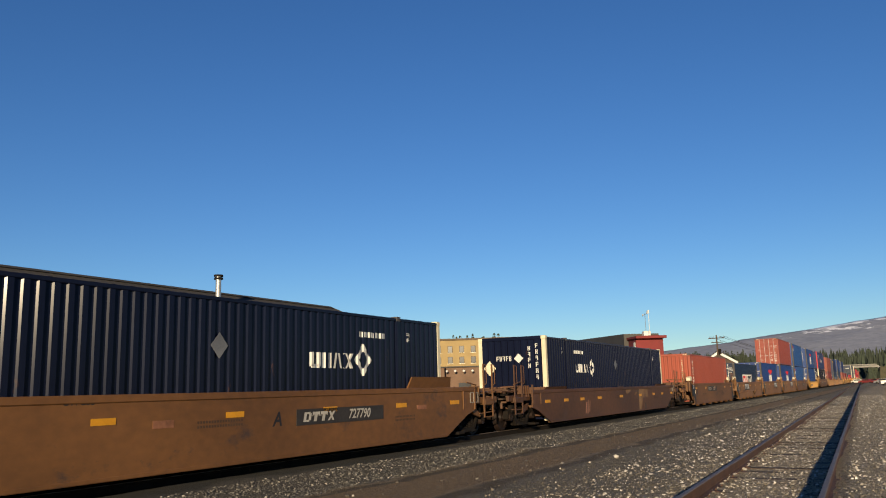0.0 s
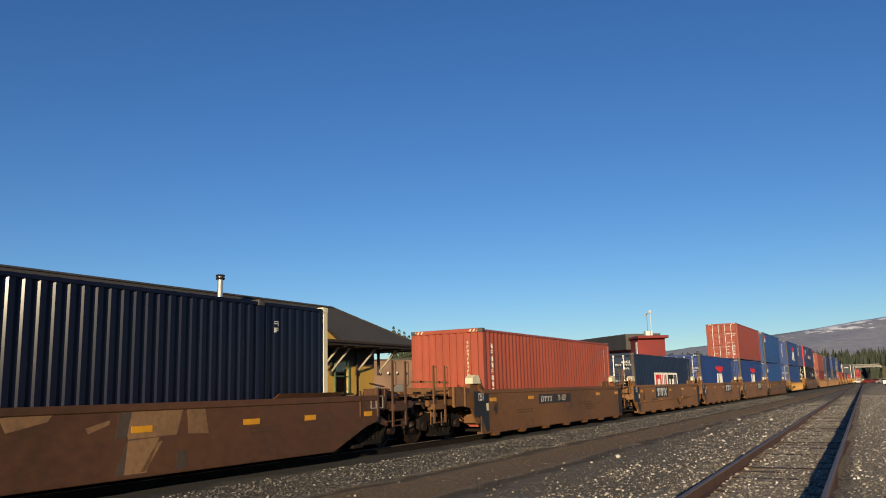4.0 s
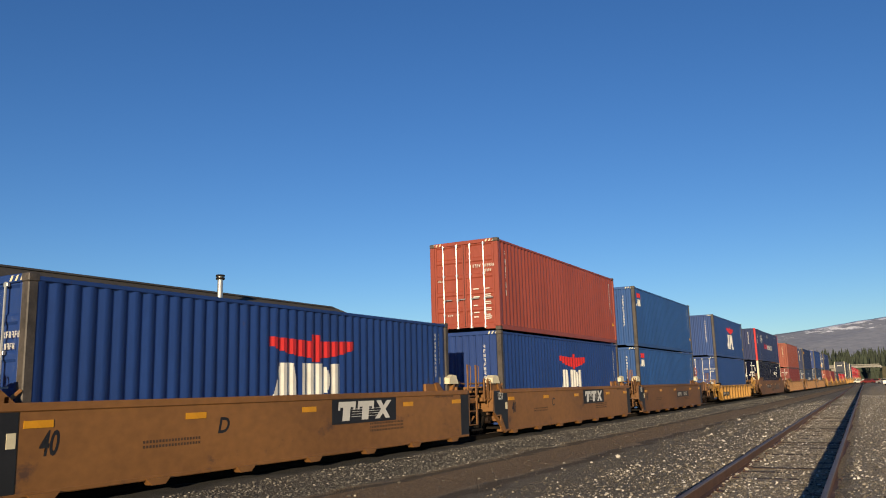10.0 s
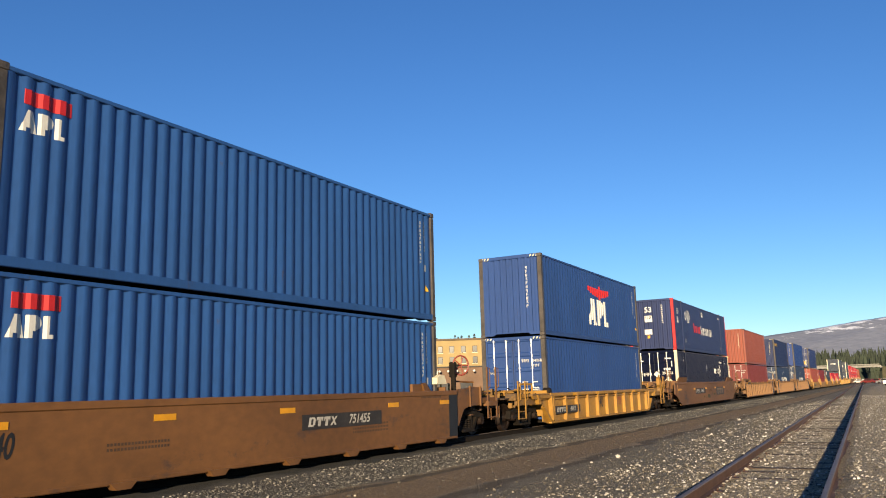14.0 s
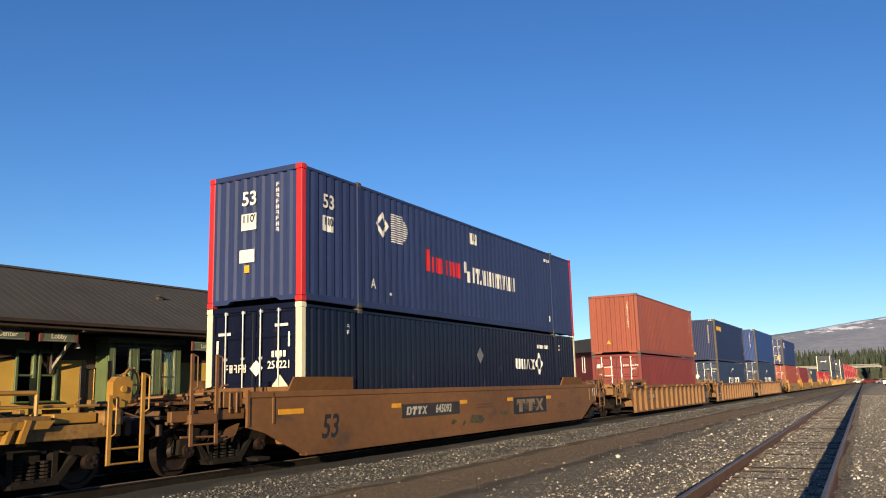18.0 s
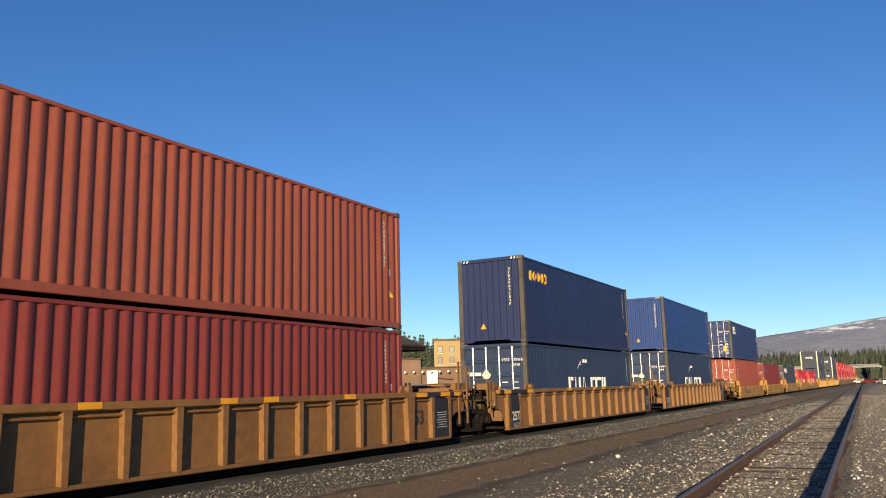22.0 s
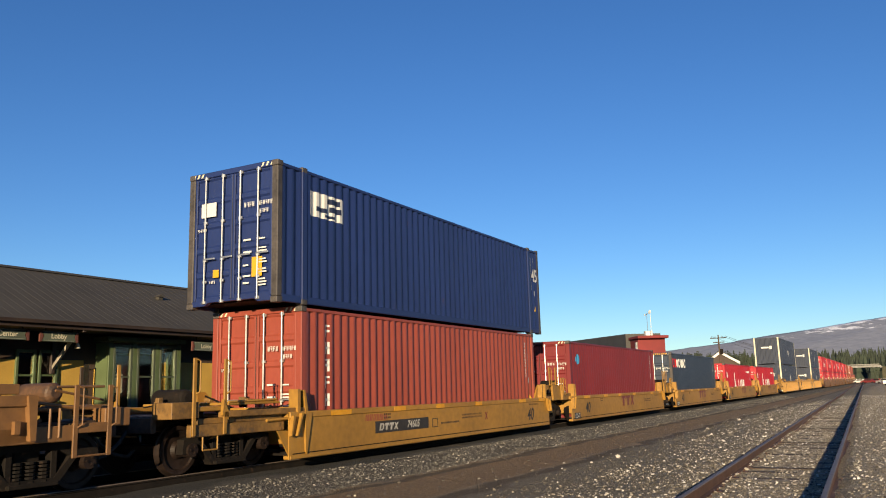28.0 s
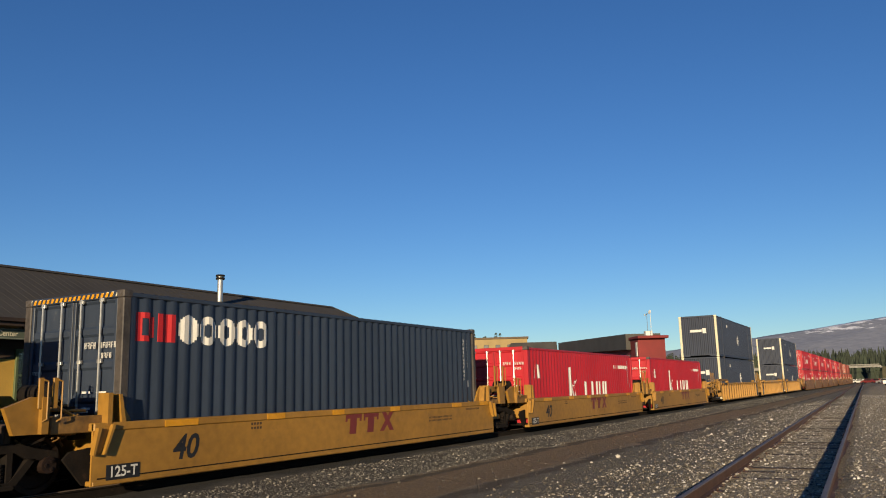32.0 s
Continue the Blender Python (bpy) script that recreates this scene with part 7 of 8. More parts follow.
def blobs(y0, z0, w, h, n):
    """n round spots in a row, each with a small gap in the middle, in upright slices."""
    out, p, m = [], w / n, 12
    for i in range(n):
        for j in range(m):
            u = (2 * (j + 0.5) / m - 1)
            a = y0 + i * p + 0.04 * p + 0.92 * p * j / m
            hh = h / 2 * math.sqrt(1 - u * u * 0.95)
            g = h * 0.24 * math.sqrt(max(0.0, 1 - (u / 0.42) ** 2)) if i else 0.0
            mid = z0 + h / 2
            c = a + 0.92 * p / m
            if g > 0.02:
                out += [(a, c, mid + g, mid + hh), (a, c, mid - hh, mid - g)]
            else:
                out.append((a, c, mid - hh, mid + hh))
    return out


# marks: plain shapes in the colours of the liveries
def eagle(yc, z, w=3.2):
    out, n = [], 20
    for i in range(n):
        u = abs(2 * (i + 0.5) / n - 1)
        a = yc - w / 2 + w * i / n
        out.append((a, a + w / n, z - 0.06, z + 0.50) if u < 0.1 else (a, a + w / n, z + 0.02 + 0.22 * u * u, z + 0.36 + 0.05 * u))
    return out


def big_apl(yc, z, w=3.0, h=1.0):
    """Three heavy shapes side by side, in level slices: a peaked one, one with a round bulge, and one with a foot."""
    out, n, k = [], 16, w / 2.71
    at = lambda a, c, za, zc: out.append((yc + k * a, yc + k * c, za, zc))
    for i in range(n):
        u, za, zc = (i + 0.5) / n, z + h * i / n, z + h * (i + 1) / n
        left, right = -1.40 + 0.40 * u, -0.36 - 0.25 * u
        gap = 0.16 if u < 0.2 else 0.0
        if gap:
            at(left, -0.88 - gap, za, zc)
            at(-0.88 + gap, right, za, zc)
        else:
            at(left, right, za, zc)
        bulge = 0.18 + 0.45 * math.sqrt(max(0.0, 1 - ((u - 0.68) / 0.34) ** 2)) if u > 0.34 else 0.06
        at(-0.33, bulge, za, zc)
        at(0.70, 1.31 if u < 0.2 else 1.02, za, zc)
    return out


def diamond_logo(yc, z, s=0.5):
    out = []
    n = 5
    for i in range(n):
        h = s * (1 - abs(2 * i - (n - 1)) / n)
        a = yc - s + 2 * s * i / n
        if i == 2:
            out += [(a, a + 2 * s / n * 0.95, z + s * 0.45, z + h), (a, a + 2 * s / n * 0.95, z - h, z - s * 0.45)]
        else:
            out.append((a, a + 2 * s / n * 0.95, z - h, z + h))
    return out


def ring_diamond(yc, z, s):
    """A diamond with a hole."""
    out = []
    n = 22
    for i in range(n):
        a = yc - s + 2 * s * i / n
        h = s * (1 - abs(2 * i - (n - 1)) / n) * 1.15
        g = max(0.0, h - s * 0.52)
        if g > 0:
            out += [(a, a + 2 * s / n, z + g, z + h), (a, a + 2 * s / n, z - h, z - g)]
        else:
            out.append((a, a + 2 * s / n, z - h, z + h))
    return out


def figures(y, z0, z1, n=9, w=0.13):
    """A column of small blocks: an upright serial number."""
    p, out = (z1 - z0) / n, []
    for i in range(n):
        a, k = z0 + i * p, (i * 7 + n) % 3
        out += [(y, y + w * 0.36, a, a + p * 0.72)] if k else []
        out += [(y + w * 0.64, y + w, a, a + p * 0.72)] if k < 2 else []
        out += [(y, y + w, a + p * 0.29, a + p * 0.43)]
        out += [(y, y + w, a + p * 0.6, a + p * 0.72)] if k != 1 else []
    return out


def chars(x, z, n, h):
    """A row of n narrow bars: small print on an end."""
    out = []
    for i in range(n):
        a, w, k = x + 0.72 * h * i, 0.5 * h, (i * 5 + n) % 3
        out += [(a, a + w * 0.36, z, z + h)] if k else []
        out += [(a + w * 0.64, a + w, z, z + h)] if k < 2 else []
        out += [(a, a + w, z + h * 0.42, z + h * 0.58)]
        out += [(a, a + w, z + h * 0.86, z + h)] if k != 1 else [(a, a + w, z, z + h * 0.14)]
    return out


def caution(x, z, s=0.2):
    """A triangle in level slices."""
    return [(x - s * 0.5 * (1 - i / 5), x + s * 0.5 * (1 - i / 5), z + s * 0.18 * i, z + s * 0.18 * (i + 1)) for i in range(5)]


def line(y, z, w, h=0.1, n=6):
    return [(y + w * i / n, y + w * (i + 0.72) / n, z, z + h) for i in range(n)]


TABLE = chars(0.33, 2.0, 4, 0.10) + chars(0.70, 2.0, 6, 0.09) + chars(0.74, 1.84, 4, 0.085) + chars(-0.95, 1.62, 6, 0.06) + chars(-0.6, 0.5, 4, 0.06)
TABLE += [(0.32, 0.32 + w, z, z + 0.035) for z, w in ((0.42, 0.16), (0.56, 0.2), (0.78, 0.14), (1.05, 0.22), (1.3, 0.2))]
TABLE += [(0.70, 0.70 + w * 0.8, z, z + 0.028) for z, w in ((0.36, 0.28), (0.42, 0.3), (0.48, 0.26), (0.62, 0.3), (0.68, 0.28), (0.82, 0.3), (0.88, 0.27), (1.05, 0.3), (1.11, 0.28), (1.3, 0.24))]
RIGHT = lambda L, H: [(GREY_MARK, figures(L / 2 - 0.72, H * 0.5, H * 0.9, 11, 0.05) + figures(L / 2 - 0.5, H * 0.62, H * 0.9, 9, 0.05) + [(L / 2 - 0.5, L / 2 - 0.42, H * 0.44, H * 0.50)]), (GOLD, caution(L / 2 - 0.44, H * 0.26, 0.17))]


def umax(label, front, q=0.0, group="long navy containers"):
    """q: how far the emblem sits towards the other end."""
    side = [(WHITE, strokes(2.58 - q, 1.64, 1.56, 0.32, "UHAX") + ring_diamond(4.51 - q, 1.83, 0.32) + line(4.36 - q * 1.25, 2.34, 1.1, 0.12, 12) + figures(6.40, 2.3, 2.55, 2, 0.14) + figures(-6.5, 2.3, 2.55, 2, 0.14))]
    word = chars(-0.74, 1.51, 5, 0.17) + [(-0.06 + 0.025 * i, -0.035 + 0.025 * i, 1.59 - h, 1.59 + h) for i, h in enumerate([0.17 * (1 - abs(2 * k - 13) / 14) for k in range(14)])]
    if front == "blind":
        word = [(x0 + 0.15, x1 + 0.15, z0 + 0.55, z1 + 0.55) for x0, x1, z0, z1 in word] + figures(0.62, 1.8, 2.6, 4, 0.09) + figures(0.90, 1.4, 2.7, 6, 0.09)
        tip = (-0.86, 1.82)
    else:
        word += [(0.52 + 0.1 * i, 0.59 + 0.1 * i, 1.80, 1.93) for i in range(4)] + [(-0.95, -0.6, 2.3, 2.36), (0.6, 0.95, 2.42, 2.48), (-1.0, -0.94, 1.85, 2.2), (0.95, 1.0, 2.0, 2.3)]
        tip = (0.74, 1.18)
    ends = [(WHITE, word), (CREAM, [(tip[0] - 0.24 + 0.02 * i, tip[0] - 0.22 + 0.02 * i, tip[1] - h, tip[1] + h) for i, h in enumerate([0.27 * (1 - abs(2 * i - 23) / 24) for i in range(24)])])]
    box = container(label, 53, HI, NAVY, front, group, post=CREAM, marks=side, wide=2.591, end_marks=ends)
    plate_b = Build()
    plate_b.prism([(-0.17, 2.00), (0.04, 1.77), (0.25, 2.00), (0.04, 2.23)], 0, 1.284, 1.290)
    part("hazard_plate", plate_b, PLATE_GREY, box, "grey diamond-shaped plate on the side")
    return box




def apl(tone, front, small=False):
    L = 40 * FT
    if small:
        side = [(WHITE, big_apl(-L / 2 + 0.75, 1.98, 0.72, 0.32)), (RED, [(-L / 2 + 0.42, -L / 2 + 1.2, 2.38, 2.6)])]
    else:
        side = [(RED, eagle(0.35, 1.82, 2.8)), (WHITE, big_apl(0.22, 0.66, 2.6, 1.07))]
    name = "azure blue steel container with small red and white emblem" if small else "royal blue steel container with red and white emblem"
    ends = [(WHITE, TABLE)] if front == "doors" else [(WHITE, figures(0.60, 1.0, 2.5, 11, 0.07))]
    return container(name, 40, HI, tone, front, "blue containers", post=POST_BROWN, marks=side + RIGHT(L, HI), end_marks=ends)


def plain(label, tone, front, tall=HI, feet=40, marks=(), ends=None, group="", doors=None):
    L = feet * FT
    e = ends if ends is not None else ([(WHITE, TABLE)] if front == "doors" else [(CREAM, figures(0.68, 1.25, 2.55, 11, 0.06)), (GOLD, caution(-0.3, 0.5))])
    return container(label, feet, tall, tone, front, group, post=None if tone in (ORANGE, BRICK, MAROON, SCARLET, RUSSET, WINE) else POST_BROWN, marks=list(marks) + RIGHT(L, tall), end_marks=e, doors=doors)


def load(yc, *boxes, base=BASE):
    z = base
    for ob, tall in boxes:
        put(ob, yc, z)
        z += tall + 0.012


C40, C53 = 20 * FT, 26.5 * FT
yA, yB, yC, yD, yE, yF, yG = 10.52, 34.18, 55.90, 71.82, 86.92, 102.50, 117.96
yH, yI, yJ, yK, yL, yM = 137.79, 159.25, 182.86, 202.75, 222.04, 243.70
yN, yO, yP, yQ, yR = 259.35, 275.41, 291.40, 306.80, 327.30

put(brown53(False, "727790", [(-2.63, -2.2), (0.09, 0.54), (2.85, 3.33), (5.64, 6.1), (8.3, 8.8)]), yA)
put(brown53(True, "", [(-8.65, -8.2), (-6.86, -6.43), (-5.12, -4.68), (-3.06, -2.57), (-0.1, 0.39), (3.0, 3.4), (5.43, 5.85), (7.15, 7.5), (9.2, 9.5)]), yB)
b_car = MOVERS[-1][0]
OLD_TAN = surface("faded_tan_paint", (0.30, 0.165, 0.075), 0.7, vary=0.3, grain=12, blotch=1.2)
OLD_GREY = surface("faded_dark_paint", (0.085, 0.058, 0.042), 0.7, vary=0.3, grain=12, blotch=1.2)
for i, (mat, pts) in enumerate(((OLD_TAN, [(2.80, 1.22), (4.05, 1.20), (3.9, 0.72), (2.95, 0.70)]), (OLD_TAN, [(2.95, 0.68), (3.55, 0.70), (3.30, 0.15), (2.9, 0.15)]), (OLD_GREY, [(2.80, 1.20), (3.02, 1.20), (2.92, 0.72), (2.72, 0.72)]),
                                (OLD_GREY, [(2.95, 0.70), (3.15, 0.70), (2.95, 0.15), (2.72, 0.15)]), (OLD_GREY, [(3.92, 0.46), (4.1, 0.46), (4.12, 0.15), (3.9, 0.15)]), (OLD_TAN, [(4.1, 1.16), (4.5, 1.14), (4.6, 0.7), (4.15, 0.72)]),
                                (OLD_TAN, [(2.2, 0.9), (2.62, 1.0), (2.6, 0.93), (2.25, 0.82)]), (OLD_TAN, [(3.5, 0.62), (3.62, 0.64), (3.3, 0.2), (3.2, 0.2)]), (OLD_TAN, [(0.9, 1.1), (1.7, 1.14), (1.6, 1.02), (1.0, 0.9)]))):
    q = Build()
    q.prism(pts, 0, SIDE + 0.001, SIDE + 0.003 + 0.0005 * (i % 3))
    part("faded_paint", q, mat, b_car, "faded spray paint on the side plate")
OLD_PINK = surface("faded_pink_spray", (0.36, 0.17, 0.11), 0.7, vary=0.3, grain=12, blotch=1.2)
for a, c, za, zc in ((-4.62, -4.48, 0.30, 0.72), (-4.40, -4.30, 0.28, 0.78), (-4.18, -4.10, 0.34, 0.80)):
    q = Build()
    q.prism([(a, za), (c, za), (c + 0.12, zc), (a + 0.14, zc)], 0, SIDE + 0.001, SIDE + 0.003)
    part("faded_paint", q, OLD_PINK, b_car, "faded pink spray paint")
for yc, pos in ((yC, "first"), (yD, "mid"), (yE, "mid"), (yF, "mid"), (yG, "last")):
    car = put(brown40(pos, 0 if yc == yD else 1, CAR_DARK if yc in (yC, yG) else CAR_BROWN), yc)
    if pos == "first":
        small_print(car, [(1.2, 0.72, 1.6, 2)])
        placard(car, -2.5, 0.5, 0.78, 1.08, "751455", mark="DTTX")
    elif pos == "last":
        placard(car, 0.29, 3.10, 0.60, 0.90, "751455", mark="DTTX")
    else:
        py = -3.32 if yc == yD else 0.60
        placard(car, py, py + 2.46, 0.66, 1.18, mark="TTX")
        stencil(car, {yD: "E", yE: "D", yF: "C"}[yc], 2.0 if yc == yD else -2.50, 0.80, 0.26)
        if yc == yD:
            pipe_run(car)
def brake_end(car, y, z):
    """Air tank and handbrake wheel over the last truck."""
    part("air_reservoir", (lambda b: air_drum(b, 0.27, 0.8) and b)(Build()), CAR_BROWN, car, "rusty brown air tank", at=pose(0.6, y - 0.65, z + 0.66, 0, 0, 30))
    part("tank_strap", (lambda b: (b.box(0.85, y - 0.42, z + 0.4, 0.1, 0.10, 1.0, 0.01), b.box(0.35, y - 0.75, z + 0.2, 0.1, 0.10, 0.6, 0.01)) and b)(Build()), GRIME, car)
    wheel = Build()
    for i in range(16):
        a, c = i * math.tau / 16, (i + 1) * math.tau / 16
        wheel.rod((0, 0.28 * math.cos(a), 0.28 * math.sin(a)), (0, 0.28 * math.cos(c), 0.28 * math.sin(c)), 0.022, 6)
    for i in range(5):
        a = i * math.tau / 5
        wheel.rod((0, 0, 0), (0, 0.28 * math.cos(a), 0.28 * math.sin(a)), 0.018, 6)
    part("brake_wheel", wheel, BRICK, car, "red spoked handbrake wheel", at=pose(0.75, y + 0.22, z + 0.84, 0, 0, -25))
    part("brake_stand", (lambda b: (b.box(0.6, y + 0.02, z + 0.72, 0.12, 0.3, 0.44, 0.03), b.box(0.6, y + 0.02, z + 0.2, 0.1, 0.14, 0.8, 0.02), b.rod((0.6, y + 0.1, z + 0.84), (0.75, y + 0.22, z + 0.84), 0.03, 8)) and b)(Build()), GRIME, car)


brake_end(car, 8.1, 1.15)
put(yellow_ribbed(), yH)
car = put(brown53(False, "", [(-8.9, -8.15), (-4.95, -4.54), (-1.57, -1.15), (1.48, 1.90), (4.65, 5.05)]), yI)
placard(car, -4.51, -1.60, 0.68, 1.0, "645092", mark="DTTX")
placard(car, 1.93, 4.60, 0.52, 1.02, mark="TTX", ink=surface("faded_tan_ink", (0.27, 0.185, 0.115), 0.7, vary=0.35, grain=12, blotch=2.0))
SMUDGE = surface("dark_green_smudge", (0.085, 0.075, 0.032), 0.8, vary=0.4, grain=10, blotch=2.5)
for i, (a, c, za, zc) in enumerate(((-1.0, -0.1, 0.36, 0.62), (-2.1, -1.75, 0.40, 0.56), (-1.45, -1.2, 0.34, 0.52), (0.9, 1.6, 0.52, 0.66))):
    q = Build()
    q.prism([(a, za + 0.05), (a + 0.12, zc), (c - 0.15, zc - 0.03), (c, za + 0.1), (c - 0.2, za)], 0, SIDE + 0.001, SIDE + 0.003)
    part("old_smudge", q, SMUDGE, car, "dark green smudge of old spray paint")
for yc, pos in ((yJ, "first"), (yK, "mid"), (yL, "last")):
    put(ribbed53(pos), yc)
for yc, pos in ((yM, "first"), (yN, "mid"), (yO, "mid"), (yP, "mid"), (yQ, "last")):
    put(yellow40(pos, "74605" if yc == yM else ""), yc)
for i, pos in enumerate(("first", "mid", "last")):
    put(ribbed53(pos, CAR_YELLOW), yR + 19.1 * i)

load(yA, (umax("navy blue long steel container with cream corner posts", "blind"), HI))
load(yB, (umax("navy blue long container with white emblem on its end", "blind", 7.66), HI))
load(yC, (plain("orange steel container with white serial number", ORANGE, "blind", marks=[(WHITE, figures(-5.5, 1.0, 2.5, 8, 0.10))], group="red and orange containers"), HI))
BOX = [(WHITE, [(-2.58, 2.4, 0.80, 1.70)]), (RED, [(r[0], r[1], r[2], r[3], *r[4:]) for r in strokes(-2.2, 0.7, 2.3, 0.90, "CHA")]), (BLACK, strokes(0.25, 0.7, 2.0, 0.90, "CCH"))]
load(yD, (plain("dark blue container with red and white lettered panel", MIDNIGHT, "doors", STD, marks=BOX, group="blue containers"), STD))
part("lettering", word_mesh("440315", 0.11, WHITE), WHITE, MOVERS[-1][0], at=south(0.82, -20 * FT + 0.008, 2.17, 0.9))
load(yE, (apl(ROYAL, "doors"), HI))
load(yF, (apl(ROYAL, "blind"), HI), (plain("brick red container with barred doors, stacked on top", BRICK, "doors", marks=[(WHITE, figures(-5.55, 1.1, 2.6, 6, 0.11))], group="red and orange containers"), HI))
load(yG, (apl(AZURE, "blind", True), HI), (apl(AZURE, "blind", True), HI))
bottom = plain("royal blue steel container with barred doors", COBALT, "doors", group="blue containers")
load(yH, (bottom, HI), (apl(COBALT, "blind"), HI))
PACER = [(WHITE, [(-0.80, -0.64, 1.40, 1.72), (-0.58, -0.44, 1.14, 1.46)] + strokes(-0.34, 1.16, 3.08, 0.45, "ITAHIHTHAIH") + line(5.4, 2.5, 0.5, 0.1, 4) + [(5.6, 5.75, 0.4, 0.6), (-0.40, 0.06, 2.30, 2.62), (-4.75, -4.6, 0.40, 0.46)] +
                 ring_diamond(-5.02, 2.07, 0.28) + [(-4.66 + (0.0 if i < 4 or i > 6 else 0.06), -3.86 - 0.0035 * (i - 6) ** 2 * 2, 1.72 + 0.056 * i, 1.746 + 0.056 * i) for i in range(13)] + [(-7.36, -6.98, 1.56, 1.9)]),
         (RED, strokes(-2.66, 1.20, 1.62, 0.42, "HBIHB") + [(-2.98, -2.76, 1.20, 1.78)])]
PEND = [(WHITE, [(-0.36, 0.06, 1.62, 1.98), (-0.40, 0.02, 0.92, 1.2)] + figures(0.60, 1.5, 2.6, 9, 0.08)), (GOLD, [(-0.26, -0.12, 0.7, 0.86)])]
load(yI, (umax("navy long container with black barred doors", "doors"), HI),
     (container("navy long container with red corner posts, stacked on top", 53, HI, MARINE, "blind", "long navy containers", post=RED, marks=PACER, wide=2.591, end_marks=PEND, fold=GROOVED), HI), base=0.26)
long_box = MOVERS[-1][0]
L53 = 26.5 * FT
part("lettering", word_mesh("53", 0.30, WHITE), WHITE, long_box, at=south(-0.14, -L53 + 0.014, 2.3))
part("lettering", word_mesh("110'", 0.16, BLACK), BLACK, long_box, at=south(-0.15, -L53 + 0.012, 1.86))
part("lettering", word_mesh("53", 0.30, WHITE), WHITE, long_box, at=east(1.30, -7.16, 2.2))
part("lettering", word_mesh("110", 0.17, BLACK), BLACK, long_box, at=east(1.30, -7.17, 1.77, 0.9))
part("lettering", word_mesh("10", 0.20, BLACK), BLACK, long_box, at=east(1.296, -0.17, 2.49, 0.9))
part("lettering", word_mesh("A", 0.22, WHITE), WHITE, long_box, at=east(1.296, -5.45, 0.60, 0.9))
part("lettering", word_mesh("251221", 0.15, WHITE), WHITE, MOVERS[-2][0], at=south(0.72, -L53 + 0.008, 1.64, 0.95))
load(yJ, (plain("dark red container with barred doors", WINE, "doors", STD, ends=[(WHITE, TABLE + [(-0.98, -0.80, 1.95, 2.15), (-0.64, -0.19, 1.98, 2.02), (-0.64, -0.19, 1.56, 1.60)]), (ORANGE, [(-0.62, -0.21, 1.61, 1.97)])], group="red and orange containers"), STD), (plain("orange container stacked on a dark red one", RUSSET, "blind", group="red and orange containers"), HI))
CMA = [(WHITE, strokes(-2.25, 0.95, 2.1, 0.52, "CHA") + strokes(0.2, 0.95, 2.1, 0.52, "CCH") + [(-1.2, -1.0, 1.78, 1.95, 0.15), (-0.98, -0.7, 1.92, 2.08, 0.1), (-0.6, -0.05, 2.02, 2.14)])]
CEND = [(WHITE, TABLE + [(-0.9, -0.45, 1.55, 1.66)]), (CREAM, [(-0.42 + 0.03 * i, -0.39 + 0.03 * i, 1.57 - h, 1.57 + h) for i, h in enumerate([0.16 * math.sin(math.pi * (k + 0.5) / 11) for k in range(11)])])]
load(yK, (plain("slate blue container with white emblem and barred doors", SLATE, "doors", STD, marks=CMA, ends=CEND, group="blue containers"), STD),
     (plain("dark blue container with yellow emblem, stacked on top", DEEP, "blind", marks=[(GOLD, blobs(-5.50, 2.10, 1.60, 0.36, 5))], group="blue containers"), HI))
load(yL, (plain("slate blue container with white emblem and barred doors", SLATE, "doors", HI, marks=CMA, ends=CEND, group="blue containers"), HI), (plain("mid-blue plain container, stacked on top", ROYAL, "blind", group="blue containers"), HI))
TEND = [(WHITE, TABLE + [(-0.86, -0.44, 1.92, 2.22)]), (GOLD, [(0.55, 0.82, 0.55, 0.95), (-0.5, -0.34, 0.62, 0.78)])]
load(yM, (plain("brick red container with white upright lettering", BRICK, "doors", marks=[(WHITE, figures(-5.3, 0.5, 2.65, 6, 0.17))], group="red and orange containers"), HI),
     (plain("dark blue longer container with white panel, stacked on top", INDIGO, "doors", feet=45, marks=[(WHITE, [(-5.8, -4.58, 1.92, 2.46)]), (INDIGO_MARK, [(-5.6, -5.2, 2.05, 2.15), (-5.1, -4.7, 2.1, 2.22), (-5.3, -4.9, 1.96, 2.02), (-5.2, -4.75, 2.28, 2.4)])], ends=TEND, group="blue containers"), HI))
part("lettering", word_mesh("45", 0.42, WHITE), WHITE, MOVERS[-1][0], at=east(1.226, 6.42, 1.95, 0.8))
load(yN, (plain("maroon container with round blue emblem", MAROON, "doors", marks=[(SKY_MARK, [(-5.42 + 0.04 * i, -5.38 + 0.04 * i, 2.22 - h, 2.22 + h) for i, h in enumerate([0.2 * math.sqrt(1 - ((k - 4.5) / 5) ** 2) for k in range(10)])])], group="red and orange containers"), HI), base=0.10)
load(yO, (plain("grey container with red and white emblem and barred doors", GREY, "doors", marks=[(RED, strokes(-5.85, 2.10, 0.85, 0.46, "DB")), (WHITE, blobs(-4.95, 2.08, 2.25, 0.50, 5))], group="grey containers"), HI), base=0.10)
hazard = Build()
for i in range(18):
    x = -1.0 + 2.0 * i / 18
    hazard.add([(x, -20 * FT - 0.002, HI - 0.10), (x + 0.06, -20 * FT - 0.002, HI - 0.10), (x + 0.09, -20 * FT - 0.002, HI - 0.03), (x + 0.03, -20 * FT - 0.002, HI - 0.03)], [(0, 1, 2, 3)])
tagged(part("warning_stripe", hazard, REFLECT, MOVERS[-1][0], "yellow slanted warning stripes on the header"), kind="stuff")
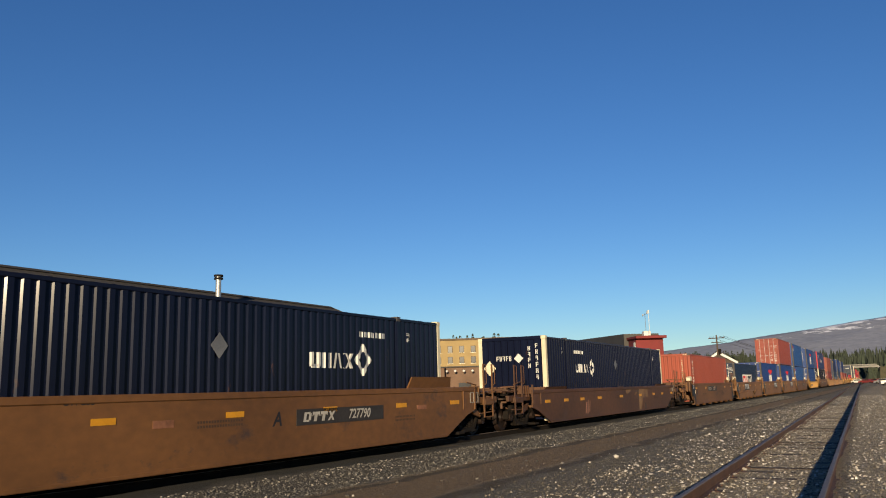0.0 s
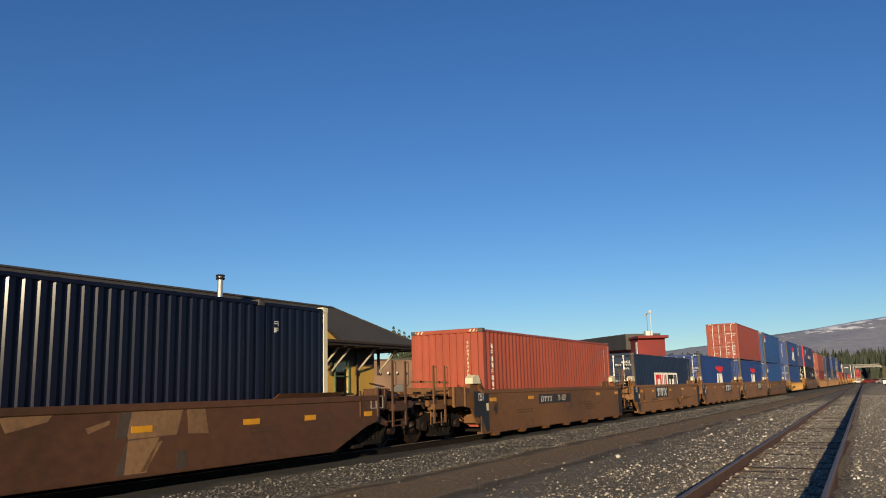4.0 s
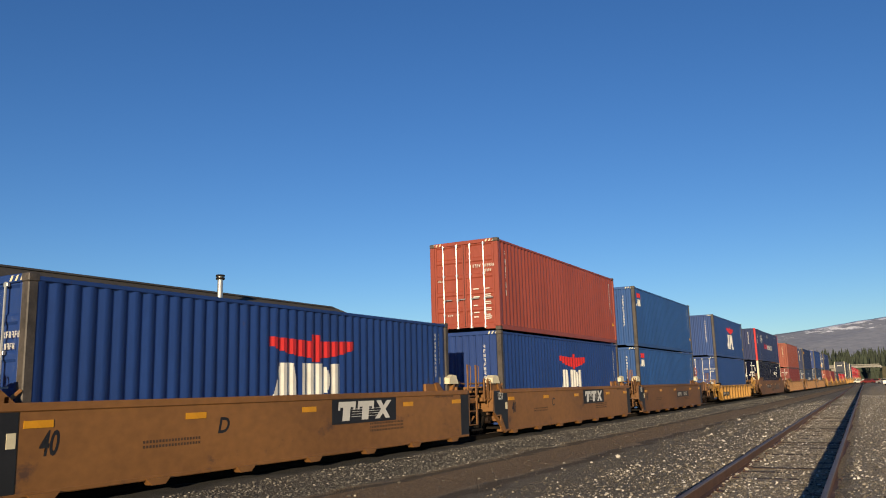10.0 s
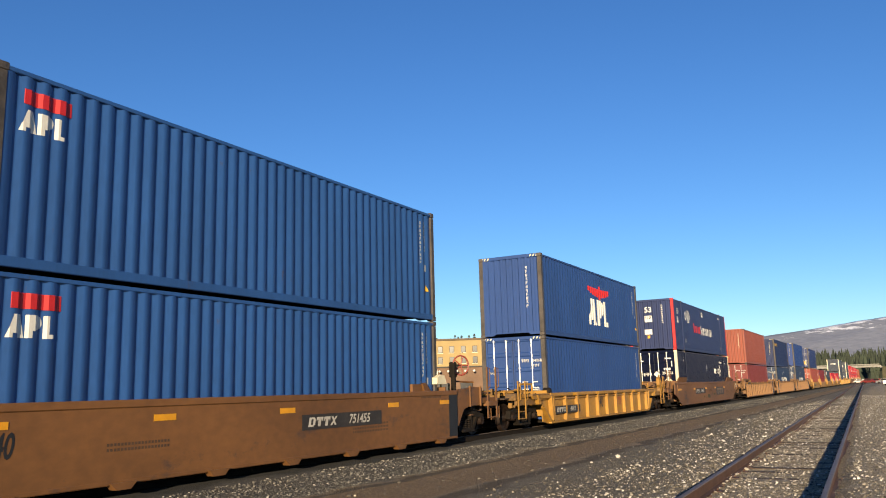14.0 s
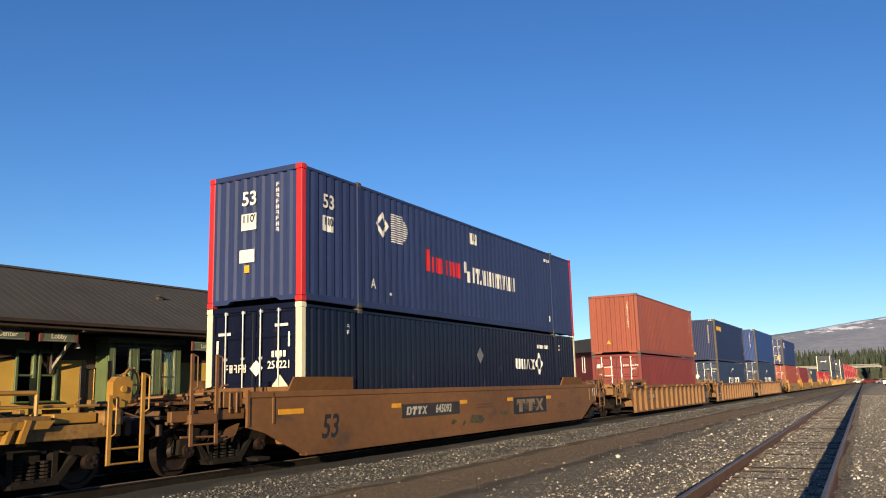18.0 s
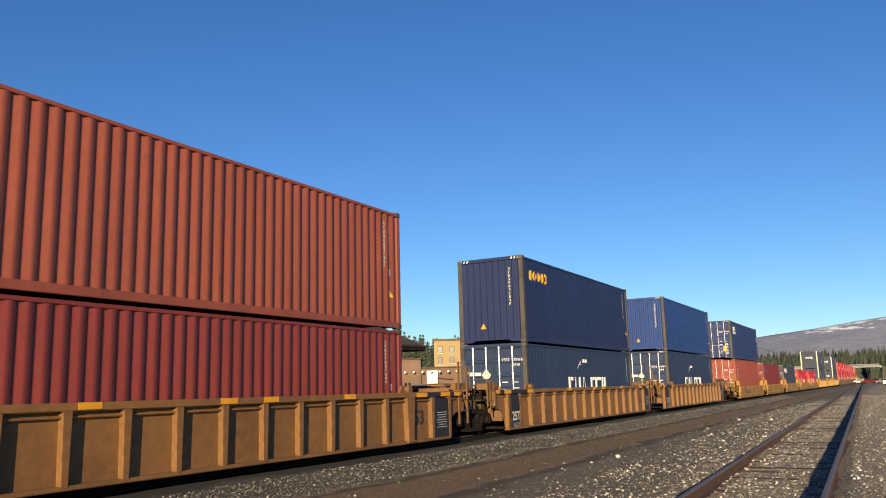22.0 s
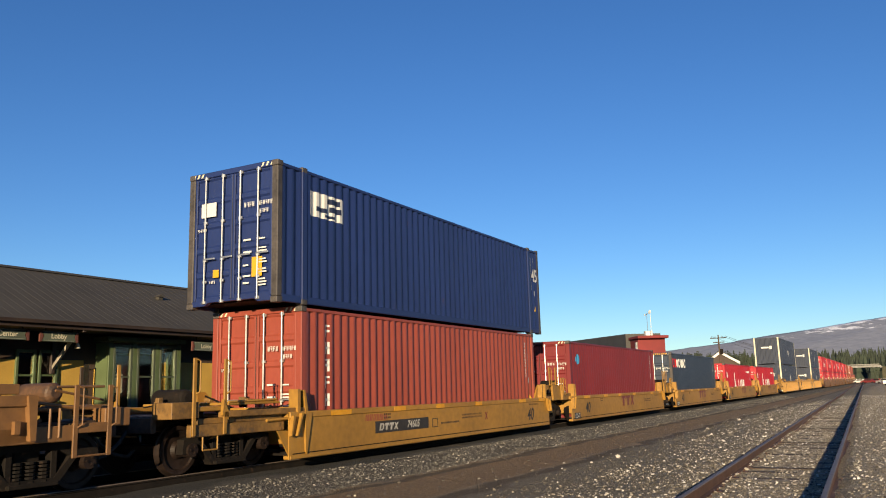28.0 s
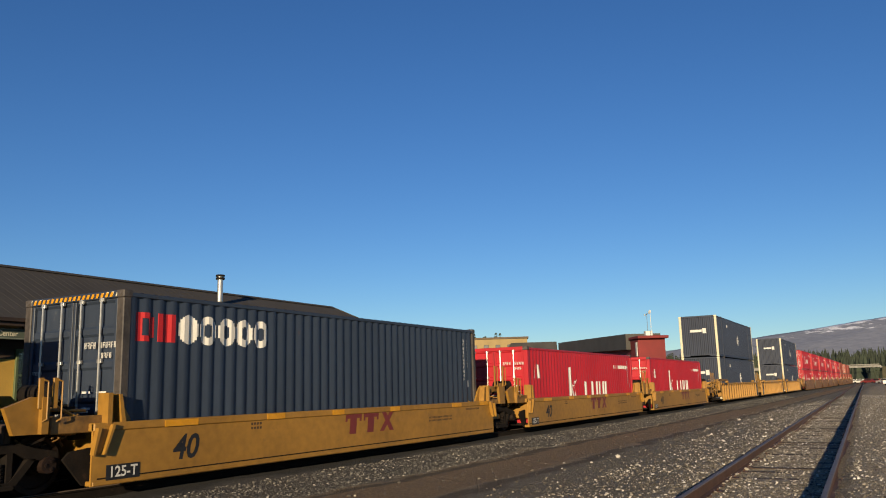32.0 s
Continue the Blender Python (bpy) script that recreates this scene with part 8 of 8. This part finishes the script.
KL = [(WHITE, [(-2.3, -2.02, 0.8, 1.95), (-1.98, -1.75, 1.25, 1.5, 0.35), (-1.8, -1.5, 0.8, 1.3, -0.3)] + strokes(-0.85, 0.8, 3.2, 0.62, "IIHH") + line(3.3, 1.95, 2.2, 0.14, 9) + [(-5.6, -5.45, 1.55, 2.0, 0.15), (-5.2, -5.05, 1.55, 2.0, -0.1)])]
for yc in (yP, yQ):
    load(yc, (plain("scarlet container with white emblem and barred doors", SCARLET, "doors", STD, marks=KL, group="red and orange containers"), STD), base=0.06)
GREYLONG = [(WHITE, diamond_logo(0.5, 1.4, 0.4) + [(-4, -3.8, 2.2, 2.4)])]
for k in (0, 2):
    two = [(container("charcoal long container with cream corner posts", 53, HI, CHARCOAL, "blind", "long charcoal containers", post=CREAM, marks=GREYLONG, wide=2.591, end_marks=[(WHITE, [(-0.55, 0.25, 1.75, 1.92), (0.3, 0.55, 1.65, 2.0)])]), HI) for _ in range(2)]
    load(yR + 19.1 * k, *two)
y0 = yR + 19.1 * 2 + 22.2
for i in range(11):
    yc = y0 + 15.6 * i + (4.5 if i > 4 else 0)
    pos = "first" if i in (0, 5) else "last" if i in (4, 10) else "mid"
    put(brown40(pos), yc)
    tone = SCARLET if i < 6 else ORANGE
    lab = "scarlet container with white emblem, in a far stack" if i < 6 else "orange container in a far stack"
    two = [(plain(lab, tone, "doors", STD, marks=KL if i < 6 else (), group="far red and orange containers"), STD) for _ in range(2 if i not in (7, 10) else 1)]
    load(yc, *two)


def motions():
    """All that moves: the cars and their loads run along the main track, and the wheels turn."""
    spin = [(i / 15, way(i / 15) / WHEEL_R) for i in range(0, 481)]
    for w, q in wheelsets:
        if w.parent.parent.matrix_basis.translation.y > 345:
            continue
        walk(w, [(t, Matrix.Translation((0, q, WHEEL_R)) @ Matrix.Rotation(a, 4, "X")) for t, a in spin])
    for ob, yc, z in MOVERS:
        rows = []
        for i in range(0, 33):
            y = yc - way(i)
            turn = math.degrees(math.atan2(lane(y - 1) - lane(y + 1), 2.0))
            rows.append((float(i), pose(lane(y), y, z, 0, 0, turn)))
        walk(ob, rows)



motions()
